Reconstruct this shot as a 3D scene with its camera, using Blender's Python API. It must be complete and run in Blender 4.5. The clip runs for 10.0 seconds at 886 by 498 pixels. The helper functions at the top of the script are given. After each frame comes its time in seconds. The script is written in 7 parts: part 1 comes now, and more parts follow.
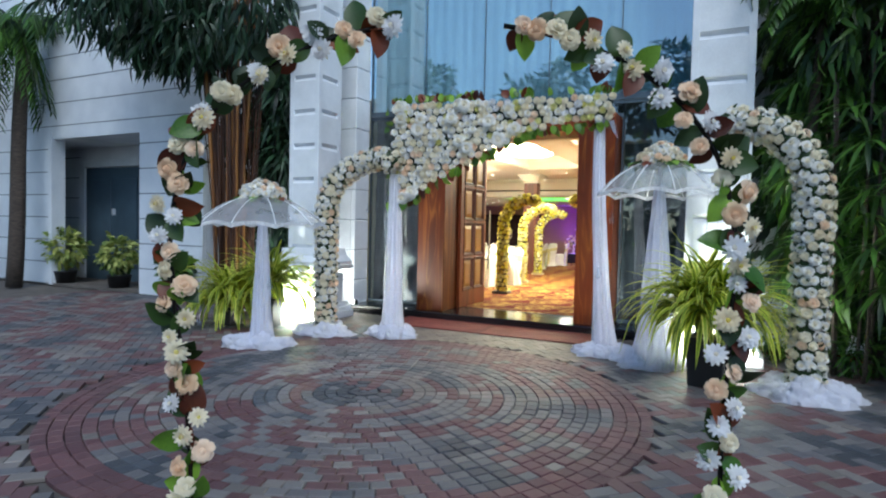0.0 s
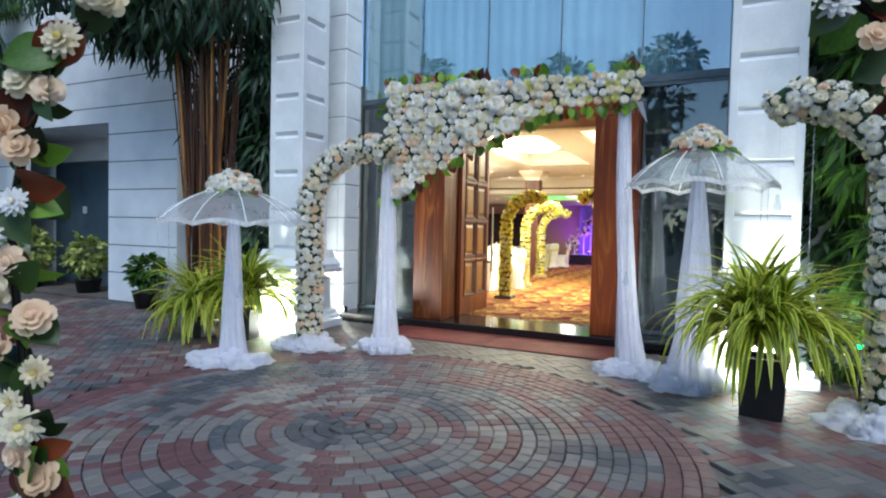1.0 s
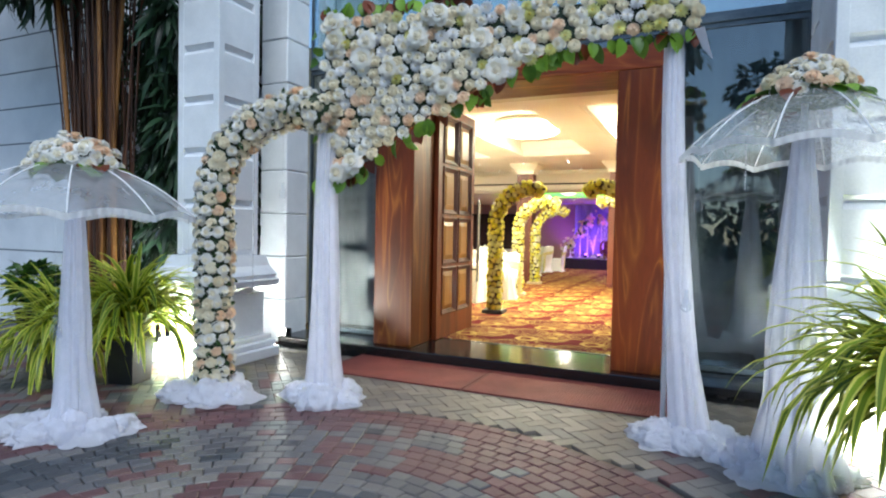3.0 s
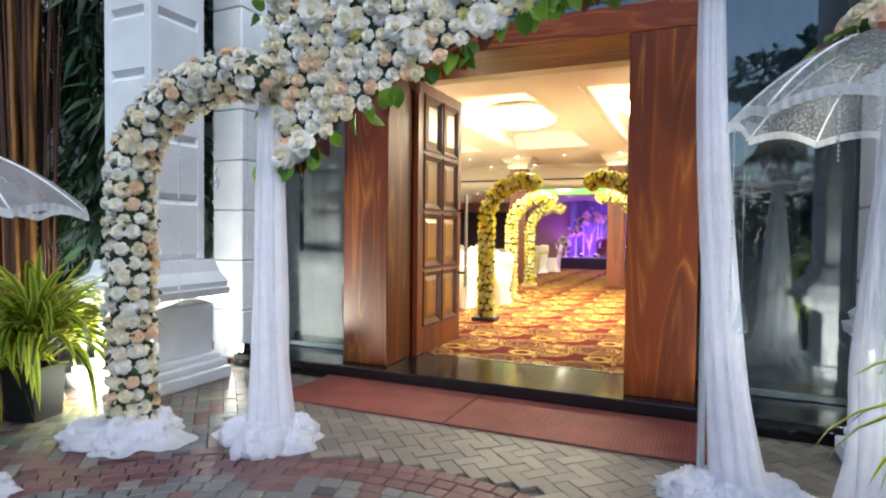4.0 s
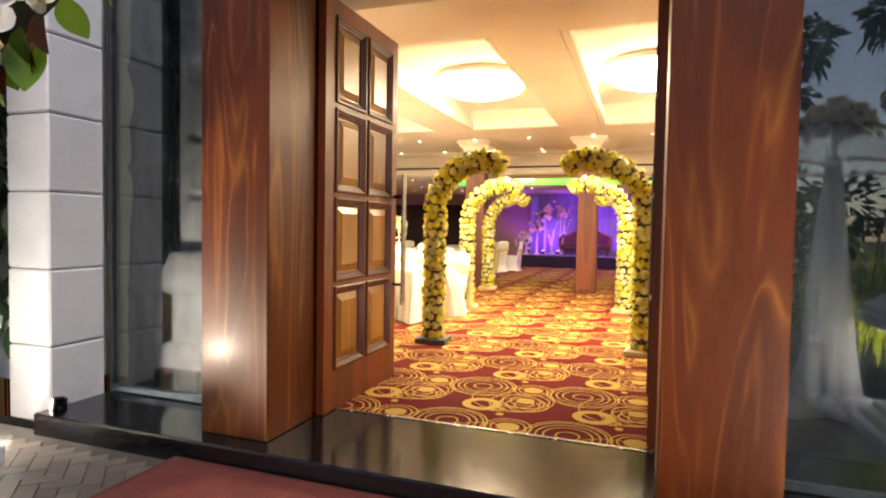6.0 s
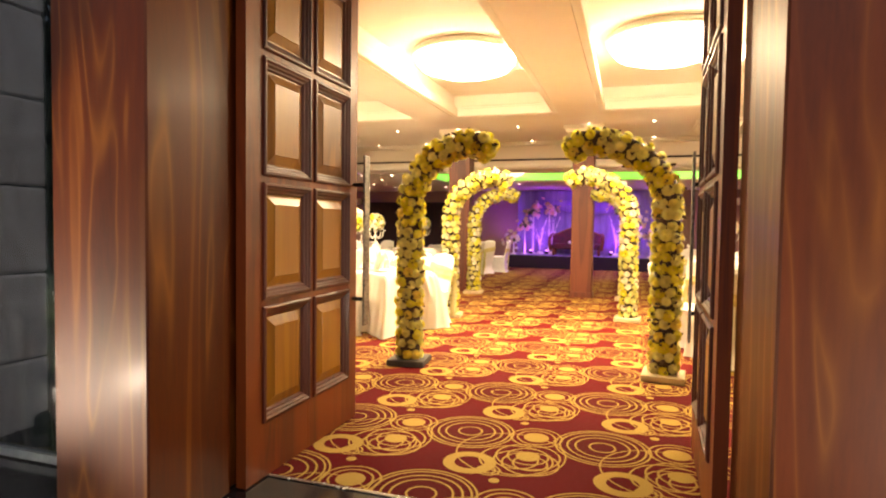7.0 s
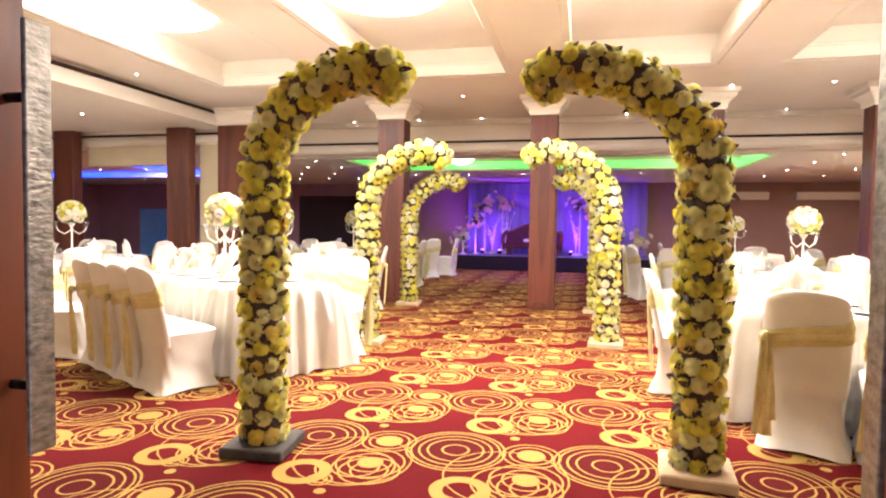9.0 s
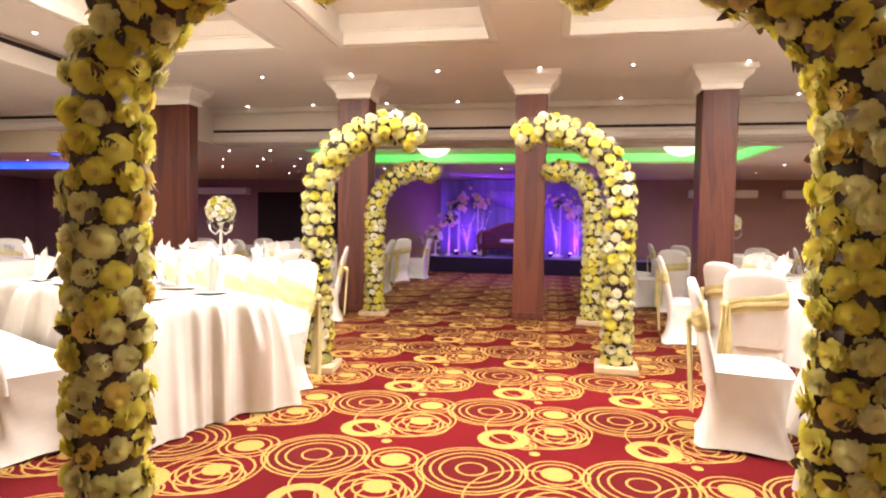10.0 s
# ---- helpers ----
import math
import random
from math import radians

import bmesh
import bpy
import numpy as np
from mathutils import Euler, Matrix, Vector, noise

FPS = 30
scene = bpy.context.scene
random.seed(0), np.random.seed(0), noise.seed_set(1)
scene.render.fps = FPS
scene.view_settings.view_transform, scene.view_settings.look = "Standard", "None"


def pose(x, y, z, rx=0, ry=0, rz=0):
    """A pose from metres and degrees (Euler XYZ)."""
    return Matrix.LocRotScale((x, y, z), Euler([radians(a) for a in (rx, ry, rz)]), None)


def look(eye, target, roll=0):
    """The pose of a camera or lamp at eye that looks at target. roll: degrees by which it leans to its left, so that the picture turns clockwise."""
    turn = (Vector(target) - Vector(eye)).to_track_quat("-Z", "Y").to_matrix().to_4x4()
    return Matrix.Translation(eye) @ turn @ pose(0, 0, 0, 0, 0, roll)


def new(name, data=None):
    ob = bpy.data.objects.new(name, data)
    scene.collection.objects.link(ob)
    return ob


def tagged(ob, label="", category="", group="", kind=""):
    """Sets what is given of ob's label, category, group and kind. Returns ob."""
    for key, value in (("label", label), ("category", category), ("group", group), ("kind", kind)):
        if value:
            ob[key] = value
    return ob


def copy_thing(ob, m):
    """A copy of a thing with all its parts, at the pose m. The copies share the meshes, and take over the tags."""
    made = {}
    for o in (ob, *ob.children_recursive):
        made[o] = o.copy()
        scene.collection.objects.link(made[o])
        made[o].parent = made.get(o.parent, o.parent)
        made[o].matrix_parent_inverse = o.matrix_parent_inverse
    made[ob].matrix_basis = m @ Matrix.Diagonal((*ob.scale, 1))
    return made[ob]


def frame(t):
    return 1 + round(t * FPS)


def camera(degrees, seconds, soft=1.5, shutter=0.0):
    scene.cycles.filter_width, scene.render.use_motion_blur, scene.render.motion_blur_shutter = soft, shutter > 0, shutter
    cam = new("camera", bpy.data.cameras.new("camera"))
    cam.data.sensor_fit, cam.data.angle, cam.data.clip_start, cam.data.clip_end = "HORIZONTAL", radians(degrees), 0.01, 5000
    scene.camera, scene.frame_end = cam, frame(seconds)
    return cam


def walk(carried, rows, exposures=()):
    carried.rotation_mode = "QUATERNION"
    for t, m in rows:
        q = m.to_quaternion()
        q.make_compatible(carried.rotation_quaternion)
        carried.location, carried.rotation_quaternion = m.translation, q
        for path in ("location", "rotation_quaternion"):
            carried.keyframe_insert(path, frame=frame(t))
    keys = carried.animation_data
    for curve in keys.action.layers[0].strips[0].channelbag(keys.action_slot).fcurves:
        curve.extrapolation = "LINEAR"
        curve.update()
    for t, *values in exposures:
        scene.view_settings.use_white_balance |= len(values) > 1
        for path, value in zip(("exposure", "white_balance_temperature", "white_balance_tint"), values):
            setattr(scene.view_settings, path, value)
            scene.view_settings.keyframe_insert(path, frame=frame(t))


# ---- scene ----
cam = camera(75.1, 10.0, soft=2.1)
PATH = [
    (0, (1.419, -0.069, 1.594), (0.54, 1.726, 1.523), 1.3),
    (0.5, (1.145, 0.381, 1.58), (0.271, 2.179, 1.511), 1.3),
    (1, (0.899, 0.84, 1.575), (0.036, 2.643, 1.505), 1.3),
    (1.5, (0.689, 1.342, 1.578), (-0.156, 3.153, 1.507), 1.2),
    (2, (0.496, 1.878, 1.563), (-0.341, 3.693, 1.496), 1.2),
    (2.5, (0.328, 2.43, 1.545), (-0.506, 4.247, 1.483), 1.2),
    (3.8, (-0.112, 3.77, 1.499), (-0.93, 5.595, 1.442), 0.7),
    (4, (-0.159, 3.962, 1.503), (-0.969, 5.79, 1.444), 0.6),
    (4.5, (-0.312, 4.457, 1.517), (-1.084, 6.3, 1.451), 0.6),
    (5, (-0.459, 4.97, 1.514), (-1.189, 6.831, 1.444), 0.6),
    (5.5, (-0.598, 5.483, 1.529), (-1.294, 7.356, 1.452), 0.7),
    (6.8, (-1.096, 6.965, 1.501), (-1.725, 8.862, 1.423), 1.0),
    (7, (-1.135, 7.19, 1.504), (-1.753, 9.091, 1.423), 0.8),
    (7.5, (-1.274, 7.778, 1.494), (-1.835, 9.696, 1.413), 0.9),
    (8, (-1.372, 8.36, 1.475), (-1.885, 10.291, 1.394), 0.9),
    (8.5, (-1.384, 8.967, 1.459), (-1.868, 10.906, 1.377), 0.7),
    (9, (-1.436, 9.567, 1.446), (-1.903, 11.51, 1.362), 0.8),
    (9.5, (-1.578, 10.184, 1.421), (-2.009, 12.135, 1.338), 0.9),
    (10, (-1.748, 10.857, 1.388), (-2.116, 12.822, 1.309), 1.0),
]
EXPOSURES = [
    (0.0, 0.42, 6000, 2), (1.0, 0.5, 6000, 2), (3.0, 0.5, 6050, 2), (4.0, 0.6, 6350, 5), (4.5, 0.56, 6300, 8), (5.0, 0.46, 6600, 10), (5.5, 0.4, 7050, 14), (6.5, 0.22, 8200, 19), (7.0, 0.1, 8500, 22), (7.5, 0.06, 8000, 24), (8.0, 0.08, 7200, 25), (9.0, 0.0, 5750, 25), (9.5, -0.2, 5750, 28), (10.0, -0.4, 5750, 27),
]
walk(cam, [(t, look(eye, target, roll)) for t, eye, target, roll in PATH], EXPOSURES)

# ---- world and light ----
world = bpy.data.worlds.new("dusk_sky")
scene.world = world
world.use_nodes = True
wn, wl = world.node_tree.nodes, world.node_tree.links
sky = wn.new("ShaderNodeTexSky")
sky.sky_type = "NISHITA"
sky.sun_disc = False
SUN_ELEV, SUN_ROT = 50.0, 146.0
sky.sun_elevation, sky.sun_rotation = radians(SUN_ELEV), radians(SUN_ROT)
sky.dust_density = 0.6
sky.ozone_density = 3.0
wl.new(sky.outputs[0], wn["Background"].inputs[0])
wn["Background"].inputs[1].default_value = 0.13

sun_data = bpy.data.lights.new("sun", "SUN")
sun_data.energy, sun_data.angle, sun_data.color = 1.4, radians(30), (1.0, 0.98, 0.97)
sun = new("sun", sun_data)
a_el, a_ro = radians(SUN_ELEV), radians(SUN_ROT)
sun.matrix_world = look((math.sin(a_ro) * math.cos(a_el) * 30, math.cos(a_ro) * math.cos(a_el) * 30, math.sin(a_el) * 30), (0, 0, 0))


def lamp(name, kind, m, energy, colour, **sizes):
    data = bpy.data.lights.new(name, kind)
    data.energy, data.color = energy, colour
    if kind == "AREA":
        data.shape = sizes.get("shape", "DISK")
        data.size = sizes.get("size", 0.5)
        data.size_y = sizes.get("size_y", data.size)
        data.spread = radians(sizes.get("spread", 180))
    if kind == "POINT":
        data.shadow_soft_size = sizes.get("size", 0.1)
    if kind == "SPOT":
        data.spot_size = radians(sizes.get("cone", 80))
        data.spot_blend = 0.6
        data.shadow_soft_size = sizes.get("size", 0.06)
    ob = new(name, data)
    ob.matrix_world = m
    return ob


WARM = (1.0, 0.88, 0.64)
COFFERS = [(-6.88, -4.98), (-4.31, -2.39), (-1.70, 0.17), (0.88, 2.76)]
COFFER_Y = (11.9, 17.5)
LAMP_Y = 14.9
for cx0, cx1 in COFFERS:
    lamp("chandelier_light", "AREA", pose((cx0 + cx1) / 2, LAMP_Y, 3.55), 188, WARM, size=1.2)
lamp("bowl_light", "AREA", pose(-4.3, 23.2, 2.66), 45, (1.0, 0.84, 0.7), size=0.4)
lamp("bowl_light", "AREA", pose(0.8, 23.2, 2.66), 45, (1.0, 0.84, 0.7), size=0.4)
# added fill lamps standing in for wing downlights; the last has none near it
lamp("wing_fill_light", "AREA", pose(-11.5, 14.5, 3.18), 190, WARM, size=2.0)
lamp("wing_fill_light", "AREA", pose(-12.5, 22.5, 2.8), 260, (1.0, 0.8, 0.76), size=2.0)
lamp("wing_fill_light", "AREA", pose(4.6, 23.0, 2.8), 230, (1.0, 0.8, 0.52), size=2.0)
lamp("wing_fill_light", "AREA", pose(5.5, 14.5, 3.45), 130, WARM, size=2.0)
# violet stage lights
lamp("stage_light", "SPOT", look((-4.6, 26.9, 0.75), (-4.4, 28.3, 2.2)), 190, (0.26, 0.02, 1.0), cone=120)
lamp("stage_light", "SPOT", look((-1.2, 26.9, 0.75), (-1.4, 28.3, 2.2)), 190, (0.26, 0.02, 1.0), cone=120)
lamp("stage_light", "SPOT", look((-2.4, 25.3, 2.78), (-2.6, 26.3, 0.5)), 420, (0.3, 0.04, 1.0), cone=155)
for ux in (-4.05, -1.45):
    lamp("stage_uplight_beam", "SPOT", look((ux, 27.25, 0.72), (ux + 0.02, 27.7, 1.6)), 14, (1.0, 0.45, 1.0), cone=70, size=0.04)
# floodlights on the paving at the columns
FLOODS = [((-5.1, 7.1, 0.16), (-5.0, 7.9, 0.6)), ((-5.0, 9.0, 0.16), (-5.06, 8.42, 0.55)), ((1.3, 7.2, 0.16), (1.3, 8.0, 0.8)), ((1.12, 8.95, 0.16), (1.2, 8.7, 0.55))]
FLOOD_POWER = (400, 260, 260, 160)
for (eye, target), power in zip(FLOODS, FLOOD_POWER):
    lamp("floodlight_beam", "SPOT", look(eye, target), power, (1.0, 0.97, 0.86), cone=138, size=0.05)

# ---- materials ----
def rgb(h):
    """A linear colour from a display hex code."""
    out = []
    for i in (0, 2, 4):
        c = int(h[i:i + 2], 16) / 255
        out.append(c / 12.92 if c <= 0.04045 else ((c + 0.055) / 1.055) ** 2.4)
    return (*out, 1.0)


class Nodes:
    def __init__(self, name):
        self.mat = bpy.data.materials.new(name)
        self.mat.use_nodes = True
        self.n, self.l = self.mat.node_tree.nodes, self.mat.node_tree.links
        self.bsdf = self.n["Principled BSDF"]
        self.out = self.n["Material Output"]

    def put(self, kind, **props):
        node = self.n.new(kind)
        for key, value in props.items():
            if key == "operation":
                node.operation = value
            elif key == "blend_type":
                node.blend_type = value
            elif key == "data_type":
                node.data_type = value
            elif key == "feature":
                node.feature = value
            elif key == "wave_type":
                node.wave_type = value
            elif key == "bands_direction":
                node.bands_direction = value
        return node

    def link(self, a, b):
        self.l.new(a, b)

    def coords(self, scale=(1, 1, 1), space="Object", turn=(0, 0, 0)):
        tc, mp = self.put("ShaderNodeTexCoord"), self.put("ShaderNodeMapping")
        mp.inputs["Scale"].default_value = scale
        mp.inputs["Rotation"].default_value = turn
        self.link(tc.outputs[space], mp.inputs[0])
        return mp.outputs[0]

    def noise(self, vec, scale, detail=4, rough=0.55, distortion=0.0):
        nz = self.put("ShaderNodeTexNoise")
        nz.inputs["Scale"].default_value, nz.inputs["Detail"].default_value = scale, detail
        nz.inputs["Roughness"].default_value, nz.inputs["Distortion"].default_value = rough, distortion
        self.link(vec, nz.inputs["Vector"])
        return nz.outputs[0]

    def ramp(self, fac, stops, constant=False):
        rp = self.put("ShaderNodeValToRGB")
        rp.color_ramp.interpolation = "CONSTANT" if constant else "LINEAR"
        els = rp.color_ramp.elements
        while len(els) < len(stops):
            els.new(0.5)
        for el, (p, c) in zip(els, stops):
            el.position, el.color = p, c
        self.link(fac, rp.inputs[0])
        return rp.outputs[0]

    def mix(self, fac, a, b, blend="MIX"):
        mx = self.put("ShaderNodeMix", data_type="RGBA", blend_type=blend)
        for value, socket in ((fac, mx.inputs[0]), (a, mx.inputs[6]), (b, mx.inputs[7])):
            if isinstance(value, (float, int, tuple)):
                socket.default_value = value
            else:
                self.link(value, socket)
        return mx.outputs[2]

    def math(self, op, a, b=0.0, c=0.0):
        m = self.put("ShaderNodeMath", operation=op)
        for value, socket in zip((a, b, c), m.inputs):
            if isinstance(value, (float, int)):
                socket.default_value = value
            else:
                self.link(value, socket)
        return m.outputs[0]

    def bump(self, height, strength=0.3, distance=0.01):
        b = self.put("ShaderNodeBump")
        b.inputs["Strength"].default_value, b.inputs["Distance"].default_value = strength, distance
        self.link(height, b.inputs["Height"])
        self.link(b.outputs[0], self.bsdf.inputs["Normal"])

    def set(self, **values):
        names = {"base": "Base Color", "rough": "Roughness", "metal": "Metallic", "ior": "IOR", "alpha": "Alpha", "spec": "Specular IOR Level",
                 "trans": "Transmission Weight", "coat": "Coat Weight", "glow": "Emission Color", "power": "Emission Strength", "sheen": "Sheen Weight"}
        for key, value in values.items():
            socket = self.bsdf.inputs[names[key]]
            if isinstance(value, (float, int, tuple)):
                socket.default_value = value
            else:
                self.link(value, socket)
        return self


def surface(name, dark, light, scale=6.0, rough=0.6, metal=0.0, grain=60.0, bump=0.15, vary=0.0, spec=0.5, coat=0.0, stretch=(1, 1, 1)):
    """A surface between two colours, varied at two scales, with fine relief."""
    m = Nodes(name)
    co = m.coords(stretch)
    big, fine = m.noise(co, scale, 5), m.noise(co, grain, 3)
    fac = m.math("ADD", m.math("MULTIPLY", big, 0.7), m.math("MULTIPLY", fine, 0.3))
    col = m.ramp(fac, [(0.32, rgb(dark)), (0.68, rgb(light))])
    if vary:
        info = m.put("ShaderNodeObjectInfo")
        hsv = m.put("ShaderNodeHueSaturation")
        m.link(m.math("ADD", m.math("MULTIPLY", info.outputs["Random"], 2 * vary), 1 - vary), hsv.inputs["Value"])
        m.link(col, hsv.inputs["Color"])
        col = hsv.outputs[0]
    m.set(base=col, metal=metal, spec=spec, coat=coat)
    m.set(rough=m.math("ADD", m.math("MULTIPLY", big, 0.2), rough - 0.1))
    if bump:
        m.bump(fine, bump, 0.004)
    return m.mat


def petal(name, dark, light, vary=0.12):
    m = Nodes(name)
    co = m.coords()
    info = m.put("ShaderNodeObjectInfo")
    fac = m.math("ADD", m.math("MULTIPLY", m.noise(co, 30, 3), 0.5), m.math("MULTIPLY", info.outputs["Random"], 0.5))
    col = m.ramp(fac, [(0.25, rgb(dark)), (0.75, rgb(light))])
    m.set(base=col, rough=0.65, sheen=0.2)
    tr = m.put("ShaderNodeBsdfTranslucent")
    m.link(col, tr.inputs[0])
    ms = m.put("ShaderNodeMixShader")
    ms.inputs[0].default_value = 0.42
    m.link(m.bsdf.outputs[0], ms.inputs[1])
    m.link(tr.outputs[0], ms.inputs[2])
    m.link(ms.outputs[0], m.out.inputs[0])
    return m.mat


def leafy(name, dark, light, rough=0.45, translucent=0.25):
    m = Nodes(name)
    geo, info = m.put("ShaderNodeNewGeometry"), m.put("ShaderNodeObjectInfo")
    r = m.math("FRACT", m.math("ADD", geo.outputs["Random Per Island"], info.outputs["Random"]))
    fac = m.math("ADD", m.math("MULTIPLY", r, 0.75), m.math("MULTIPLY", m.noise(m.coords(), 12, 3), 0.3))
    col = m.ramp(fac, [(0.15, rgb(dark)), (0.9, rgb(light))])
    m.set(base=col, rough=rough)
    tr = m.put("ShaderNodeBsdfTranslucent")
    m.link(col, tr.inputs[0])
    ms = m.put("ShaderNodeMixShader")
    ms.inputs[0].default_value = translucent
    m.link(m.bsdf.outputs[0], ms.inputs[1])
    m.link(tr.outputs[0], ms.inputs[2])
    m.link(ms.outputs[0], m.out.inputs[0])
    return m.mat


def sheer(name, colour, clear, weave=0.0, rough=0.8, crinkle=0.0, lace=0.0):
    """Thin see-through cloth."""
    m = Nodes(name)
    co = m.coords()
    m.set(base=rgb(colour), rough=rough)
    if crinkle:
        m.bump(m.noise(co, 26.0, 4, 0.6), crinkle, 0.02)
    tr, tl = m.put("ShaderNodeBsdfTransparent"), m.put("ShaderNodeBsdfTranslucent")
    tl.inputs[0].default_value = rgb(colour)
    cloth = m.put("ShaderNodeMixShader")
    cloth.inputs[0].default_value = 0.45
    m.link(m.bsdf.outputs[0], cloth.inputs[1])
    m.link(tl.outputs[0], cloth.inputs[2])
    ms = m.put("ShaderNodeMixShader")
    fac = m.math("ADD", m.math("MULTIPLY", m.noise(co, 7.0, 5, 0.65), weave), clear - weave * 0.5)
    if lace:
        spots = m.ramp(m.noise(co, 70.0, 3, 0.6), [(0.52, (0, 0, 0, 1)), (0.6, (1, 1, 1, 1))])
        fac = m.math("SUBTRACT", fac, m.math("MULTIPLY", spots, lace))
    m.link(fac, ms.inputs[0])
    m.link(cloth.outputs[0], ms.inputs[1])
    m.link(tr.outputs[0], ms.inputs[2])
    m.link(ms.outputs[0], m.out.inputs[0])
    return m.mat


def glow(name, colour, power):
    m = Nodes(name)
    m.set(base=(0.8, 0.8, 0.8, 1.0), glow=colour, power=power, rough=0.4)
    return m.mat


def wood(name, dark, mid, light, along="z", rough=0.35, coat=0.3, scale=1.0, figure=0.17, grain=0.2):
    """Varnished timber with long wandering grain."""
    m = Nodes(name)
    s = {"z": (5 * scale, 5 * scale, 0.35 * scale), "x": (0.35 * scale, 5 * scale, 5 * scale)}[along]
    info = m.put("ShaderNodeObjectInfo")
    co = m.coords(s)
    shift = m.put("ShaderNodeVectorMath", operation="ADD")
    m.link(co, shift.inputs[0])
    cmb = m.put("ShaderNodeCombineXYZ")
    m.link(m.math("MULTIPLY", info.outputs["Random"], 37.0), cmb.inputs[0])
    m.link(cmb.outputs[0], shift.inputs[1])
    v = shift.outputs[0]
    broad = m.noise(v, 0.8, 4, 0.55, 1.2)
    veins = m.math("ABSOLUTE", m.math("SINE", m.math("MULTIPLY", broad, 15.0)))
    fine = m.noise(v, 14.0, 4, 0.6)
    fac = m.math("ADD", m.math("MULTIPLY", broad, 0.72), m.math("ADD", m.math("MULTIPLY", veins, figure), m.math("MULTIPLY", fine, grain)))
    col = m.ramp(fac, [(0.3, rgb(dark)), (0.52, rgb(mid)), (0.74, rgb(light))])
    m.set(base=col, coat=coat * 0.6)
    m.bsdf.inputs["Coat Roughness"].default_value = 0.22
    m.set(rough=m.math("ADD", m.math("MULTIPLY", fine, 0.2), rough))
    m.bump(fine, 0.12, 0.002)
    return m.mat


WHITE_WALL = surface("white_painted_render", "c9cfd8", "e6eaf0", 1.3, 0.6, 0, 45, 0.12)
WHITE_STONE = surface("white_moulded_stone", "d2d5da", "eceef2", 2.2, 0.55, 0, 55, 0.12)
# grey for the shade in wall grooves and block joints, put into the colour
GROOVE_SHADE = surface("shadow_groove", "5b6570", "77818c", 3.0, 0.8)
GRANITE = surface("black_polished_granite", "08090b", "1c1d20", 14, 0.14, 0, 220, 0.02, spec=0.6)


def flame_wood(name, dark, mid, vein, along="z", rough=0.36):
    """Dark red timber with a few long, wandering light veins."""
    m = Nodes(name)
    co = m.coords({"z": (3.4, 3.4, 0.42), "x": (0.42, 3.4, 3.4)}[along])
    info = m.put("ShaderNodeObjectInfo")
    cmb = m.put("ShaderNodeCombineXYZ")
    m.link(m.math("MULTIPLY", info.outputs["Random"], 23.0), cmb.inputs[1])
    shift = m.put("ShaderNodeVectorMath", operation="ADD")
    m.link(co, shift.inputs[0])
    m.link(cmb.outputs[0], shift.inputs[1])
    v = shift.outputs[0]
    broad, fine, patch = m.noise(v, 0.9, 2, 0.45, 0.9), m.noise(v, 16.0, 4, 0.6), m.noise(v, 1.7, 2)
    body = m.ramp(m.math("ADD", m.math("MULTIPLY", broad, 0.7), m.math("MULTIPLY", fine, 0.3)), [(0.3, rgb(dark)), (0.7, rgb(mid))])
    ridge = m.math("POWER", m.math("SUBTRACT", 1.0, m.math("ABSOLUTE", m.math("SINE", m.math("MULTIPLY", broad, 21.0)))), 2.4)
    amount = m.math("MULTIPLY", ridge, m.ramp(patch, [(0.38, (0.08, 0.08, 0.08, 1)), (0.66, (0.8, 0.8, 0.8, 1))]))
    m.set(base=m.mix(amount, body, rgb(vein)), coat=0.06, spec=0.3)
    m.bsdf.inputs["Coat Roughness"].default_value = 0.2
    m.set(rough=m.math("ADD", m.math("MULTIPLY", fine, 0.2), rough))
    m.bump(fine, 0.1, 0.002)
    return m.mat


FRAME_WOOD = flame_wood("reddish_frame_timber", "3e1505", "6a2d09", "90571f")
DOOR_WOOD = wood("polished_door_timber", "461808", "76330b", "965217", "z", 0.4, 0.2, 0.9, 0.07, 0.1)
# panel timber tinted yellow-brown; the lamps' warm sheen is put into its colour
SHEEN_PANEL_WOOD = wood("sheen_panel_timber", "5a3409", "8a5810", "a87820", "z", 0.32, 0.4, 0.6, 0.13, 0.14)
MOULD_WOOD = wood("dark_moulding_timber", "34120a", "541f0b", "6e3010", "z", 0.38, 0.22, 0.9, 0.06, 0.1)
PILLAR_WOOD = wood("brown_pillar_laminate", "3e1d15", "582b1e", "6a3624", "z", 0.4, 0.2)
HANDLE_METAL = surface("embossed_pewter", "5a5855", "a8a49c", 22, 0.42, 0.8, 34, 1.0, stretch=(1, 1, 2.0))
DARK_METAL = surface("dark_bronze_metal", "141313", "2c2a28", 12, 0.4, 0.8)
CHROME = surface("brushed_steel", "9a9a9a", "c8c8c8", 30, 0.25, 1.0, 120, 0.05)
BLACK_PLASTIC = surface("black_planter_plastic", "0a0a0b", "1b1b1d", 9, 0.45)
SOIL = surface("dark_soil", "15100b", "2e2318", 30, 0.95, 0, 90, 0.8)
RUBBER_MAT = Nodes("red_brown_rubber_mat")
TULLE = sheer("white_tulle", "f4f5ff", 0.5, 0.2)
RUBBER_EDGE = surface("red_brown_rubber_edge", "552422", "7a3c36", 5, 0.7, 0, 70, 0.3)
TULLE_HEAP = sheer("heaped_white_tulle", "f4f5ff", 0.26, 0.3, 0.8, 1.0)
CANOPY_NET = sheer("white_lace_net", "f6f8fa", 0.78, 0.35, 0.14, 1.0, 0.2)
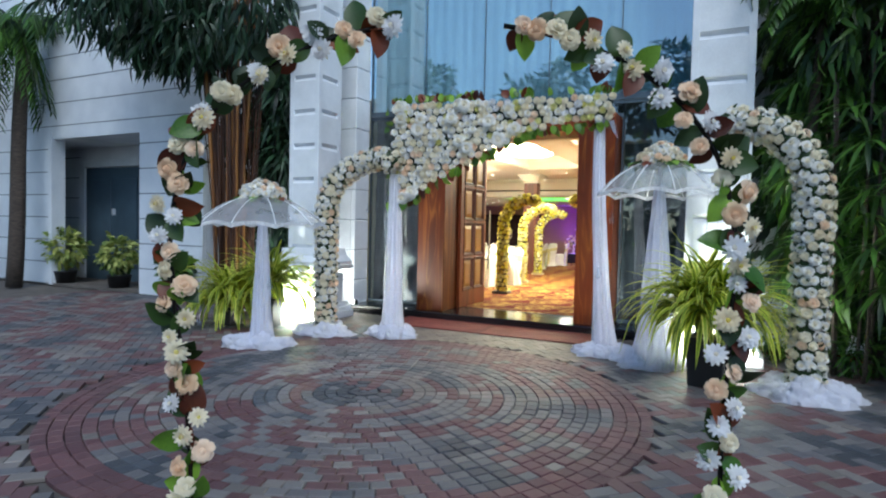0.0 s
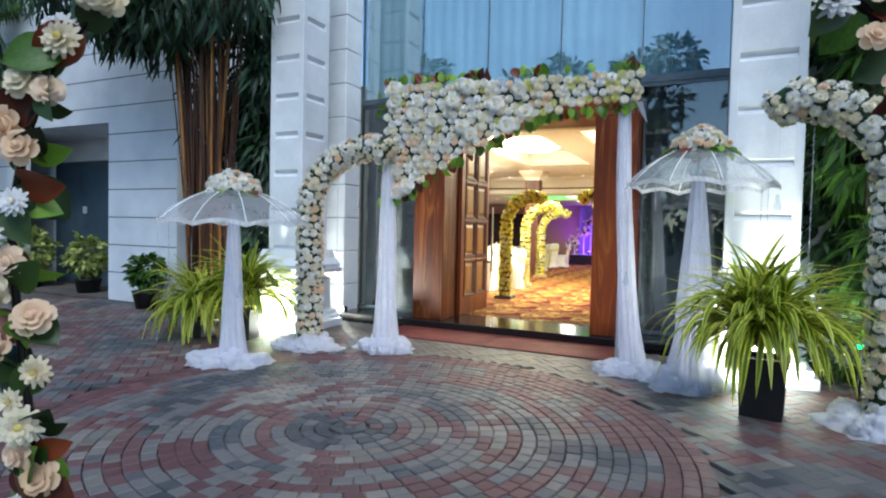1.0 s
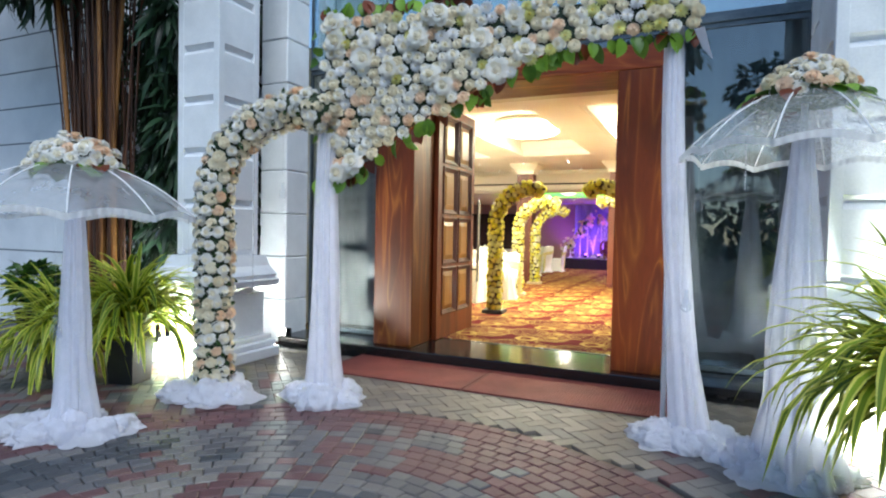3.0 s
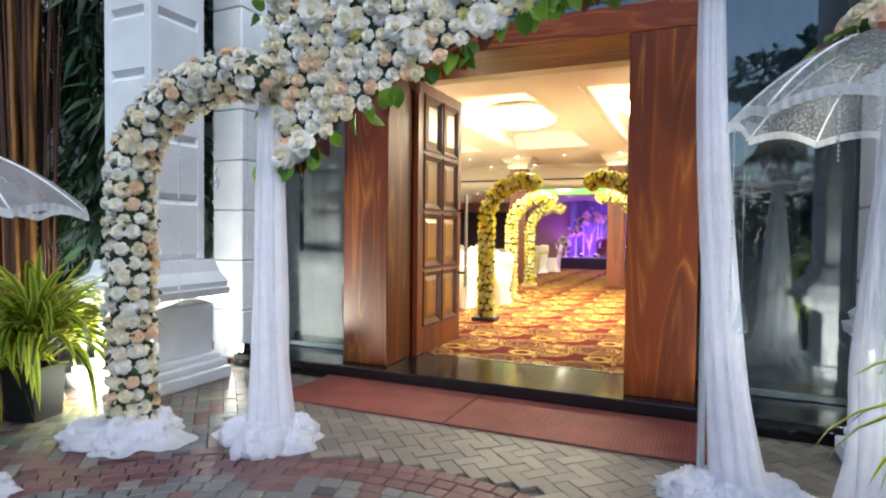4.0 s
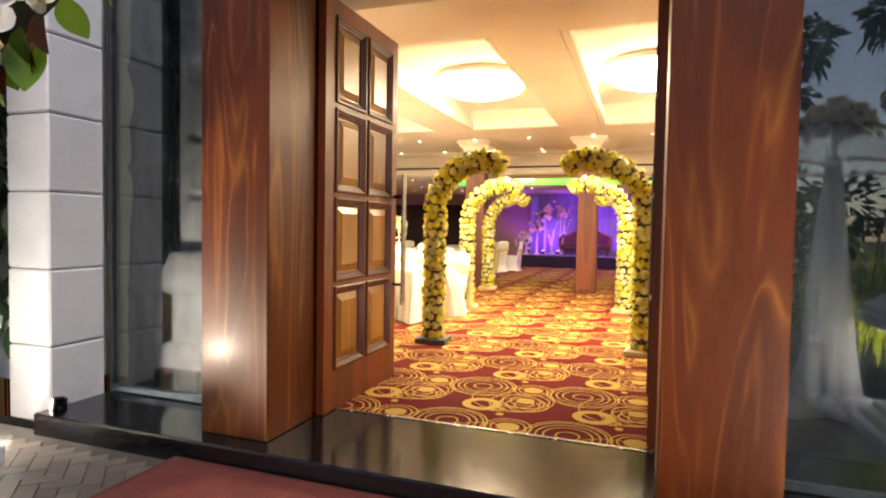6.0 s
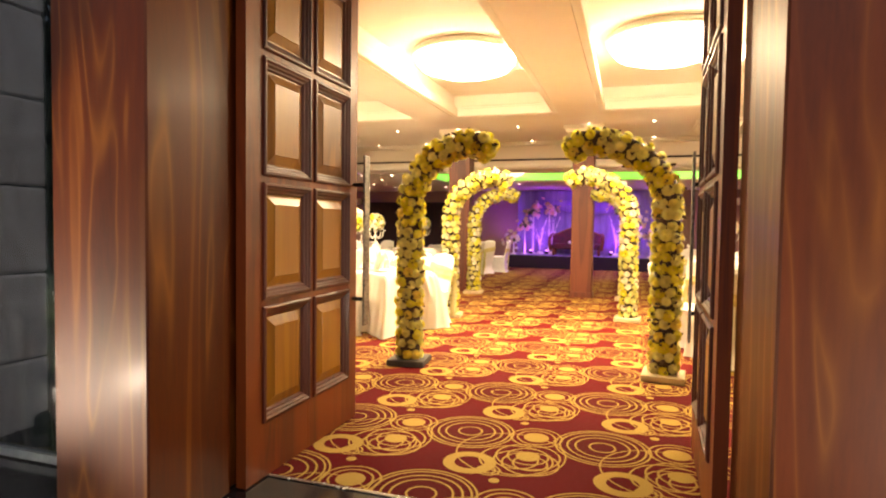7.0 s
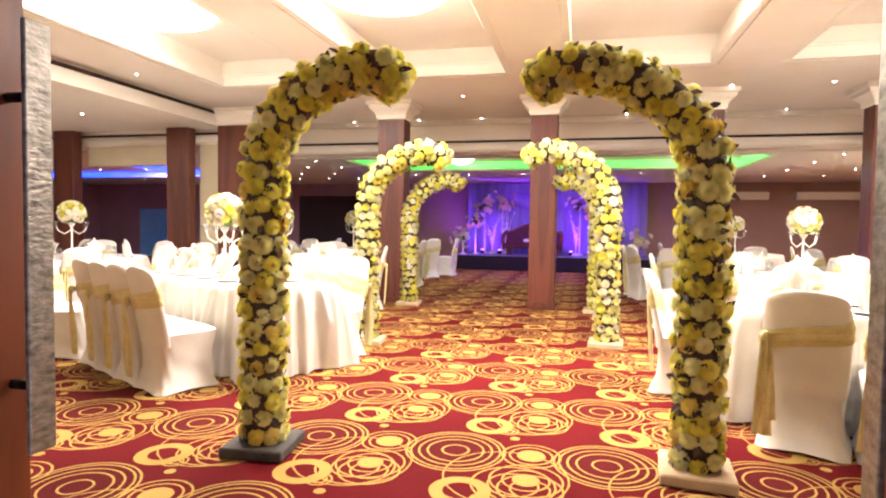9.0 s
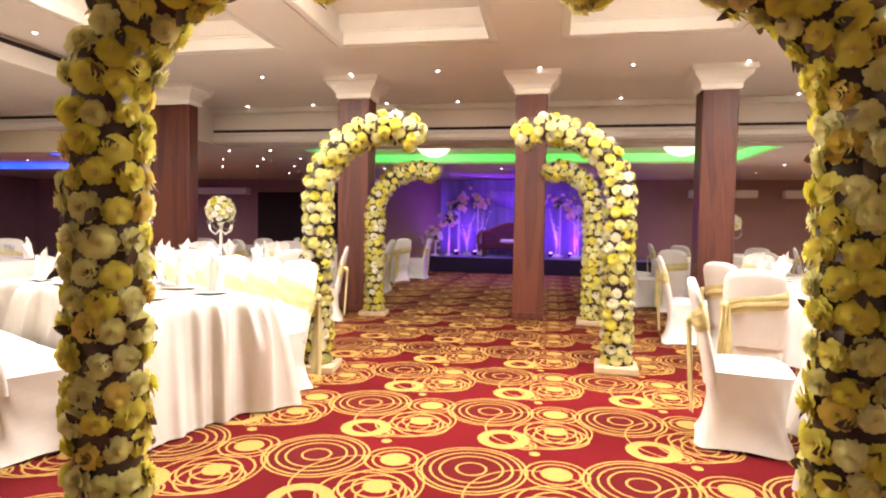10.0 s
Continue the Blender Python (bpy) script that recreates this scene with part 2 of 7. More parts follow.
CANOPY_SHEER = sheer("white_sheer_net", "f4f6fb", 0.72, 0.2, 0.3, 0.5)
CANOPY_LACE = sheer("white_lace_trim", "f6f6f8", 0.15, 0.3)
WHITE_RIB = surface("white_enamelled_rib", "e2e3e6", "f5f5f7", 8, 0.4)
ROSE_WHITE = petal("white_petals", "f0eee9", "fcfaf6")
ROSE_CREAM = petal("cream_petals", "ecdfc0", "f8f0da")
ROSE_PEACH = petal("peach_petals", "f2d2ae", "fae4cc")
MUM_WHITE = petal("cool_white_petals", "e6e5e6", "f8f7f8")
MUM_YELLOW = petal("yellow_petals", "d9d23e", "ebe66c")
MUM_PALE = petal("pale_lemon_petals", "dad786", "e9e7a8")
MUM_IVORY = petal("ivory_petals", "e2dfc4", "f1efdc")
ROSE_GOLD = petal("golden_petals", "d8c24c", "e6d47a")
HEART_YELLOW = petal("yellow_flower_heart", "dccb62", "ebdf8c")
HEART_CREAM = petal("cream_flower_heart", "eee6cc", "f7f0de")
LEAF_DARK = leafy("dark_artificial_leaves", "16260f", "344e1c")
LEAF_GREEN = leafy("green_leaves", "335a14", "8cb43c")
LEAF_RED = leafy("russet_leaves", "3c150a", "7a3a1c")
LEAF_SHADE = leafy("dark_tree_foliage", "142216", "38563a")
LEAF_BROWN = leafy("brown_violet_leaves", "30241c", "5c4a3c")
LEAF_PALM = leafy("palm_foliage", "1c3414", "527a2a")
LEAF_BUSH = leafy("variegated_bush_leaves", "4c6a22", "cdd07c")
STEM_BROWN = wood("brown_bamboo_stems", "1c0e08", "3e2214", "5c361c", "z", 0.5, 0.1, 0.9)
STEM_GOLD = wood("golden_bamboo_stems", "3c2210", "7a4c20", "9c6c32", "z", 0.45, 0.1, 0.9)
BARK = surface("palm_bark", "2b2521", "5c5048", 9, 0.9, 0, 50, 0.9, stretch=(1, 1, 4))
BEAD = Nodes("clear_crystal_beads").set(base=(0.93, 0.95, 1.0, 1.0), rough=0.12, ior=1.5, trans=0.55).mat
CEILING_PAINT = surface("cream_ceiling_paint", "ece4d8", "f6f0e6", 0.8, 0.7, 0, 60, 0.06)
MOULDING_PAINT = surface("white_moulding_paint", "eae5da", "f6f3ea", 1.2, 0.6, 0, 60, 0.05)
CREAM_WALL = surface("cream_wall_paint", "cfc3a4", "ded4b8", 0.9, 0.7, 0, 60, 0.08)
MAUVE_WALL = surface("tan_wall_panelling", "94706a", "aa8680", 0.9, 0.65, 0, 60, 0.08)
DARK_WALL = surface("dark_brown_curtain", "1c0f0c", "33201a", 1.5, 0.85, 0, 60, 0.2, stretch=(6, 1, 1))
TABLECLOTH = surface("white_satin_tablecloth", "c6c3be", "dedbd6", 2.0, 0.45, 0, 120, 0.1)
CHAIR_COVER = surface("white_stretch_chair_cover", "ceccc8", "e6e4e0", 2.5, 0.6, 0, 140, 0.1)
SASH_GOLD = surface("gold_satin_sash", "b2a468", "dcd39c", 6, 0.35, 0, 90, 0.15)
NAPKIN = surface("white_folded_napkin", "e4e1da", "f6f4ee", 4, 0.7)
CHINA = surface("white_glazed_china", "eceae6", "f8f7f4", 3, 0.12)
CANDELABRA = surface("white_enamelled_candelabra", "e0dcd4", "f4f1ea", 6, 0.3)
SOFA_RED = surface("maroon_velvet", "2c0a0c", "5a181a", 7, 0.7)
SOFA_GOLD = surface("carved_dark_gilt", "4a2412", "8a5226", 12, 0.35, 0.3)
STAGE_CARPET = surface("dark_stage_cloth", "0c0710", "22121f", 5, 0.9)
STAGE_DRAPE = surface("lavender_stage_drape", "6a6488", "9890b4", 1.2, 0.6, stretch=(5, 1, 0.6))
PALE_STONE = surface("pale_stone_foot", "b09a78", "cdb998", 9, 0.7, 0, 60, 0.3)
STAND_STONE = surface("grey_slate_foot", "2c2a28", "4c4a46", 9, 0.7, 0, 60, 0.4)
BLUE_DOOR = surface("blue_door_panel", "5a9cd0", "86bfe6", 1.2, 0.5)
GREY_DOOR = surface("slate_blue_door_paint", "3c4c58", "526573", 1.5, 0.5)
LAMP_SHADE = glow("glowing_opal_shade", (1.0, 0.88, 0.62, 1.0), 28.0)
BOWL_SHADE = glow("glowing_bowl_shade", (1.0, 0.85, 0.6, 1.0), 3.0)
DOWNLIGHT = glow("glowing_downlight", (1.0, 0.86, 0.62, 1.0), 16.0)
LED_BLUE = glow("blue_led_cove", (0.0, 0.055, 1.0, 1.0), 3.6)
LED_GREEN = glow("green_led_cove", (0.02, 1.0, 0.06, 1.0), 1.5)
FLOOD_LENS = glow("floodlight_lens", (1.0, 0.97, 0.88, 1.0), 6.0)
GREEN_GLOW = glow("green_garden_lens", (0.0, 1.0, 0.25, 1.0), 6.0)
STAGE_GLOW = glow("violet_stage_uplight", (0.7, 0.25, 1.0, 1.0), 4.0)

# rubber mat: a small raised grid
co = RUBBER_MAT.coords()
sepm = RUBBER_MAT.put("ShaderNodeSeparateXYZ")
RUBBER_MAT.link(co, sepm.inputs[0])
studs = RUBBER_MAT.math("MULTIPLY", RUBBER_MAT.math("SINE", RUBBER_MAT.math("MULTIPLY", sepm.outputs[0], 110.0)), RUBBER_MAT.math("SINE", RUBBER_MAT.math("MULTIPLY", sepm.outputs[1], 110.0)))
studs = RUBBER_MAT.math("ADD", RUBBER_MAT.math("MULTIPLY", RUBBER_MAT.math("ABSOLUTE", studs), 0.8), RUBBER_MAT.math("MULTIPLY", RUBBER_MAT.noise(co, 60, 3), 0.25))
tone = RUBBER_MAT.math("ADD", RUBBER_MAT.math("MULTIPLY", RUBBER_MAT.noise(co, 2.5, 5), 0.6), RUBBER_MAT.math("MULTIPLY", studs, 0.35))
RUBBER_MAT.set(base=RUBBER_MAT.ramp(tone, [(0.25, rgb("5c2420")), (0.8, rgb("9c5148"))]), rough=0.75)
RUBBER_MAT.bump(studs, 0.9, 0.006)
RUBBER_MAT = RUBBER_MAT.mat


def glass(name, tint, rough=0.02, base=0.1):
    """A window pane: mostly clear, with the mirror gloss of real glass."""
    m = Nodes(name)
    tr, gl, fr = m.put("ShaderNodeBsdfTransparent"), m.put("ShaderNodeBsdfGlossy"), m.put("ShaderNodeLayerWeight")
    tr.inputs[0].default_value = tint
    gl.inputs["Roughness"].default_value = rough
    fr.inputs[0].default_value = 0.5
    gloss = m.math("ADD", m.math("MULTIPLY", m.math("POWER", fr.outputs["Facing"], 4.0), 0.75), base)
    ms = m.put("ShaderNodeMixShader")
    m.link(gloss, ms.inputs[0])
    m.link(tr.outputs[0], ms.inputs[1])
    m.link(gl.outputs[0], ms.inputs[2])
    m.link(ms.outputs[0], m.out.inputs[0])
    return m.mat


BULB_GLASS = glass("clear_bulb_glass", (0.93, 0.95, 0.97, 1.0), 0.05, 0.12)
PANE = glass("grey_window_glass", (0.72, 0.78, 0.8, 1.0), 0.004, 0.125)
PANE_BLUE = glass("blue_window_glass", (0.72, 0.86, 0.92, 1.0), 0.01, 0.3)
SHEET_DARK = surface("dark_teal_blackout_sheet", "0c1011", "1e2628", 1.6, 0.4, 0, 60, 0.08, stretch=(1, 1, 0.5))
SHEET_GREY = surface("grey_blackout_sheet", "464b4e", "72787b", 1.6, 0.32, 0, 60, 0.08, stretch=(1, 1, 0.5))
# backing sheet behind the upper glass; mirrored sky tone is put into its colour
SKY_BACKING = surface("pale_sky_backing", "aec2ca", "d3e2e6", 1.0, 0.6, stretch=(5, 1, 0.4))
MULLION = surface("grey_aluminium_mullion", "4c565e", "6c7680", 6, 0.4, 0.6)


# paving blocks: muted red, buff, grey and charcoal
def paver_mat(name, stops):
    m = Nodes(name)
    co = m.coords()
    pick = m.put("ShaderNodeNewGeometry").outputs["Random Per Island"]
    col = m.ramp(pick, stops, True)
    grit = m.noise(co, 90, 4, 0.7)
    stain = m.noise(co, 1.6, 5)
    col = m.mix(m.math("MULTIPLY", grit, 0.55), col, rgb("99938f"), "OVERLAY")
    col = m.mix(m.ramp(stain, [(0.35, (0.35, 0.35, 0.35, 1)), (0.7, (0, 0, 0, 1))]), col, rgb("4a4644"))
    m.set(base=col, rough=m.math("ADD", m.math("MULTIPLY", stain, 0.3), 0.42))
    m.bump(grit, 0.5, 0.004)
    return m.mat


PAVER_TONES = [paver_mat("red_paver", [(0.0, rgb("6d4a4c")), (0.4, rgb("654144")), (0.75, rgb("755353"))]),
               paver_mat("grey_paver", [(0.0, rgb("6b696c")), (0.4, rgb("787575")), (0.75, rgb("5f5e63"))]),
               paver_mat("charcoal_paver", [(0.0, rgb("3f444c")), (0.4, rgb("4f545c")), (0.75, rgb("3e4249"))]),
               paver_mat("buff_paver", [(0.0, rgb("827b76")), (0.4, rgb("8c8681")), (0.75, rgb("77706a"))])]
PAVER_RED = paver_mat("red_paving_blocks", [(0.0, rgb("684447")), (0.35, rgb("714c4e")), (0.7, rgb("5d3c40"))])
PAVER_BUFF = paver_mat("buff_paving_blocks", [(0.0, rgb("7d746a")), (0.4, rgb("888076")), (0.75, rgb("736b66"))])
JOINT_SAND = surface("dark_joint_sand", "4a4542", "68625d", 3, 0.95, 0, 120, 0.6)

# ---- building helpers ----
def box(bm, x0, x1, y0, y1, z0, z1):
    v = [bm.verts.new(p) for p in ((x0, y0, z0), (x1, y0, z0), (x1, y1, z0), (x0, y1, z0), (x0, y0, z1), (x1, y0, z1), (x1, y1, z1), (x0, y1, z1))]
    return [bm.faces.new([v[i] for i in f]) for f in ((3, 2, 1, 0), (4, 5, 6, 7), (0, 1, 5, 4), (1, 2, 6, 5), (2, 3, 7, 6), (3, 0, 4, 7))]


def boxes(*rows, bevel=0.0):
    bm = bmesh.new()
    for r in rows:
        box(bm, *r)
    if bevel:
        bmesh.ops.bevel(bm, geom=list(bm.edges), offset=bevel, segments=1, affect="EDGES", profile=0.7)
    return bm


def lathe(profile, n=24, wave=None, bm=None, at=(0, 0, 0), cap=True):
    """A turned shape from (radius, height) pairs; wave(angle, i) scales the radius."""
    bm = bm or bmesh.new()
    rings = []
    for i, (r, z) in enumerate(profile):
        ring = []
        for k in range(n):
            a = 2 * math.pi * k / n
            f = wave(a, i) if wave else 1.0
            ring.append(bm.verts.new((at[0] + r * f * math.cos(a), at[1] + r * f * math.sin(a), at[2] + z)))
        rings.append(ring)
    for a, b in zip(rings, rings[1:]):
        for k in range(n):
            f = bm.faces.new((a[k], a[(k + 1) % n], b[(k + 1) % n], b[k]))
            f.smooth = True
    if cap:
        if profile[0][0] > 1e-4:
            bm.faces.new(rings[0][::-1])
        if profile[-1][0] > 1e-4:
            bm.faces.new(rings[-1])
    return bm


def sweep(points, radii, n=8, bm=None, cap=True):
    """A tube along points; radii is a number or one for each point."""
    bm = bm or bmesh.new()
    pts = [Vector(p) for p in points]
    rs = radii if isinstance(radii, (list, tuple)) else [radii] * len(pts)
    up, rings = Vector((0.31, 0.17, 0.93)), []
    for i, p in enumerate(pts):
        d = (pts[min(i + 1, len(pts) - 1)] - pts[max(i - 1, 0)]).normalized()
        side = d.cross(up)
        if side.length < 1e-3:
            side = d.cross(Vector((1, 0, 0)))
        side.normalize()
        other = side.cross(d)
        up = other
        rings.append([bm.verts.new(p + rs[i] * (math.cos(2 * math.pi * k / n) * side + math.sin(2 * math.pi * k / n) * other)) for k in range(n)])
    for a, b in zip(rings, rings[1:]):
        for k in range(n):
            bm.faces.new((a[k], b[k], b[(k + 1) % n], a[(k + 1) % n])).smooth = True
    if cap:
        bm.faces.new(rings[0])
        bm.faces.new(rings[-1][::-1])
    return bm


def grid_sheet(fn, nu, nv, bm=None, wrap=False):
    """A sheet of nu x nv cells through fn(u, v), u and v from 0 to 1."""
    bm = bm or bmesh.new()
    rows = [[bm.verts.new(fn(i / nu, j / nv)) for i in range(nu + (0 if wrap else 1))] for j in range(nv + 1)]
    for j in range(nv):
        for i in range(nu):
            k = (i + 1) % nu if wrap else i + 1
            bm.faces.new((rows[j][i], rows[j][k], rows[j + 1][k], rows[j + 1][i])).smooth = True
    return bm


def to_mesh(name, bm, *mats):
    me = bpy.data.meshes.new(name)
    bmesh.ops.recalc_face_normals(bm, faces=bm.faces) if len(bm.faces) < 20000 else None
    bm.to_mesh(me)
    bm.free()
    for m in mats:
        me.materials.append(m)
    return me


def part(name, bm, material, parent=None, label=""):
    me = bm if isinstance(bm, bpy.types.Mesh) else to_mesh(name, bm, material)
    ob = new(name, me)
    if parent:
        ob.parent = parent
    return tagged(ob, label)


def setting(name, bm, material, label, category):
    return tagged(part(name, bm, material), label, category, kind="structure")


def thing(name, label, category, at=(0, 0, 0), turn=0.0, group="", scale=1.0):
    ob = new(name)
    ob.empty_display_size = 0.1
    ob.matrix_basis = pose(*at, 0, 0, turn) @ Matrix.Diagonal((scale, scale, scale, 1))
    return tagged(ob, label, category, group)


def piece(name, me, parent, m, label=""):
    """One small piece on a shared mesh."""
    ob = new(name, me)
    ob.parent = parent
    ob.matrix_basis = m
    if label:
        ob["label"] = label
    return ob


def facing(place, normal, roll=0.0, size=1.0):
    q = Vector(normal).to_track_quat("Z", "Y").to_matrix().to_4x4()
    return Matrix.Translation(place) @ q @ pose(0, 0, 0, 0, 0, roll) @ Matrix.Diagonal((size, size, size, 1))

# ---- the large structure ----
FZ = 0.12                      # hall floor
SOFFIT = 3.5                   # main hall ceiling
REAR_CEIL = 2.85               # lower ceiling towards the stage
DOOR_X0, DOOR_X1, DOOR_TOP = -3.05, -0.722, 3.19

setting("ground", boxes((-120, 120, -120, 9.0, -0.5, -0.035)), JOINT_SAND, "dark sanded bed under the forecourt paving", "ground")

# carpet
m = Nodes("red_carpet_with_yellow_rings")
tc = m.put("ShaderNodeTexCoord")
sep = m.put("ShaderNodeSeparateXYZ")
m.link(tc.outputs["Object"], sep.inputs[0])
PX, PY, OX, OY = 0.86, 0.967, -2.0, 13.31
wob = m.noise(m.coords(), 45, 2)


def motif(cx, cy, rings, disc=0.0):
    """Rings (radius, half width) and a disc round a place that comes again in every cell of the carpet."""
    dx = m.math("SUBTRACT", m.math("WRAP", m.math("SUBTRACT", sep.outputs[0], OX + cx), PX / 2, -PX / 2), 0.0)
    dy = m.math("SUBTRACT", m.math("WRAP", m.math("SUBTRACT", sep.outputs[1], OY + cy), PY / 2, -PY / 2), 0.0)
    d = m.math("SQRT", m.math("ADD", m.math("MULTIPLY", dx, dx), m.math("MULTIPLY", dy, dy)))
    d = m.math("ADD", d, m.math("MULTIPLY", m.math("SUBTRACT", wob, 0.5), 0.006))
    out = m.math("LESS_THAN", d, disc)
    for r, w in rings:
        out = m.math("MAXIMUM", out, m.math("LESS_THAN", m.math("ABSOLUTE", m.math("SUBTRACT", d, r)), w))
    return out


thin = 0.0062
fig = motif(0, 0, [(0.122, 0.034)])
for args in ((-0.13, 0.5, [(0.078, thin), (0.165, thin), (0.215, thin), (0.262, thin), (0.29, thin)], 0.0),
             (0.31, 0.2, [(0.122, thin), (0.19, thin)], 0.072),
             (0.31, 0.53, [(0.122, thin), (0.165, thin)], 0.082),
             (0.34, 0.1, [(0.1, thin), (0.165, thin)], 0.0),
             (0.25, 0.13, [(0.13, thin), (0.215, thin)], 0.0),
             (0.19, -0.19, [], 0.03),
             (0.13, -0.07, [(0.04, thin), (0.065, thin)], 0.0),
             (0.2, 0.22, [(0.33, 0.005)], 0.0)):
    fig = m.math("MAXIMUM", fig, motif(*args))
pile = m.noise(m.coords(), 260, 2)
wear = m.noise(m.coords(), 0.7, 4)
red = m.ramp(m.math("ADD", m.math("MULTIPLY", pile, 0.6), m.math("MULTIPLY", wear, 0.4)), [(0.3, rgb("4a050a")), (0.7, rgb("6c0a10"))])
red = m.mix(m.math("MULTIPLY", motif(-0.13, 0.5, [], 0.285), 0.55), red, rgb("4e1210"))
gold = m.ramp(pile, [(0.3, rgb("9e7c37")), (0.7, rgb("baa05a"))])
m.set(base=m.mix(fig, red, gold), rough=0.95, spec=0.15, sheen=0.0)
m.bump(pile, 0.35, 0.004)
CARPET = m.mat

HX0, HX1, HY1 = -20.0, 7.0, 28.6
setting("floor", boxes((HX0, HX1, 9.86, HY1, -0.4, FZ)), CARPET, "red carpet floor printed with yellow rings", "carpet")
setting("door_step", boxes((-4.95, 1.0, 8.93, 9.858, -0.3, FZ), bevel=0.012), GRANITE, "polished black granite step under the entrance", "step")
setting("brass_trim", boxes((DOOR_X0, DOOR_X1, 9.845, 9.872, FZ + 0.001, FZ + 0.006)), CHROME, "thin metal edge between granite and carpet", "trim")

# hall walls
setting("wall_south", boxes((HX0, DOOR_X0 - 0.02, 9.95, 10.2, FZ, 4.2), (DOOR_X1 + 0.22, HX1, 9.95, 10.2, FZ, 4.2), (DOOR_X0 - 0.02, DOOR_X1 + 0.22, 9.95, 10.2, DOOR_TOP + 0.04, 4.2)), CREAM_WALL, "cream painted wall round the entrance", "wall")
setting("wall_north", boxes((HX0, HX1, HY1, HY1 + 0.25, FZ, 4.2)), MAUVE_WALL, "tan panelled wall behind the stage", "wall")
setting("wall_west", boxes((HX0 - 0.25, HX0, 9.95, HY1, FZ, 4.2)), MAUVE_WALL, "tan panelled side wall", "wall")
setting("wall_east", boxes((HX1, HX1 + 0.25, 9.95, HY1, FZ, 4.2)), MAUVE_WALL, "tan panelled side wall", "wall")

BEAM_Y = 20.75
# main ceiling with its coffers
xs = sorted([-8.0, HX1] + [v for c in COFFERS for v in c])
bm = bmesh.new()
y0, y1 = COFFER_Y
box(bm, -8.0, HX1, 10.2, y0, SOFFIT, SOFFIT + 0.72)
box(bm, -8.0, HX1, y1, BEAM_Y, SOFFIT, SOFFIT + 0.72)
solid = [(-8.0, COFFERS[0][0])] + [(a[1], b[0]) for a, b in zip(COFFERS, COFFERS[1:])] + [(COFFERS[-1][1], HX1)]
for a, b in solid:
    box(bm, a, b, y0, y1, SOFFIT, SOFFIT + 0.72)
for a, b in COFFERS:
    box(bm, a, b, y0, y1, SOFFIT + 0.4, SOFFIT + 0.72)
setting("ceiling", bm, CEILING_PAINT, "cream plaster ceiling with broad shallow coffers", "ceiling")
for a, b in COFFERS:
    rows = []
    for i, z0, z1 in ((0.1, SOFFIT + 0.004, SOFFIT + 0.15), (0.055, SOFFIT + 0.152, SOFFIT + 0.2)):
        rows += [(a + 0.002, b - 0.002, y0 + 0.002, y0 + i, z0, z1), (a + 0.002, b - 0.002, y1 - i, y1 - 0.002, z0, z1),
                 (a + 0.002, a + i, y0 + i, y1 - i, z0, z1), (b - i, b - 0.002, y0 + i, y1 - i, z0, z1)]
    setting("coffer_moulding", boxes(*rows, bevel=0.01), MOULDING_PAINT, "broad white plaster moulding inside a ceiling coffer", "moulding")
# lower ceiling of the west wing, its bulkhead and dark line
setting("ceiling_west", boxes((HX0, -8.0, 10.2, 19.3, 3.2, 3.8)), CEILING_PAINT, "lower cream plaster ceiling of the side wing", "ceiling")
setting("bulkhead_trim", boxes((-7.998, -7.94, 10.2, 19.25, 3.40, 3.45)), DARK_WALL, "dark shadow line along the ceiling step", "trim")
setting("bulkhead", boxes((-7.998, -7.96, 10.2, 19.25, 3.2, 3.398)), MOULDING_PAINT, "white plaster band below the ceiling step", "bulkhead")
# beam over the pillar row
for name, bx0, bx1, by, up in (("beam_west", HX0, -8.002, 19.3, 0.14), ("beam_east", -8.0, HX1, BEAM_Y, 0.1)):
    setting(name, boxes((bx0, bx1, by, by + 0.45, 2.78 + up, 3.8)), CEILING_PAINT, "cream plaster beam under the hall ceiling", "beam")
    setting("beam_trim", boxes((bx0, bx1, by - 0.03, by, 2.96 + up, 3.0 + up)), DARK_WALL, "thin dark wooden line along the beam", "trim")
    setting("beam_moulding", boxes((bx0, bx1, by - 0.06, by, 2.80 + up, 2.9 + up), (bx0, bx1, by - 0.1, by, 3.4, 3.498), bevel=0.012), MOULDING_PAINT, "white plaster moulding along the beam", "moulding")
# rear ceiling with the light tray
TX0, TX1, TY0, TY1 = -6.6, 2.1, 21.6, 24.2
bm = boxes((HX0, -8.0, 19.75, HY1, REAR_CEIL, 3.8), (-8.0, TX0, BEAM_Y + 0.45, HY1, REAR_CEIL, 3.8), (TX1, HX1, BEAM_Y + 0.45, HY1, REAR_CEIL, 3.8), (TX0, TX1, BEAM_Y + 0.45, TY0, REAR_CEIL, 3.8), (TX0, TX1, TY1, HY1, REAR_CEIL, 3.8), (TX0, TX1, TY0, TY1, REAR_CEIL + 0.35, 3.8))
setting("ceiling_rear", bm, CEILING_PAINT, "lower plaster ceiling with a recessed light tray", "ceiling")
bm = boxes((TX0 + 0.002, TX1 - 0.002, TY1 - 0.04, TY1 - 0.002, REAR_CEIL + 0.06, REAR_CEIL + 0.2), (TX0 + 0.002, TX1 - 0.002, TY0 + 0.002, TY0 + 0.04, REAR_CEIL + 0.06, REAR_CEIL + 0.2),
           (TX0 + 0.002, TX0 + 0.04, TY0 + 0.04, TY1 - 0.04, REAR_CEIL + 0.06, REAR_CEIL + 0.2), (TX1 - 0.04, TX1 - 0.002, TY0 + 0.04, TY1 - 0.04, REAR_CEIL + 0.06, REAR_CEIL + 0.2))
setting("led_cove", bm, LED_GREEN, "glowing green strip light round the ceiling tray", "strip light")
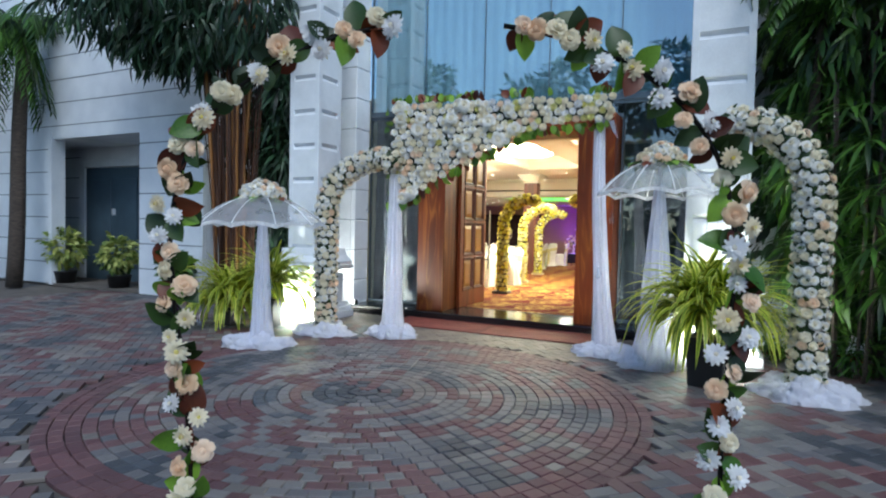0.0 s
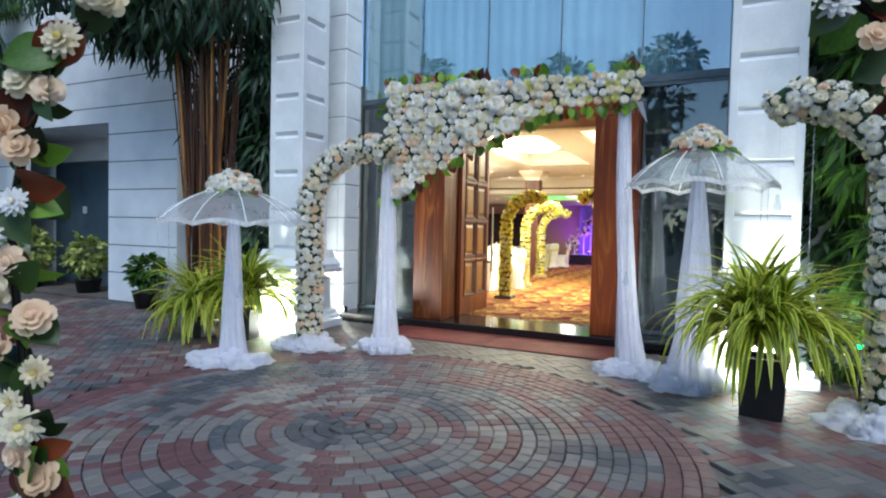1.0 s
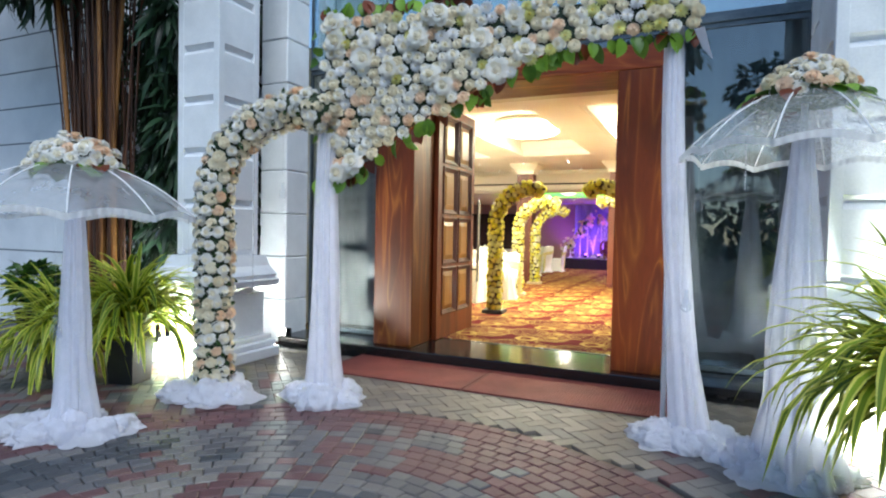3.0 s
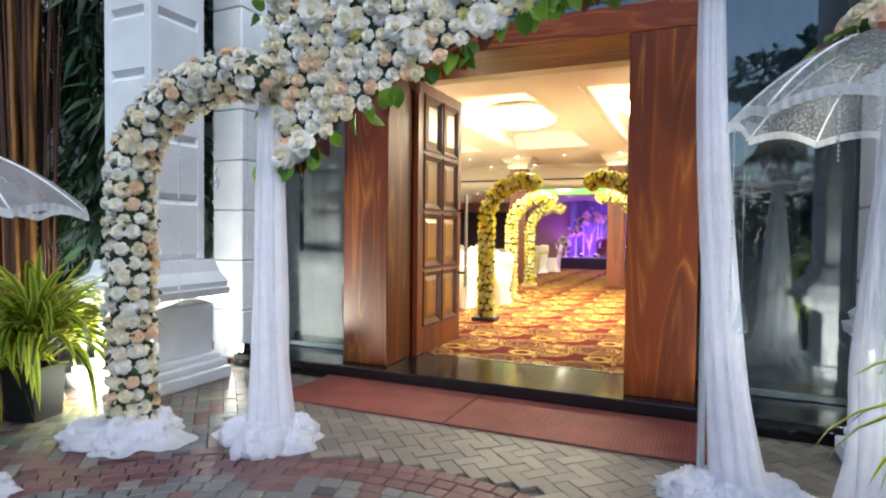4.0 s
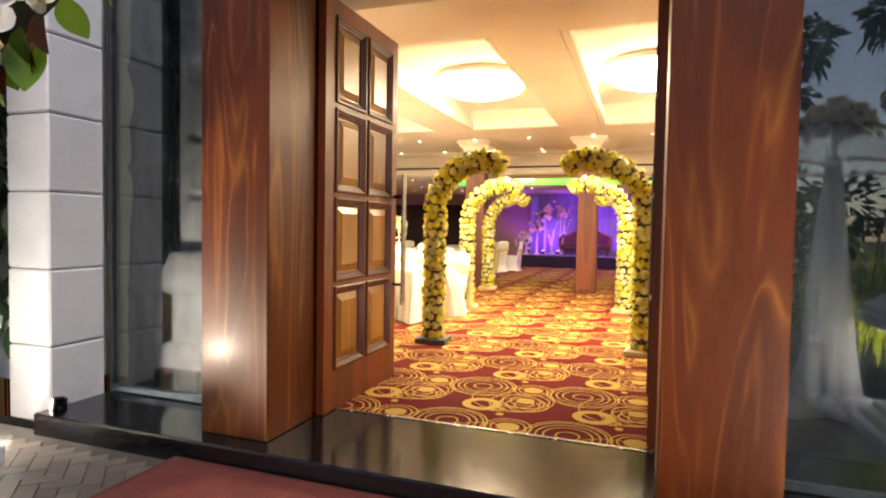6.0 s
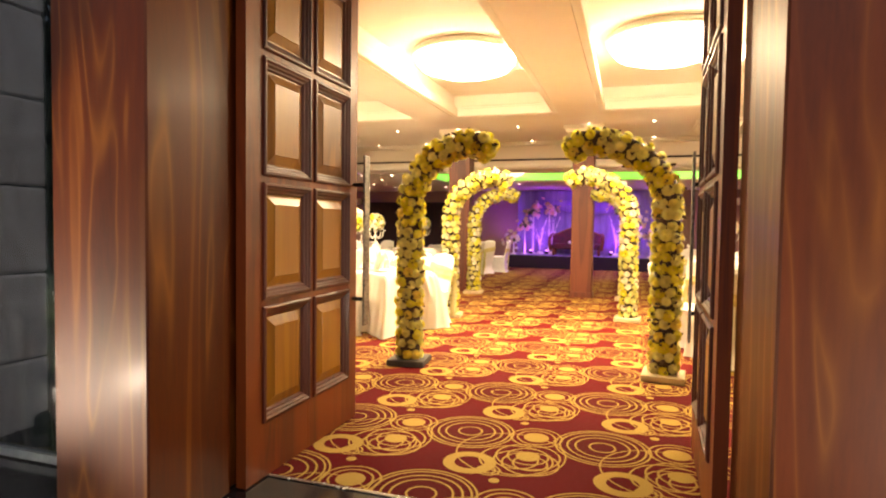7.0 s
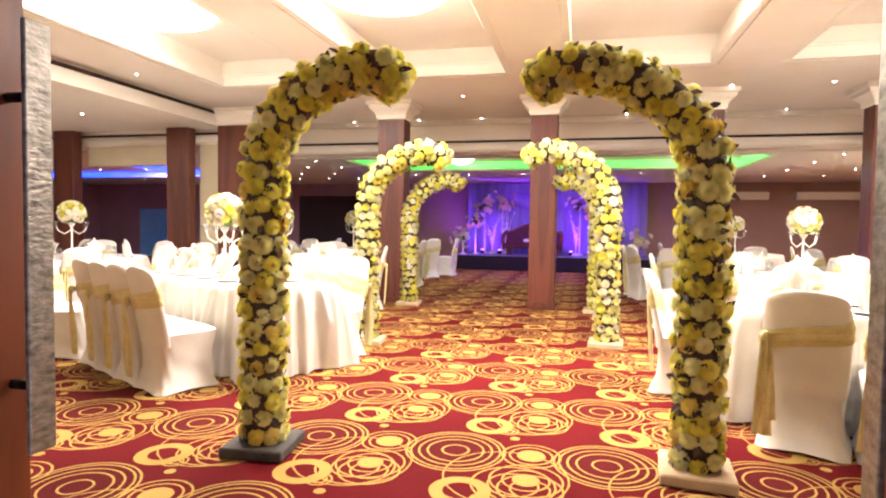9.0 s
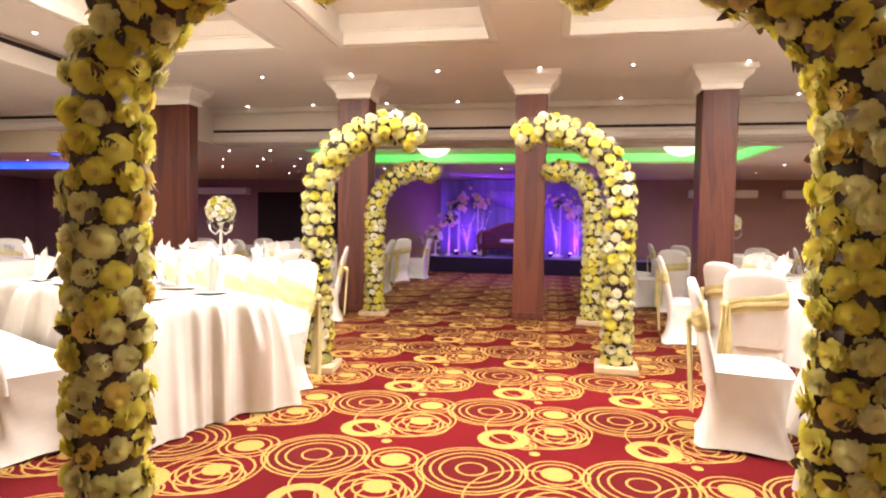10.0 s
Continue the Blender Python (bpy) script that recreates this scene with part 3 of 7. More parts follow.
W0, W1, V0, V1 = -18.6, -11.6, 20.8, 23.6
setting("led_cove_west", boxes((W0, W1, V1, V1 + 0.05, REAR_CEIL - 0.16, REAR_CEIL - 0.02), (W0, W0 + 0.05, V0, V1, REAR_CEIL - 0.16, REAR_CEIL - 0.02), (W1 - 0.05, W1, V0, V1, REAR_CEIL - 0.16, REAR_CEIL - 0.02)), LED_BLUE, "glowing blue strip light in the side wing", "strip light")

# wing front: cream wall pieces and valances between the pillars
setting("wall_wing", boxes((-8.62, -8.0, 19.32, 19.6, FZ, 2.918)), CREAM_WALL, "cream wall piece between two pillars", "wall")
setting("valance_west", boxes((-11.25, -9.06, 19.36, 19.55, 2.54, 2.918), (-19.9, -11.75, 19.36, 19.55, 2.54, 2.918)), CREAM_WALL, "cream valance board over the side wing openings", "valance")
setting("dark_curtain_wall", boxes((-11.2, -7.0, 28.3, 28.58, FZ, 2.4)), DARK_WALL, "dark brown curtain along the rear wall", "curtain")


def pillar(x0, x1, y0=19.0, y1=19.32, cap=True):
    cx, cy = (x0 + x1) / 2, (y0 + y1) / 2
    p = thing("pillar", "square brown laminated pillar with a white flared capital", "pillar", (cx, cy, FZ), group="pillars of the hall")
    w, d = (x1 - x0) / 2, (y1 - y0) / 2
    part("shaft", boxes((-w, w, -d, d, 0, 3.26 - FZ), bevel=0.01), PILLAR_WOOD, p)
    part("base", boxes((-w - 0.012, w + 0.012, -d - 0.012, d + 0.012, 0.001, 0.1), bevel=0.006), PILLAR_WOOD, p)
    if cap:
        bm = bmesh.new()
        prof = [(0.01, 3.2), (0.03, 3.22), (0.03, 3.27), (0.06, 3.32), (0.12, 3.37), (0.14, 3.42), (0.17, 3.43), (0.17, 3.497)]
        rings = []
        for o, z in prof:
            rings.append([bm.verts.new((sx * (w + o), sy * (d + o), z - FZ)) for sx, sy in ((-1, -1), (1, -1), (1, 1), (-1, 1))])
        for a, b in zip(rings, rings[1:]):
            for k in range(4):
                bm.faces.new((a[k], a[(k + 1) % 4], b[(k + 1) % 4], b[k]))
        bm.faces.new(rings[-1])
        part("capital", bm, MOULDING_PAINT, p, "white plaster capital")
    return p


for x0, x1 in ((-4.82, -4.36), (-2.26, -1.84), (0.13, 0.57), (2.5, 3.0), (-7.98, -7.3)):
    pillar(x0, x1, 18.85 if x0 > -7 else 18.95, 19.2)
for x0, x1 in ((-11.72, -11.24), (-9.1, -8.62)):
    pillar(x0, x1, 18.98, 19.2, False)

# ---- outside: columns, glass front, door frame ----
FY = 9.09
setting("upper_wall", boxes((-4.9, 1.0, 9.82, 9.94, 3.6, 9.5)), WHITE_WALL, "plain wall behind the upper glazing", "wall")


def classical_column(cx, cy, w=0.31):
    c = thing("column", "white square rusticated column on a moulded pedestal", "column", (cx, cy, 0), group="entrance columns")
    def tiers(rows):
        return boxes(*[(-r, r, -r, min(r, 0.42), z0, z1) for r, z0, z1 in rows], bevel=0.012)
    part("pedestal", tiers([(0.57, 0, 0.12), (0.52, 0.122, 0.19), (0.45, 0.192, 0.25), (0.37, 0.252, 0.76)]), WHITE_STONE, c)
    part("pedestal_cap", lathe_square([(0.37, 0.762), (0.41, 0.78), (0.54, 0.85), (0.555, 0.92), (0.5, 0.93), (0.52, 0.98), (0.46, 1.03), (0.41, 1.08), (0.38, 1.2)], 0.42), WHITE_STONE, c)
    part("shaft_core", boxes((-w + 0.048, w - 0.048, -w + 0.048, w - 0.048, 1.2, 9.6)), WHITE_STONE, c)
    e = 0.085
    for sx in (-1, 1):
        for sy in (-1, 1):
            x0, x1 = sorted((sx * (w - e), sx * (w + 0.003)))
            y0, y1 = sorted((sy * (w - e), sy * (w + 0.003)))
            part("corner_strip", boxes((x0, x1, y0, y1, 1.21, 9.58), bevel=0.006), WHITE_STONE, c)
    z = 1.22
    while z < 9.4:
        h = 0.575
        part("block", lathe_square([(w - 0.05, z), (w, z + 0.05), (w, z + h - 0.055), (w - 0.05, z + h - 0.003)]), WHITE_STONE, c)
        z += h
    return c


def lathe_square(profile, rear=9.0):
    bm = bmesh.new()
    rings = [[bm.verts.new((sx * r, min(sy * r, rear), z)) for sx, sy in ((-1, -1), (1, -1), (1, 1), (-1, 1))] for r, z in profile]
    for a, b in zip(rings, rings[1:]):
        for k in range(4):
            bm.faces.new((a[k], a[(k + 1) % 4], b[(k + 1) % 4], b[k]))
    bm.faces.new(rings[0][::-1])
    bm.faces.new(rings[-1])
    return bm


classical_column(-5.08, 8.04)
classical_column(1.31, 8.3, 0.36)


def pilaster(x0, x1):
    c = thing("pilaster", "white pilaster of rendered blocks beside the glazing", "pilaster", ((x0 + x1) / 2, 9.2, 0), group="entrance pilasters")
    w = (x1 - x0) / 2
    z = 0.0
    while z < 9.4:
        part("block", boxes((-w, w, -0.16, 0.3, z + 0.005, z + 0.57), bevel=0.014), WHITE_STONE, c)
        z += 0.575
    # core in groove grey, so the joints between blocks have painted shade
    part("core", boxes((-w + 0.02, w - 0.02, -0.14, 0.28, 0, 9.4)), GROOVE_SHADE, c)


pilaster(-5.36, -4.92)
pilaster(1.0, 1.44)


def glazing(name, x0, x1, z0, z1, divisions, pane_mat, back_mat, label, gy=9.57):
    w = thing(name, label, "window", ((x0 + x1) / 2, gy, 0))
    w["kind"] = "structure"
    h = (x1 - x0) / 2
    n = divisions
    for k in range(n):
        a, b = -h + 2 * h * k / n, -h + 2 * h * (k + 1) / n
        pane = part("pane", boxes((a + 0.012, b - 0.012, -0.004, 0.004, z0 + 0.02, z1 - 0.02)), pane_mat, w)
        pane.visible_shadow = False
    for k in range(n + 1):
        a = -h + 2 * h * k / n
        mw = 0.012 if divisions < 5 or k in (0, n) else 0.006
        part("mullion", boxes((a - mw, a + mw, -0.02 if mw > 0.01 else -0.006, 0.03, z0, z1)), MULLION, w)
    part("rail", boxes((-h, h, -0.022, 0.032, z0, z0 + 0.05)), MULLION, w)
    part("rail", boxes((-h, h, -0.022, 0.032, z1 - 0.05, z1)), MULLION, w)
    bm = grid_sheet(lambda u, v: (-h + 2 * h * u, 0.12 + (0.004 if back_mat is SKY_BACKING else 0.02) * math.sin(u * 2 * h * 14 + 2 * math.sin(v * 3)) + 0.012 * math.sin(u * 2 * h * 31 + v * 2), z0 + (z1 - z0) * v), max(20, int(2 * h * 40)), 14 if back_mat is SKY_BACKING else 70)
    if back_mat is not SKY_BACKING:
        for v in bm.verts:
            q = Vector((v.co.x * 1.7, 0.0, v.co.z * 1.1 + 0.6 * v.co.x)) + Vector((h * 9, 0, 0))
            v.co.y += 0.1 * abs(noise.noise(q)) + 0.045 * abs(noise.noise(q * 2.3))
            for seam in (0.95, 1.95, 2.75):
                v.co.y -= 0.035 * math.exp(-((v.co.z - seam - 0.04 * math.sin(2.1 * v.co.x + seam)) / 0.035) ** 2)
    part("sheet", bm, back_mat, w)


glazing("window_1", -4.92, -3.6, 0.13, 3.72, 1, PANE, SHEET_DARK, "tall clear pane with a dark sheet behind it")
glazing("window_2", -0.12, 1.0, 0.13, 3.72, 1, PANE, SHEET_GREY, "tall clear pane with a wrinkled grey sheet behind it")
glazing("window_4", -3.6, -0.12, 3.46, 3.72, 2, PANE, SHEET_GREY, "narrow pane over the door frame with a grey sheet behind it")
glazing("window_3", -4.92, 1.0, 3.78, 9.4, 5, PANE_BLUE, SKY_BACKING, "high blue-tinted glazing that mirrors the sky")
setting("transom", boxes((-4.92, 1.0, 9.52, 9.62, 3.722, 3.778)), MULLION, "dark horizontal bar below the upper glazing", "trim")

# door frame
fr = thing("door_frame", "polished reddish timber frame round the double doors", "door frame", (0, 0, 0))
fr["kind"] = "structure"
part("jamb", boxes((-3.58, DOOR_X0, FY, 9.62, FZ, 3.2), (-3.58, DOOR_X0 - 0.04, 9.621, 9.9, FZ, 3.2), bevel=0.008), FRAME_WOOD, fr)
part("jamb", boxes((DOOR_X1, -0.16, FY, 9.62, FZ, 3.2), (DOOR_X1 + 0.03, -0.16, 9.621, 9.948, FZ, 3.2), bevel=0.008), FRAME_WOOD, fr)
part("lintel", boxes((-3.58, -0.16, FY, 9.9, 3.203, 3.45), bevel=0.008), flame_wood("reddish_lintel_timber", "3e1508", "74310f", "9c5c28", "x"), fr)


def door_leaf(hx, hy, hand, W=1.24):
    """An eight-panelled leaf, hinged at hx and opened into the hall; hand -1 is the west leaf."""
    d = thing("door_1" if hand < 0 else "door_2", "heavy polished timber door leaf with raised panels, standing open", "door", (hx, hy, FZ), 90.0 if hand < 0 else 88.4)
    d["kind"] = "structure"
    H, T = 3.05, 0.06
    # local x runs from the hinge into the hall, local y is across the leaf
    out = -1 if hand < 0 else 1
    bm = bmesh.new()
    cols, rows = [(0.15, 0.6), (0.665, W - 0.13)], [(0.32, 0.925), (0.985, 1.59), (1.65, 2.25), (2.31, 2.92)]
    for a, b in ((0, 0.15), (0.6, 0.665), (W - 0.13, W)):
        box(bm, a, b, -T / 2, T / 2, 0.008, H)
    zs = [0.008, 0.32, 0.925, 0.985, 1.59, 1.65, 2.25, 2.31, 2.92, H]
    for c0, c1 in cols:
        for z0, z1 in zip(zs[0::2], zs[1::2]):
            box(bm, c0, c1, -T / 2 + 0.001, T / 2 - 0.001, z0, z1)
    part("stiles", bm, DOOR_WOOD, d)

    def stepped(c0, c1, z0, z1, prof, close):
        """Nested rectangles on both faces, each (inset, height over the middle of the leaf)."""
        bm = bmesh.new()
        for side in (-1, 1):
            rings = [[bm.verts.new(p) for p in ((c0 + o, side * h, z0 + o), (c1 - o, side * h, z0 + o), (c1 - o, side * h, z1 - o), (c0 + o, side * h, z1 - o))] for o, h in prof]
            for a, b in zip(rings, rings[1:]):
                for k in range(4):
                    bm.faces.new((a[k], a[(k + 1) % 4], b[(k + 1) % 4], b[k]))
            if close:
                bm.faces.new(rings[-1])
        return bm

    for c0, c1 in cols:
        for z0, z1 in rows:
            part("moulding", stepped(c0, c1, z0, z1, [(-0.012, 0.0295), (-0.012, 0.04), (-0.004, 0.046), (0.006, 0.046), (0.014, 0.036), (0.022, 0.034), (0.032, 0.022), (0.042, 0.02), (0.05, 0.006)], False), MOULD_WOOD, d, "dark stepped moulding")
            part("panel", stepped(c0, c1, z0, z1, [(0.046, 0.006), (0.058, 0.006), (0.064, 0.009), (0.104, 0.024), (0.107, 0.0275)], True), SHEEN_PANEL_WOOD, d)
    off = out * (0.13 if hand < 0 else 0.068)
    hd = part("handle", boxes((W - 0.09, W - 0.01, off - 0.008, off + 0.008, 0.68, 1.86), bevel=0.003), HANDLE_METAL, d, "embossed pewter pull plate on dark brackets")
    for z in (0.86, 1.66):
        part("bracket", sweep([(W - 0.05, out * 0.02, z), (W - 0.05, off - out * 0.005, z)], 0.014), DARK_METAL, hd)
    return d


door_leaf(-3.02, 9.66, -1)
door_leaf(-0.738, 9.92, 1, 1.19)

# ---- flowers and leaves: shared meshes ----
def petal_strip(bm, base_r, base_z, length, width, lift, curl, angle, mat_index, segs=2):
    """One curved petal, from base_r outwards at an angle round z."""
    rows = []
    for j in range(segs + 1):
        t = j / segs
        r = base_r + length * t * math.cos(lift) - curl * t * t * length * 0.5
        z = base_z + length * t * math.sin(lift) + curl * t * t * length * 0.35
        w = width * (0.45 + 0.55 * math.sin(math.pi * min(1.0, 0.25 + 0.62 * t)))
        if j == segs:
            w *= 0.6
        row = []
        for s in (-0.5, 0.5):
            x, y = r, s * w
            row.append(bm.verts.new((x * math.cos(angle) - y * math.sin(angle), x * math.sin(angle) + y * math.cos(angle), z)))
        rows.append(row)
    for a, b in zip(rows, rows[1:]):
        f = bm.faces.new((a[0], a[1], b[1], b[0]))
        f.material_index, f.smooth = mat_index, True


def petal_cup(bm, base_r, base_z, length, width, lift0, lift1, cup, angle):
    """One broad round-tipped petal whose lift turns from lift0 to lift1 towards its tip."""
    rows, r, z, last = [], base_r, base_z, 0.0
    for t, w in ((0.0, 0.55), (0.5, 1.0), (0.84, 0.86), (1.0, 0.4)):
        e = lift0 + (lift1 - lift0) * t
        r, z, last = r + (t - last) * length * math.cos(e), z + (t - last) * length * math.sin(e), t
        row = []
        for s in (-0.5, 0.0, 0.5):
            x, y = r - cup * abs(s) * w * width * math.sin(e), s * w * width
            row.append(bm.verts.new((x * math.cos(angle) - y * math.sin(angle), x * math.sin(angle) + y * math.cos(angle), z + cup * abs(s) * w * width * math.cos(e))))
        rows.append(row)
    for a, b in zip(rows, rows[1:]):
        for k in (0, 1):
            bm.faces.new((a[k], a[k + 1], b[k + 1], b[k])).smooth = True


def rose_mesh(name, petals, heart, rng, full=1.0):
    """A rounded half-open rose, about 1 wide, opening along z."""
    bm = bmesh.new()
    for n, r, z, ln, w, l0, l1 in ((6, 0.16, -0.08, 0.36, 0.46, 0.75, -0.5), (5, 0.15, 0.02, 0.3, 0.4, 1.05, 0.1), (5, 0.11, 0.08, 0.24, 0.3, 1.25, 0.6), (3, 0.05, 0.13, 0.18, 0.2, 1.35, 1.1)):
        off = rng.random() * 6
        for k in range(n):
            petal_cup(bm, r, z, ln * rng.uniform(0.92, 1.08), w, l0 + rng.uniform(-0.1, 0.1), l1 + rng.uniform(-0.15, 0.15), 0.3, off + 2 * math.pi * k / n)
        if n == 5 and r < 0.12:
            bm.faces.ensure_lookup_table()
            inner = len(bm.faces) - 5 * 6
    lathe([(0.0, -0.22), (0.2, -0.16), (0.26, -0.04), (0.2, 0.1), (0.09, 0.24), (0.0, 0.26)], 7, bm=bm, cap=False)
    bm.faces.ensure_lookup_table()
    for fc in bm.faces[inner + 15:]:
        fc.material_index = 1
    return to_mesh(name, bm, petals, heart)


def dahlia_mesh(name, petals, heart, rng):
    """A full round flower, about 1 wide, of overlapping round-tipped petals with a ruffled rim."""
    bm = bmesh.new()
    for n, r, z, ln, w, l0, l1 in ((11, 0.14, -0.1, 0.4, 0.3, 0.3, -0.3), (10, 0.13, -0.03, 0.36, 0.29, 0.6, 0.05), (8, 0.1, 0.03, 0.31, 0.27, 0.9, 0.3), (6, 0.06, 0.08, 0.24, 0.23, 1.15, 0.6), (4, 0.02, 0.11, 0.17, 0.16, 1.3, 1.0)):
        off = rng.random() * 6
        for k in range(n):
            if n == 4 and k == 0:
                bm.faces.ensure_lookup_table()
                inner = len(bm.faces)
            petal_cup(bm, r, z, ln * rng.uniform(0.86, 1.1), w, l0 + rng.uniform(-0.12, 0.12), l1 + rng.uniform(-0.2, 0.2), 0.25, off + 2 * math.pi * k / n + rng.uniform(-0.08, 0.08))
    bm.faces.ensure_lookup_table()
    for fc in bm.faces[inner:]:
        fc.material_index = 1
    lathe([(0.0, -0.22), (0.2, -0.15), (0.24, -0.03), (0.15, 0.08), (0.0, 0.12)], 7, bm=bm, cap=False)
    return to_mesh(name, bm, petals, heart)


def mum_mesh(name, petals, heart, rng, rings=4):
    """A pompom-like flower, about 1 wide, with many narrow petals."""
    bm = bmesh.new()
    for i, (n, r, z, ln, w, lift) in enumerate(((12, 0.12, -0.06, 0.4, 0.22, 0.05), (11, 0.12, 0.0, 0.37, 0.21, 0.38), (9, 0.1, 0.05, 0.32, 0.2, 0.72), (7, 0.06, 0.1, 0.24, 0.17, 1.05))[:rings]):
        off = rng.random() * 6
        for k in range(n):
            petal_strip(bm, r, z, ln * rng.uniform(0.88, 1.08), w, lift + rng.uniform(-0.12, 0.12), -0.15, off + 2 * math.pi * k / n, 0)
    n0 = len(bm.faces)
    lathe([(0.11, 0.1), (0.1, 0.17), (0.05, 0.21), (0.0, 0.22)], 7, bm=bm, cap=False)
    bm.faces.ensure_lookup_table()
    for f in bm.faces[n0:]:
        f.material_index = 1
    lathe([(0.0, -0.2), (0.16, -0.14), (0.26, -0.04), (0.14, 0.05)], 8, bm=bm, cap=False)
    return to_mesh(name, bm, petals, heart)


LEAF_ROWS = ((0.0, 0.06), (0.25, 0.8), (0.55, 1.0), (0.82, 0.55), (1.0, 0.03))
LEAF_ROWS_FINE = ((0.0, 0.05), (0.07, 0.34), (0.18, 0.7), (0.32, 0.93), (0.48, 1.0), (0.64, 0.92), (0.79, 0.68), (0.9, 0.38), (1.0, 0.02))


def leaf_into(bm, m, length, width, fold=0.12, droop=0.25, shape=LEAF_ROWS):
    """One pointed leaf along local y, folded on its midrib."""
    rows = []
    for t, w in shape:
        z = -droop * length * t * t
        rows.append([bm.verts.new(m @ Vector((s * w * width / 2, length * t, z + abs(s) * w * fold * width))) for s in (-1, 0, 1)])
    for a, b in zip(rows, rows[1:]):
        for k in (0, 1):
            bm.faces.new((a[k], a[k + 1], b[k + 1], b[k])).smooth = True


def leaf_mesh(name, material, length=1.0, width=0.74):
    bm = bmesh.new()
    leaf_into(bm, Matrix.Identity(4), length, width, 0.18, 0.25, LEAF_ROWS_FINE)
    return to_mesh(name, bm, material)


rng = random.Random(5)
F_ROSE_W = [rose_mesh("white_rose", ROSE_WHITE, HEART_CREAM, rng) for _ in range(2)]
F_ROSE_C = [rose_mesh("cream_rose", ROSE_CREAM, HEART_CREAM, rng) for _ in range(2)]
F_ROSE_P = [rose_mesh("peach_rose", ROSE_PEACH, ROSE_PEACH, rng)]
F_MUM_W = [mum_mesh("white_daisy", MUM_WHITE, HEART_CREAM, rng) for _ in range(2)]
F_MUM_C = [mum_mesh("cream_daisy", ROSE_CREAM, HEART_YELLOW, rng)]
F_MUM_Y = [mum_mesh("yellow_daisy", MUM_YELLOW, HEART_YELLOW, rng) for _ in range(2)]
F_MUM_L = [mum_mesh("lemon_daisy", MUM_PALE, HEART_YELLOW, rng) for _ in range(2)]
F_DAHLIA_Y = [dahlia_mesh("yellow_dahlia", MUM_YELLOW, HEART_YELLOW, rng) for _ in range(2)]
F_DAHLIA_L = [dahlia_mesh("lemon_dahlia", MUM_PALE, MUM_PALE, rng) for _ in range(2)]
F_DAHLIA_W = [dahlia_mesh("ivory_dahlia", MUM_IVORY, MUM_PALE, rng) for _ in range(2)]
F_DAHLIA_G = [dahlia_mesh("gold_dahlia", ROSE_GOLD, MUM_YELLOW, rng)]
L_GREEN, L_RED, L_DARK = leaf_mesh("green_leaf", LEAF_GREEN), leaf_mesh("russet_leaf", LEAF_RED), leaf_mesh("dark_leaf", LEAF_DARK)


def arch_path(height, reach, drop=0.1, bend=0.62):
    """Points in local x (inwards) and z: straight up, then over in an elliptical bend to the tip."""
    z0 = height - bend
    pts = [(0.0, z0 * k / 10) for k in range(11)]
    for k in range(1, 15):
        a = math.pi / 2 * k / 12 if k <= 12 else math.pi / 2 + 0.18 * (k - 12)
        if k <= 12:
            pts.append((reach * 0.86 * (1 - math.cos(a)), z0 + bend * math.sin(a)))
        else:
            pts.append((reach * 0.86 + reach * 0.07 * (k - 12), height - drop * 0.5 * (k - 12)))
    return pts


def along(pts, step):
    """Even steps along a path of (x, z): place and direction."""
    out, want, run = [], step * 0.5, 0.0
    for (x0, z0), (x1, z1) in zip(pts, pts[1:]):
        ln = math.hypot(x1 - x0, z1 - z0)
        while want <= run + ln:
            f = (want - run) / ln
            out.append((x0 + f * (x1 - x0), z0 + f * (z1 - z0), (x1 - x0) / ln, (z1 - z0) / ln))
            want += step
        run += ln
    return out


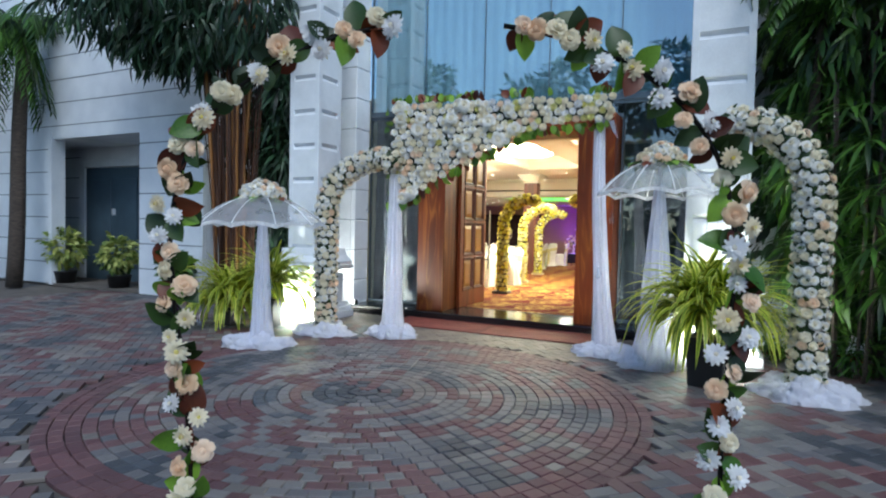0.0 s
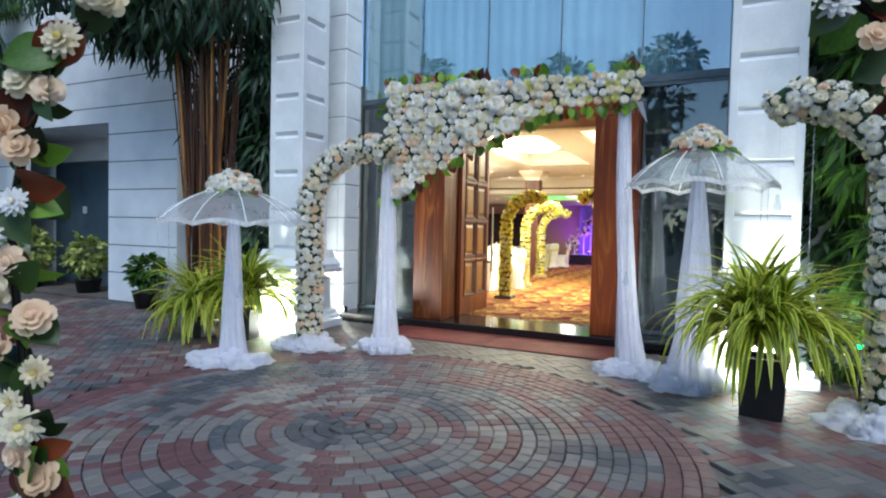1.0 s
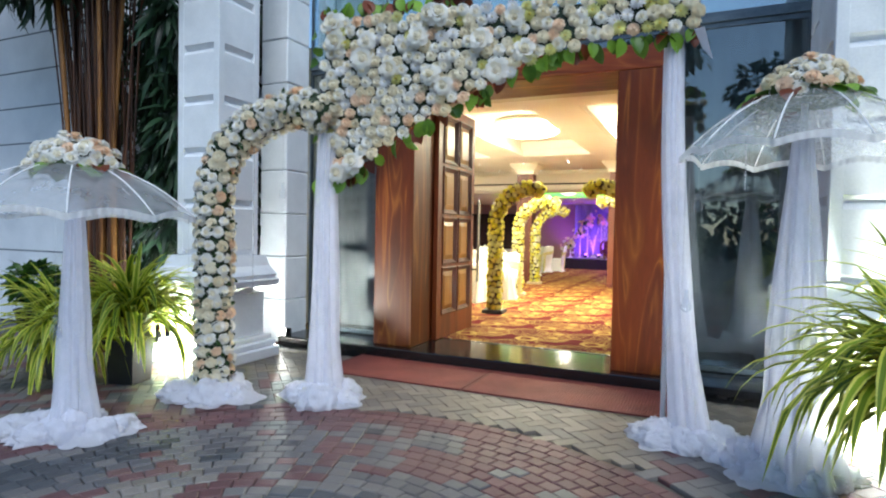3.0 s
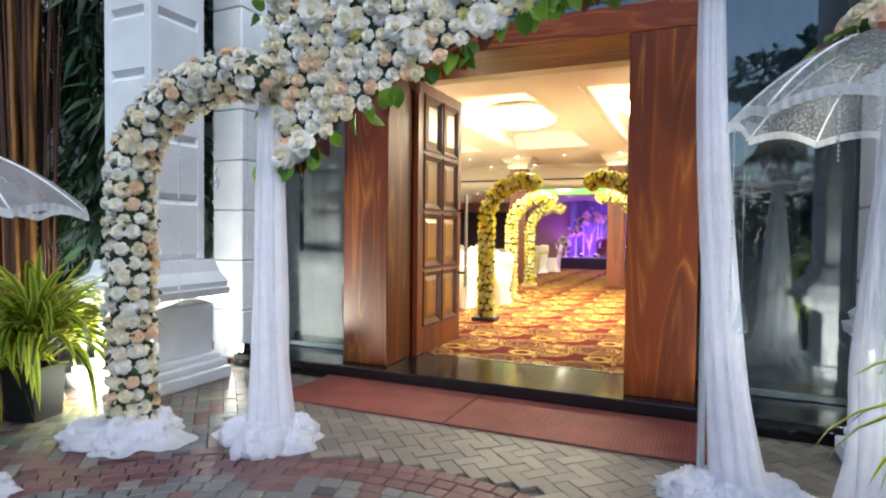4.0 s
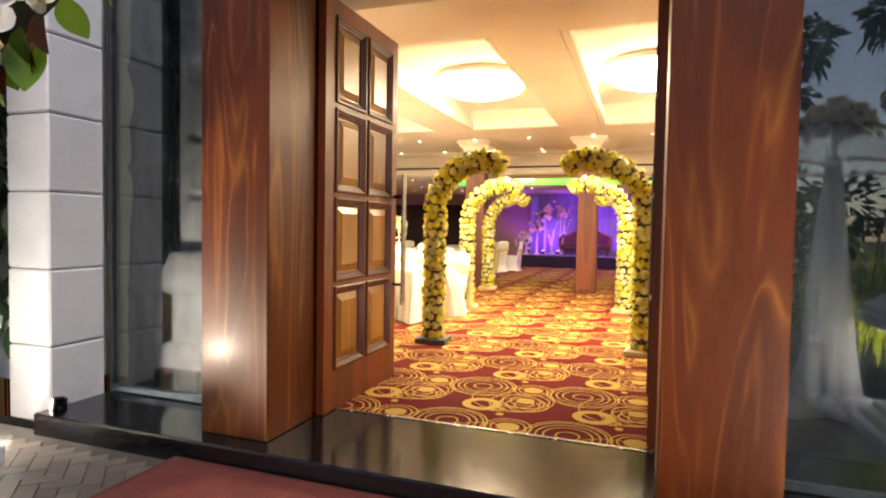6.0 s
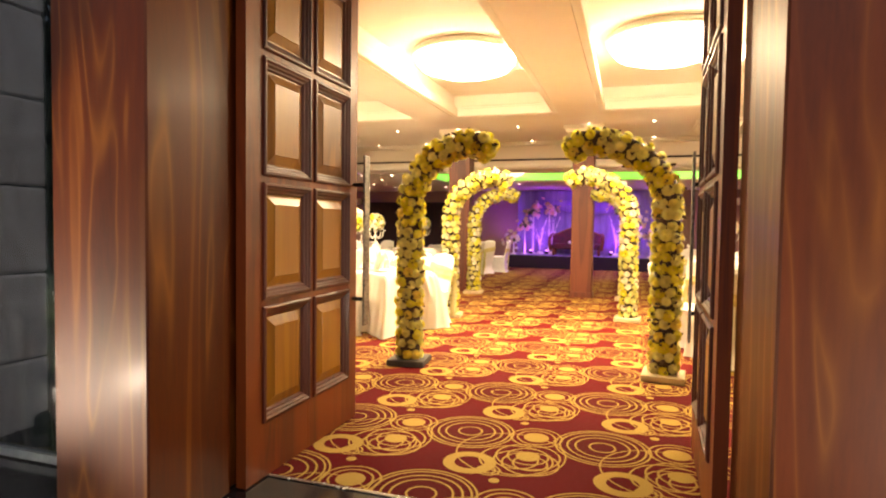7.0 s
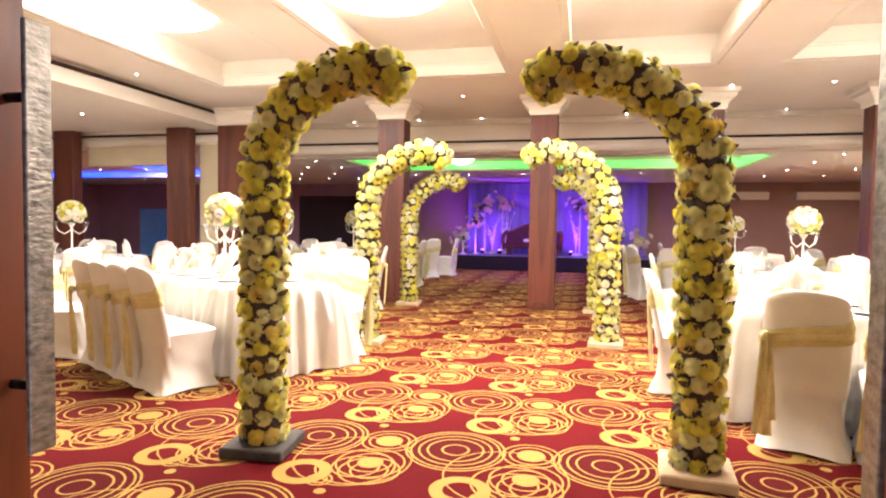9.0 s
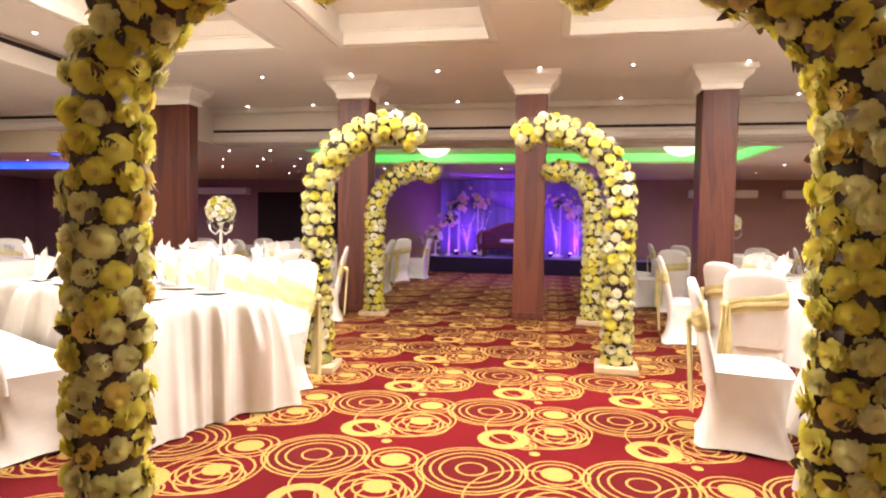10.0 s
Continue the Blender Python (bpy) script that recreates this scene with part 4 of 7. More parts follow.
def flower_arch(name, label, at, turn, height, reach, radius, step, around, kinds, size, seed, base=True, bend=0.62, tuft=LEAF_DARK, group="", foot=None):
    rng = random.Random(seed)
    a = thing(name, label, "flower arch", at, turn, group)
    pts = arch_path(height, reach, bend=bend)
    lift = 0.06 if base else 0.02
    pts = [(x, z * (height - lift) / height + lift) for x, z in pts]
    part("core", sweep([(x, 0, z) for x, z in pts], radius * 0.78, 12), tuft, a, "dark leafy core")
    if base:
        part("foot", boxes((-radius * 1.35, radius * 1.35, -radius * 1.35, radius * 1.35, 0.0, 0.06), bevel=0.008), foot, a, "flat dark stone foot" if foot is STAND_STONE else "flat pale stone foot")
    bm = bmesh.new()
    i = 0
    for x, z, dx, dz in along(pts, step):
        for k in range(around):
            ang = 2 * math.pi * (k + 0.5 * (i % 2)) / around + rng.uniform(-0.12, 0.12)
            nx, ny, nz = math.cos(ang) * dz, math.sin(ang), -math.cos(ang) * dx
            r = radius * rng.uniform(0.8, 0.92)
            p = Vector((x + nx * r + dx * rng.uniform(-0.2, 0.2) * step, ny * r, z + nz * r + dz * rng.uniform(-0.2, 0.2) * step))
            if p.z < lift + 0.02:
                continue
            meshes = rng.choices([m_ for m_, w in kinds], [w for m_, w in kinds])[0]
            n = Vector((nx + rng.uniform(-0.25, 0.25), ny + rng.uniform(-0.25, 0.25), nz + rng.uniform(-0.25, 0.25)))
            piece("flower", rng.choice(meshes), a, facing(p, n, rng.uniform(0, 360), size * rng.uniform(0.85, 1.15)))
            if rng.random() < 0.95:
                ang2 = ang + math.pi / around
                q = Vector((x + math.cos(ang2) * dz * radius * 0.8, math.sin(ang2) * radius * 0.8, z - math.cos(ang2) * dx * radius * 0.8))
                nn = Vector((math.cos(ang2) * dz, math.sin(ang2), -math.cos(ang2) * dx))
                leaf_into(bm, facing(q, nn, rng.uniform(0, 360)) @ pose(0, 0, 0, rng.uniform(20, 60)), size * rng.uniform(0.5, 0.8), size * 0.36)
        i += 1
    (xa, za), (xb, zb) = pts[-2], pts[-1]
    tip = Vector((xb - xa, 0, zb - za)).normalized()
    side, up = Vector((0, 1, 0)), tip.cross(Vector((0, 1, 0)))
    for k in range(9):
        ang, r = 2 * math.pi * k / 8, (0.0 if k == 8 else radius * 0.62)
        o = side * math.cos(ang) * r + up * math.sin(ang) * r
        meshes = rng.choices([m_ for m_, w in kinds], [w for m_, w in kinds])[0]
        piece("flower", rng.choice(meshes), a, facing(Vector((xb, 0, zb)) + o + tip * (0.035 if k == 8 else 0.015), tip + o * 3, rng.uniform(0, 360), size))
    part("foliage", bm, tuft, a, "small dark leaves between the flowers")
    return a


WHITE_MIX = [(F_ROSE_W, 6), (F_ROSE_C, 3.4), (F_ROSE_P, 0.9)]
YELLOW_MIX = [(F_DAHLIA_Y, 5.4), (F_DAHLIA_L, 4.4), (F_DAHLIA_G, 1.2)]
LEMON_MIX = [(F_DAHLIA_Y, 3.0), (F_DAHLIA_L, 5.2), (F_DAHLIA_W, 1.4)]

# ---- the forecourt ----
flower_arch("flower_arch", "arch of white, cream and peach roses rising beside the entrance", (-3.9, 6.85, 0.04), 18, 2.55, 1.05, 0.178, 0.104, 10, WHITE_MIX, 0.103, 11, False, 0.75, group="outer flower arches")
flower_arch("flower_arch", "arch of white, cream and peach roses beside the dark foliage", (2.18, 6.6, 0.04), 172, 2.72, 0.88, 0.184, 0.106, 10, WHITE_MIX, 0.105, 12, False, 0.75, group="outer flower arches")


def tulle_heap(parent, radius, height, seed, at=(0, 0, 0)):
    """Crumpled netting: a spread skirt with several billowing bunches on it."""
    rng = random.Random(seed)
    ph = [rng.uniform(0, 6.3) for _ in range(6)]
    def skirt(u, v):
        a = 2 * math.pi * u
        out = radius * (0.1 + 0.9 * v) * (1 + 0.2 * math.sin(2 * a + ph[0]) + 0.12 * math.sin(5 * a + ph[1]) * v + 0.06 * math.sin(11 * a + ph[2]) * v)
        x, y = out * math.cos(a), out * math.sin(a)
        q = Vector((x * 7 + ph[0], y * 7 + ph[1], 3.1))
        z = height * 0.55 * (1 - v ** 1.7) + (abs(noise.noise(q)) * 0.12 + abs(noise.noise(q * 2.3)) * 0.08) * (1 - 0.5 * v)
        return (at[0] + x, at[1] + y, at[2] + max(0.006, z - 0.02))
    part("netting_fold", grid_sheet(skirt, 80, 14, None, True), TULLE_HEAP, parent, "crumpled white netting on the paving")
    n = 8
    for k in range(n):
        a = 2 * math.pi * (k + rng.uniform(-0.3, 0.3)) / n
        d = radius * rng.uniform(0.38, 0.68) * (1 + 0.2 * math.sin(2 * a + ph[0]))
        r, hh = radius * rng.uniform(0.26, 0.42), height * rng.uniform(0.55, 1.05)
        cx, cy, o = at[0] + d * math.cos(a), at[1] + d * math.sin(a), rng.uniform(0, 50)
        stretch, turn = rng.uniform(1.1, 1.7), a + rng.uniform(-0.9, 0.9)
        def puff(u, v):
            b, e = 2 * math.pi * u, math.pi / 2 * v
            dirn = Vector((math.cos(b) * math.sin(e), math.sin(b) * math.sin(e), math.cos(e)))
            q = dirn * 1.6 + Vector((o, 0, 0))
            fold = 1 + 0.34 * noise.noise(q) + 0.3 * (0.5 - abs(noise.noise(q * 2.4))) - 0.12 + 0.22 * (0.4 - abs(noise.noise(q * 5.0))) + 0.14 * (0.4 - abs(noise.noise(q * 10.5)))
            x, y = r * stretch * dirn.x * fold, r * dirn.y * fold
            return (cx + x * math.cos(turn) - y * math.sin(turn), cy + x * math.sin(turn) + y * math.cos(turn), at[2] + 0.005 + 0.001 * k + hh * dirn.z * fold)
        part("netting_fold", grid_sheet(puff, 56, 16, None, True), TULLE_HEAP, parent, "crumpled white netting on the paving")


def drape_column(bm, h, r_top, r_mid, r_low, seed, folds=9, lean=(0, 0)):
    """Netting gathered round a pole."""
    rng = random.Random(seed)
    ph = rng.uniform(0, 6)
    def fn(u, v):
        a = 2 * math.pi * u
        r = r_top + (r_mid - r_top) * min(1, v * 1.6) if v < 0.62 else r_mid + (r_low - r_mid) * ((v - 0.62) / 0.38) ** 2
        r *= 1 + 0.16 * math.sin(folds * a + ph + 1.2 * math.sin(v * 4)) + 0.06 * math.sin((folds * 2 + 1) * a + v * 5)
        return (r * math.cos(a) + lean[0] * v * v, r * math.sin(a) + lean[1] * v * v, h * (1 - v) + 0.02)
    return grid_sheet(fn, 64, 26, bm, True)


def netting_pole(at, h, label, seed, lean=(0, 0), r=(0.06, 0.115, 0.2), heap=0.3):
    p = thing("draped_pole", label, "draped pole", at, 0, "netting-draped poles")
    part("pole", sweep([(0, 0, 0.0), (0, 0, h)], 0.022, 8), WHITE_RIB, p)
    part("drape", drape_column(None, h, *r, seed, lean=lean), TULLE, p, "gathered white netting")
    part("drape", drape_column(None, h, r[0] * 0.7, r[1] * 0.7, r[2] * 0.75, seed + 1, 7, lean), TULLE, p, "gathered white netting")
    tulle_heap(p, heap, 0.16, seed, (lean[0], lean[1], 0))
    return p


netting_pole((-2.95, 7.22, 0), 2.35, "pole wrapped in white netting under the flower panel", 3, r=(0.075, 0.11, 0.165), heap=0.34)
netting_pole((-0.12, 7.68, 0), 3.12, "tall pole wrapped in white netting beside the door", 4, (0.2, -0.14), r=(0.06, 0.085, 0.14), heap=0.36)
tail = thing("netting_train", "train of white netting lying between two draped poles", "netting", (0.45, 7.32, 0), 0, "netting heaps")
tulle_heap(tail, 0.26, 0.08, 9)
for at, seed in (((-3.9, 6.85, 0), 7), ((2.2, 6.6, 0), 8)):
    h = thing("netting_heap", "white netting bunched at a flower arch foot", "netting", at, 0, "netting heaps")
    tulle_heap(h, 0.42, 0.17 if seed == 7 else 0.21, seed)


def flower_dome(parent, kinds, r, h, z, n, size, seed, name="flower", spread=0.0):
    rng = random.Random(seed)
    for k in range(n):
        t = (k + 0.5) / n
        a = k * 2.39996
        el = math.acos(1 - t)
        p = Vector((r * math.sin(el) * math.cos(a), r * math.sin(el) * math.sin(a), z + h * math.cos(el)))
        nn = Vector((math.sin(el) * math.cos(a) / r, math.sin(el) * math.sin(a) / r, math.cos(el) / h))
        p += nn.normalized() * rng.uniform(-spread, spread)
        nn = nn.normalized() + Vector((rng.uniform(-1, 1), rng.uniform(-1, 1), rng.uniform(-1, 1))) * spread * 10
        meshes = rng.choices([m_ for m_, w in kinds], [w for m_, w in kinds])[0]
        piece(name, rng.choice(meshes), parent, facing(p, nn, rng.uniform(0, 360), size * rng.uniform(0.85, 1.15)))


BEADS = [to_mesh("bead", lathe([(0, -q), (q * 0.8, -q * 0.6), (q, 0), (q * 0.8, q * 0.6), (0, q)], 6, cap=False), BEAD) for q in (0.0056, 0.0078)]


def bead_string(parent, x, y, z_top, length, bulb):
    n = int(length / 0.019)
    st = part("bead_string", sweep([(x, y, z_top), (x, y, z_top - n * 0.019)], 0.0008, 4), BEAD, parent, "clear thread" if bulb else "string of clear crystal beads")
    for k in range(0 if bulb else n):
        piece("bead", BEADS[0 if k % 5 else 1], st, pose(x, y, z_top - 0.01 - k * 0.019))
    if bulb:
        prof = [(0.01, 0.0), (0.015, -0.005), (0.016, -0.05), (0.018, -0.06), (0.03, -0.085), (0.035, -0.11), (0.028, -0.135), (0.012, -0.148), (0.0, -0.15)]
        part("glass_bulb", lathe(prof, 14, at=(x, y, z_top - length - 0.01)), BULB_GLASS, st, "hanging clear glass bulb")


def lace_umbrella(at, rim, top, radius, label, seed, strings, kinds, heap, net, veil=(0.1, 0.16), lean=(0, 0)):
    u = thing("lace_umbrella", label, "decorative umbrella", at, 0, "lace umbrellas")
    part("pole", sweep([(0, 0, 0.0), (0, 0, top)], 0.02, 8), WHITE_RIB, u)
    n = 10
    def canopy(a, v):
        sag = 1 - 0.06 * abs(math.sin(a * n / 2)) * v
        r = radius * v * sag
        z = rim + (top - rim) * (1 - v ** 2.1) + 0.05 * abs(math.sin(a * n / 2)) * v * v * 0.9
        return Vector((r * math.cos(a), r * math.sin(a), z))
    part("canopy", grid_sheet(lambda s, v: canopy(2 * math.pi * s, 0.02 + 0.98 * v), 80, 14, None, True), net, u, "sheer white lace net canopy")
    def frill(s, v):
        p = canopy(2 * math.pi * s, 1.0)
        w = 0.013 * math.sin(2 * math.pi * s * 90 + 0.7 * math.sin(40 * s))
        return (p.x * (1 + w * v), p.y * (1 + w * v), p.z - 0.042 * v)
    part("frill", grid_sheet(frill, 360, 2, None, True), CANOPY_LACE, u, "gathered lace edging")
    for k in range(n):
        a = 2 * math.pi * k / n
        part("rib", sweep([canopy(a, 0.04 + 0.96 * j / 8) + Vector((0, 0, 0.002)) for j in range(9)], 0.0055, 5), WHITE_RIB, u)
    part("ferrule", lathe([(0.03, 0), (0.025, 0.03), (0.008, 0.1), (0, 0.11)], 8, at=(0, 0, top)), WHITE_RIB, u)
    part("drape", drape_column(None, rim + 0.1, 0.05, veil[0], veil[1], seed, 9, lean), TULLE, u, "gathered white netting")
    part("drape", drape_column(None, rim + 0.1, 0.035, 0.07, 0.14, seed + 5, 7), TULLE, u, "gathered white netting")
    tulle_heap(u, heap, 0.17, seed)
    for a, ln, bulb in strings:
        p = canopy(radians(a), 0.99)
        bead_string(u, p.x, p.y, p.z - 0.03, ln, bulb)
    f = thing("flower_bouquet", "dome of white and peach roses on a lace umbrella", "flowers", (at[0], at[1], top - 0.02), 0, "umbrella bouquets")
    part("moss", lathe([(0.27, -0.06), (0.25, 0.02), (0.19, 0.11), (0.1, 0.16), (0, 0.175)], 14), LEAF_DARK, f, "dark leafy filling")
    flower_dome(f, kinds, 0.27, 0.22, -0.02, 50, 0.105, seed, spread=0.03)
    rng = random.Random(seed)
    for k in range(18):
        a = rng.uniform(0, 6.28)
        lm = rng.choice([L_GREEN, L_GREEN, L_GREEN, L_RED])
        piece("leaf", lm, f, pose(0.25 * math.cos(a), 0.25 * math.sin(a), -0.01) @ pose(0, 0, 0, rng.uniform(-25, 5), 0, math.degrees(a) - 90 + rng.uniform(-20, 20)) @ Matrix.Diagonal((0.16, 0.16, 0.16, 1)))
    return u


lace_umbrella((-4.02, 5.66, 0), 1.59, 1.97, 0.82, "white lace umbrella standing on a netting-draped pole", 21, ((200, 0.9, False), (245, 1.1, True), (320, 0.6, True), (60, 0.7, True)), [(F_ROSE_W, 10), (F_ROSE_P, 2)], 0.36, CANOPY_SHEER)
lace_umbrella((0.69, 7.27, 0), 2.06, 2.46, 0.73, "white lace umbrella standing beside a potted plant", 22, ((150, 0.2, True), (196, 0.9, True), (239, 0.3, False), (172, 1.0, False), (320, 1.2, False), (20, 1.2, False)), [(F_ROSE_W, 4), (F_ROSE_P, 3), (F_ROSE_C, 3)], 0.38, CANOPY_NET, (0.16, 0.27), (0.03, -0.06))
for x, y, z, ln, b in ((-3.05, 7.1, 2.35, 0.95, False), (-3.3, 7.05, 2.4, 0.45, True), (-3.55, 6.96, 2.42, 1.5, False), (1.35, 6.72, 2.55, 0.6, True), (1.6, 6.68, 2.6, 1.5, False)):
    b_ = thing("bead_pendant", "string of clear crystal beads hanging from a flower arch", "bead string", (x, y, z), 0, "bead strings")
    bead_string(b_, 0, 0, 0, ln, b)

# flower panel over the doors
P0, P1 = Vector((-3.0, 7.28, 0)), Vector((0.05, 7.62, 0))
PD = (P1 - P0).normalized()
PN = Vector((PD.y, -PD.x, 0))
PLEN = (P1 - P0).length
panel = thing("floral_hanging", "hanging mass of white and cream flowers above the doors", "floral hanging", (0, 0, 0))


def panel_low(s):
    """Lower edge of the panel at s metres along it."""
    if s < 0.25:
        return 1.98
    if s < 2.05:
        f = (s - 0.25) / 1.8
        return 2.0 + 0.98 * (f ** 0.82)
    return 2.98 + 0.07 * (s - 2.05)


rng = random.Random(31)
bm = bmesh.new()
segs = 40
rows = []
for k in range(segs + 1):
    s = PLEN * k / segs
    q = P0 + PD * s
    rows.append([bm.verts.new(q + PN * dy + Vector((0, 0, z))) for dy, z in ((-0.04, panel_low(s) + 0.05), (0.04, panel_low(s) + 0.05), (0.04, 3.3), (-0.04, 3.3))])
for a, b in zip(rows, rows[1:]):
    for k in range(4):
        bm.faces.new((a[k], a[(k + 1) % 4], b[(k + 1) % 4], b[k]))
bm.faces.new(rows[0][::-1])
bm.faces.new(rows[-1])
part("backing", bm, LEAF_DARK, panel, "dark leafy backing")
step = 0.098
row = 0
z = 3.33
count = 0
while z > 1.92:
    s = 0.02 + (step / 2 if row % 2 else 0)
    while s < PLEN:
        if z > panel_low(s) - 0.01:
            big = rng.random() < 0.065 and 0.1 < s < 2.2
            mix = [(F_ROSE_W, 4), (F_ROSE_C, 3.0 + (2 if s > 1.7 else 0)), (F_ROSE_P, 0.9), (F_MUM_W, 1.0), (F_MUM_L, 0.4 + (2 if s > 1.7 else 0))]
            meshes = F_ROSE_W if big else rng.choices([m_ for m_, w in mix], [w for m_, w in mix])[0]
            q = P0 + PD * (s + rng.uniform(-0.02, 0.02)) + PN * (0.055 + rng.uniform(-0.012, 0.02) + (0.03 if big else 0)) + Vector((0, 0, z + rng.uniform(-0.02, 0.02)))
            piece("flower", rng.choice(meshes), panel, facing(q, PN + Vector((rng.uniform(-0.3, 0.3), 0, rng.uniform(-0.2, 0.35))), rng.uniform(0, 360), (0.2 if big else 0.106) * rng.uniform(0.88, 1.12)))
            count += 1
        s += step
    z -= step * 0.88
    row += 1
for k in range(130):
    s = rng.uniform(-0.05, PLEN + 0.05)
    top = rng.random() < 0.5
    if k < 10:
        s, top = rng.uniform(-0.12, 0.0), None
    z = 3.39 if top else (rng.uniform(2.0, 3.3) if top is None else panel_low(max(0, s)) - 0.0)
    lm = rng.choice([L_GREEN, L_GREEN, L_GREEN, L_RED])
    q = P0 + PD * s + PN * rng.uniform(-0.03, 0.05) + Vector((0, 0, z))
    way = Vector((rng.uniform(-0.7, 0.7), 0, 1.0)) if top else Vector((rng.uniform(-0.6, 0.6), 0, -1.0))
    if top is None:
        way = Vector((-1, 0, rng.uniform(-0.6, 0.6)))
    way.normalize()
    side = way.cross(PN).normalized()
    m4 = Matrix((side, way, side.cross(way))).transposed().to_4x4()
    sz = rng.uniform(0.1, 0.17)
    piece("leaf", lm, panel, Matrix.Translation(q) @ m4 @ pose(0, 0, 0, rng.uniform(-30, 30), rng.uniform(-50, 50), 0) @ Matrix.Diagonal((sz, sz, sz, 1)))
part("ribbon", grid_sheet(lambda u, v: (0.02 + 0.07 * u + 0.06 * v, 7.53 - 0.03 * u, 3.02 - 0.24 * v * (0.6 + 0.4 * u)), 3, 6), TULLE_HEAP, panel, "white netting tail")

# near garland arch that the way leads through
garland = thing("garland_arch", "open garland arch of white and peach flowers with large leaves", "flower arch", (0, 0, 0))
GL, GR = Vector((-0.8, 1.83, 0)), Vector((1.46, 2.77, 0))
GD = (GR - GL).normalized()
GN = Vector((GD.y, -GD.x, 0))
rng = random.Random(44)


def garland_side(flip):
    lean = -0.1 if not flip else 0.02
    pts = [(0.02 * math.sin(z * 3) + lean * min(1.0, z / 1.5), z) for z in [0.02 + 0.13 * k for k in range(13)]]
    reach, top = (1.02, 0.9) if not flip else (1.02, 0.9)
    for k in range(1, 13):
        a = math.pi / 2 * k / 12
        pts.append((lean + reach * (1 - math.cos(a)) ** 1.05, 1.6 + (top - 0.05) * math.sin(a) + 0.05 * (k / 12) ** 4))
    base = (lambda x, z: (GL + GD * x) + Vector((0, 0, z))) if not flip else (lambda x, z: (GR - GD * x) + Vector((0, 0, z)))
    part("stem", sweep([base(x, z) for x, z in pts], 0.012, 6), DARK_METAL, garland, "thin dark wire stem")
    i = 0
    for x, z, dx, dz in along(pts, 0.078):
        c = base(x, z)
        out = GD * (dz if not flip else -dz)
        sidew = -1 if i % 2 else 1
        off = GD * (sidew * rng.uniform(0.0, 0.075) * abs(dz)) + Vector((0, 0, sidew * rng.uniform(0, 0.07) * abs(dx))) + GN * rng.uniform(0.015, 0.06)
        mix = [(F_MUM_W, 4), (F_MUM_C, 2.6), (F_ROSE_P, 2.2), (F_ROSE_C, 0.8)]
        meshes = rng.choices([m_ for m_, w in mix], [w for m_, w in mix])[0]
        n = GN + GD * (sidew * rng.uniform(0, 0.7)) + Vector((0, 0, rng.uniform(-0.2, 0.5)))
        piece("flower", rng.choice(meshes), garland, facing(c + off, n, rng.uniform(0, 360), rng.uniform(0.078, 0.112)))
        for _ in range(2):
            lm = rng.choice([L_DARK, L_DARK, L_GREEN, L_RED])
            ang = rng.uniform(0, 6.28)
            way = (GD * math.cos(ang) + Vector((0, 0, math.sin(ang))) + GN * rng.uniform(-0.2, 0.5)).normalized()
            sd = way.cross(GN).normalized()
            m4 = Matrix((sd, way, sd.cross(way))).transposed().to_4x4()
            sz = rng.uniform(0.1, 0.165)
            piece("leaf", lm, garland, Matrix.Translation(c) @ m4 @ pose(0, 0, 0, rng.uniform(-25, 25), rng.uniform(-50, 50), 0) @ Matrix.Diagonal((sz, sz, sz, 1)))
        i += 1


garland_side(False)
garland_side(True)

# doormats
for x0, x1 in ((-3.62, -1.955), (-1.945, -0.05)):
    mat = thing("doormat", "red-brown studded rubber mat on the paving before the step", "doormat", ((x0 + x1) / 2, 8.47, 0), 0, "doormats")
    hw = (x1 - x0) / 2
    part("field", boxes((-hw + 0.03, hw - 0.03, -0.41, 0.41, 0.002, 0.014)), RUBBER_MAT, mat)
    for x_0, x_1, y_0, y_1 in ((-hw, hw, -0.44, -0.41), (-hw, hw, 0.41, 0.44), (-hw, -hw + 0.03, -0.41, 0.41), (hw - 0.03, hw, -0.41, 0.41)):
        part("border", boxes((x_0, x_1, y_0, y_1, 0.002, 0.017), bevel=0.003), RUBBER_EDGE, mat, "smooth rubber border")


# floodlights
for (x, y, z), (tx, ty, tz) in FLOODS:
    turn = math.degrees(math.atan2(-(tx - x), ty - y))
    rise = math.degrees(math.atan2(tz - z, math.hypot(tx - x, ty - y)))
    f = thing("floodlight", "small black floodlight on a bracket, switched on", "floodlight", (x, y, 0), turn, "floodlights")
    tilt = pose(0, -0.09, 0.13, rise - 25, 0, 0)
    hs = part("housing", boxes((-0.1, 0.1, -0.05, 0.035, -0.07, 0.07), bevel=0.01), DARK_METAL, f)
    hs.matrix_basis = tilt
    for k in range(6):
        part("cooling_fin", boxes((-0.08 + 0.03 * k, -0.07 + 0.03 * k, -0.075, -0.048, -0.055, 0.055)), DARK_METAL, hs)
    part("lens", boxes((-0.085, 0.085, 0.036, 0.04, -0.055, 0.055)), FLOOD_LENS, hs, "bright white lens")
    part("bracket", sweep([(-0.12, -0.09, 0.13), (-0.12, -0.09, 0.01), (0.12, -0.09, 0.01), (0.12, -0.09, 0.13)], 0.008, 6), DARK_METAL, f)


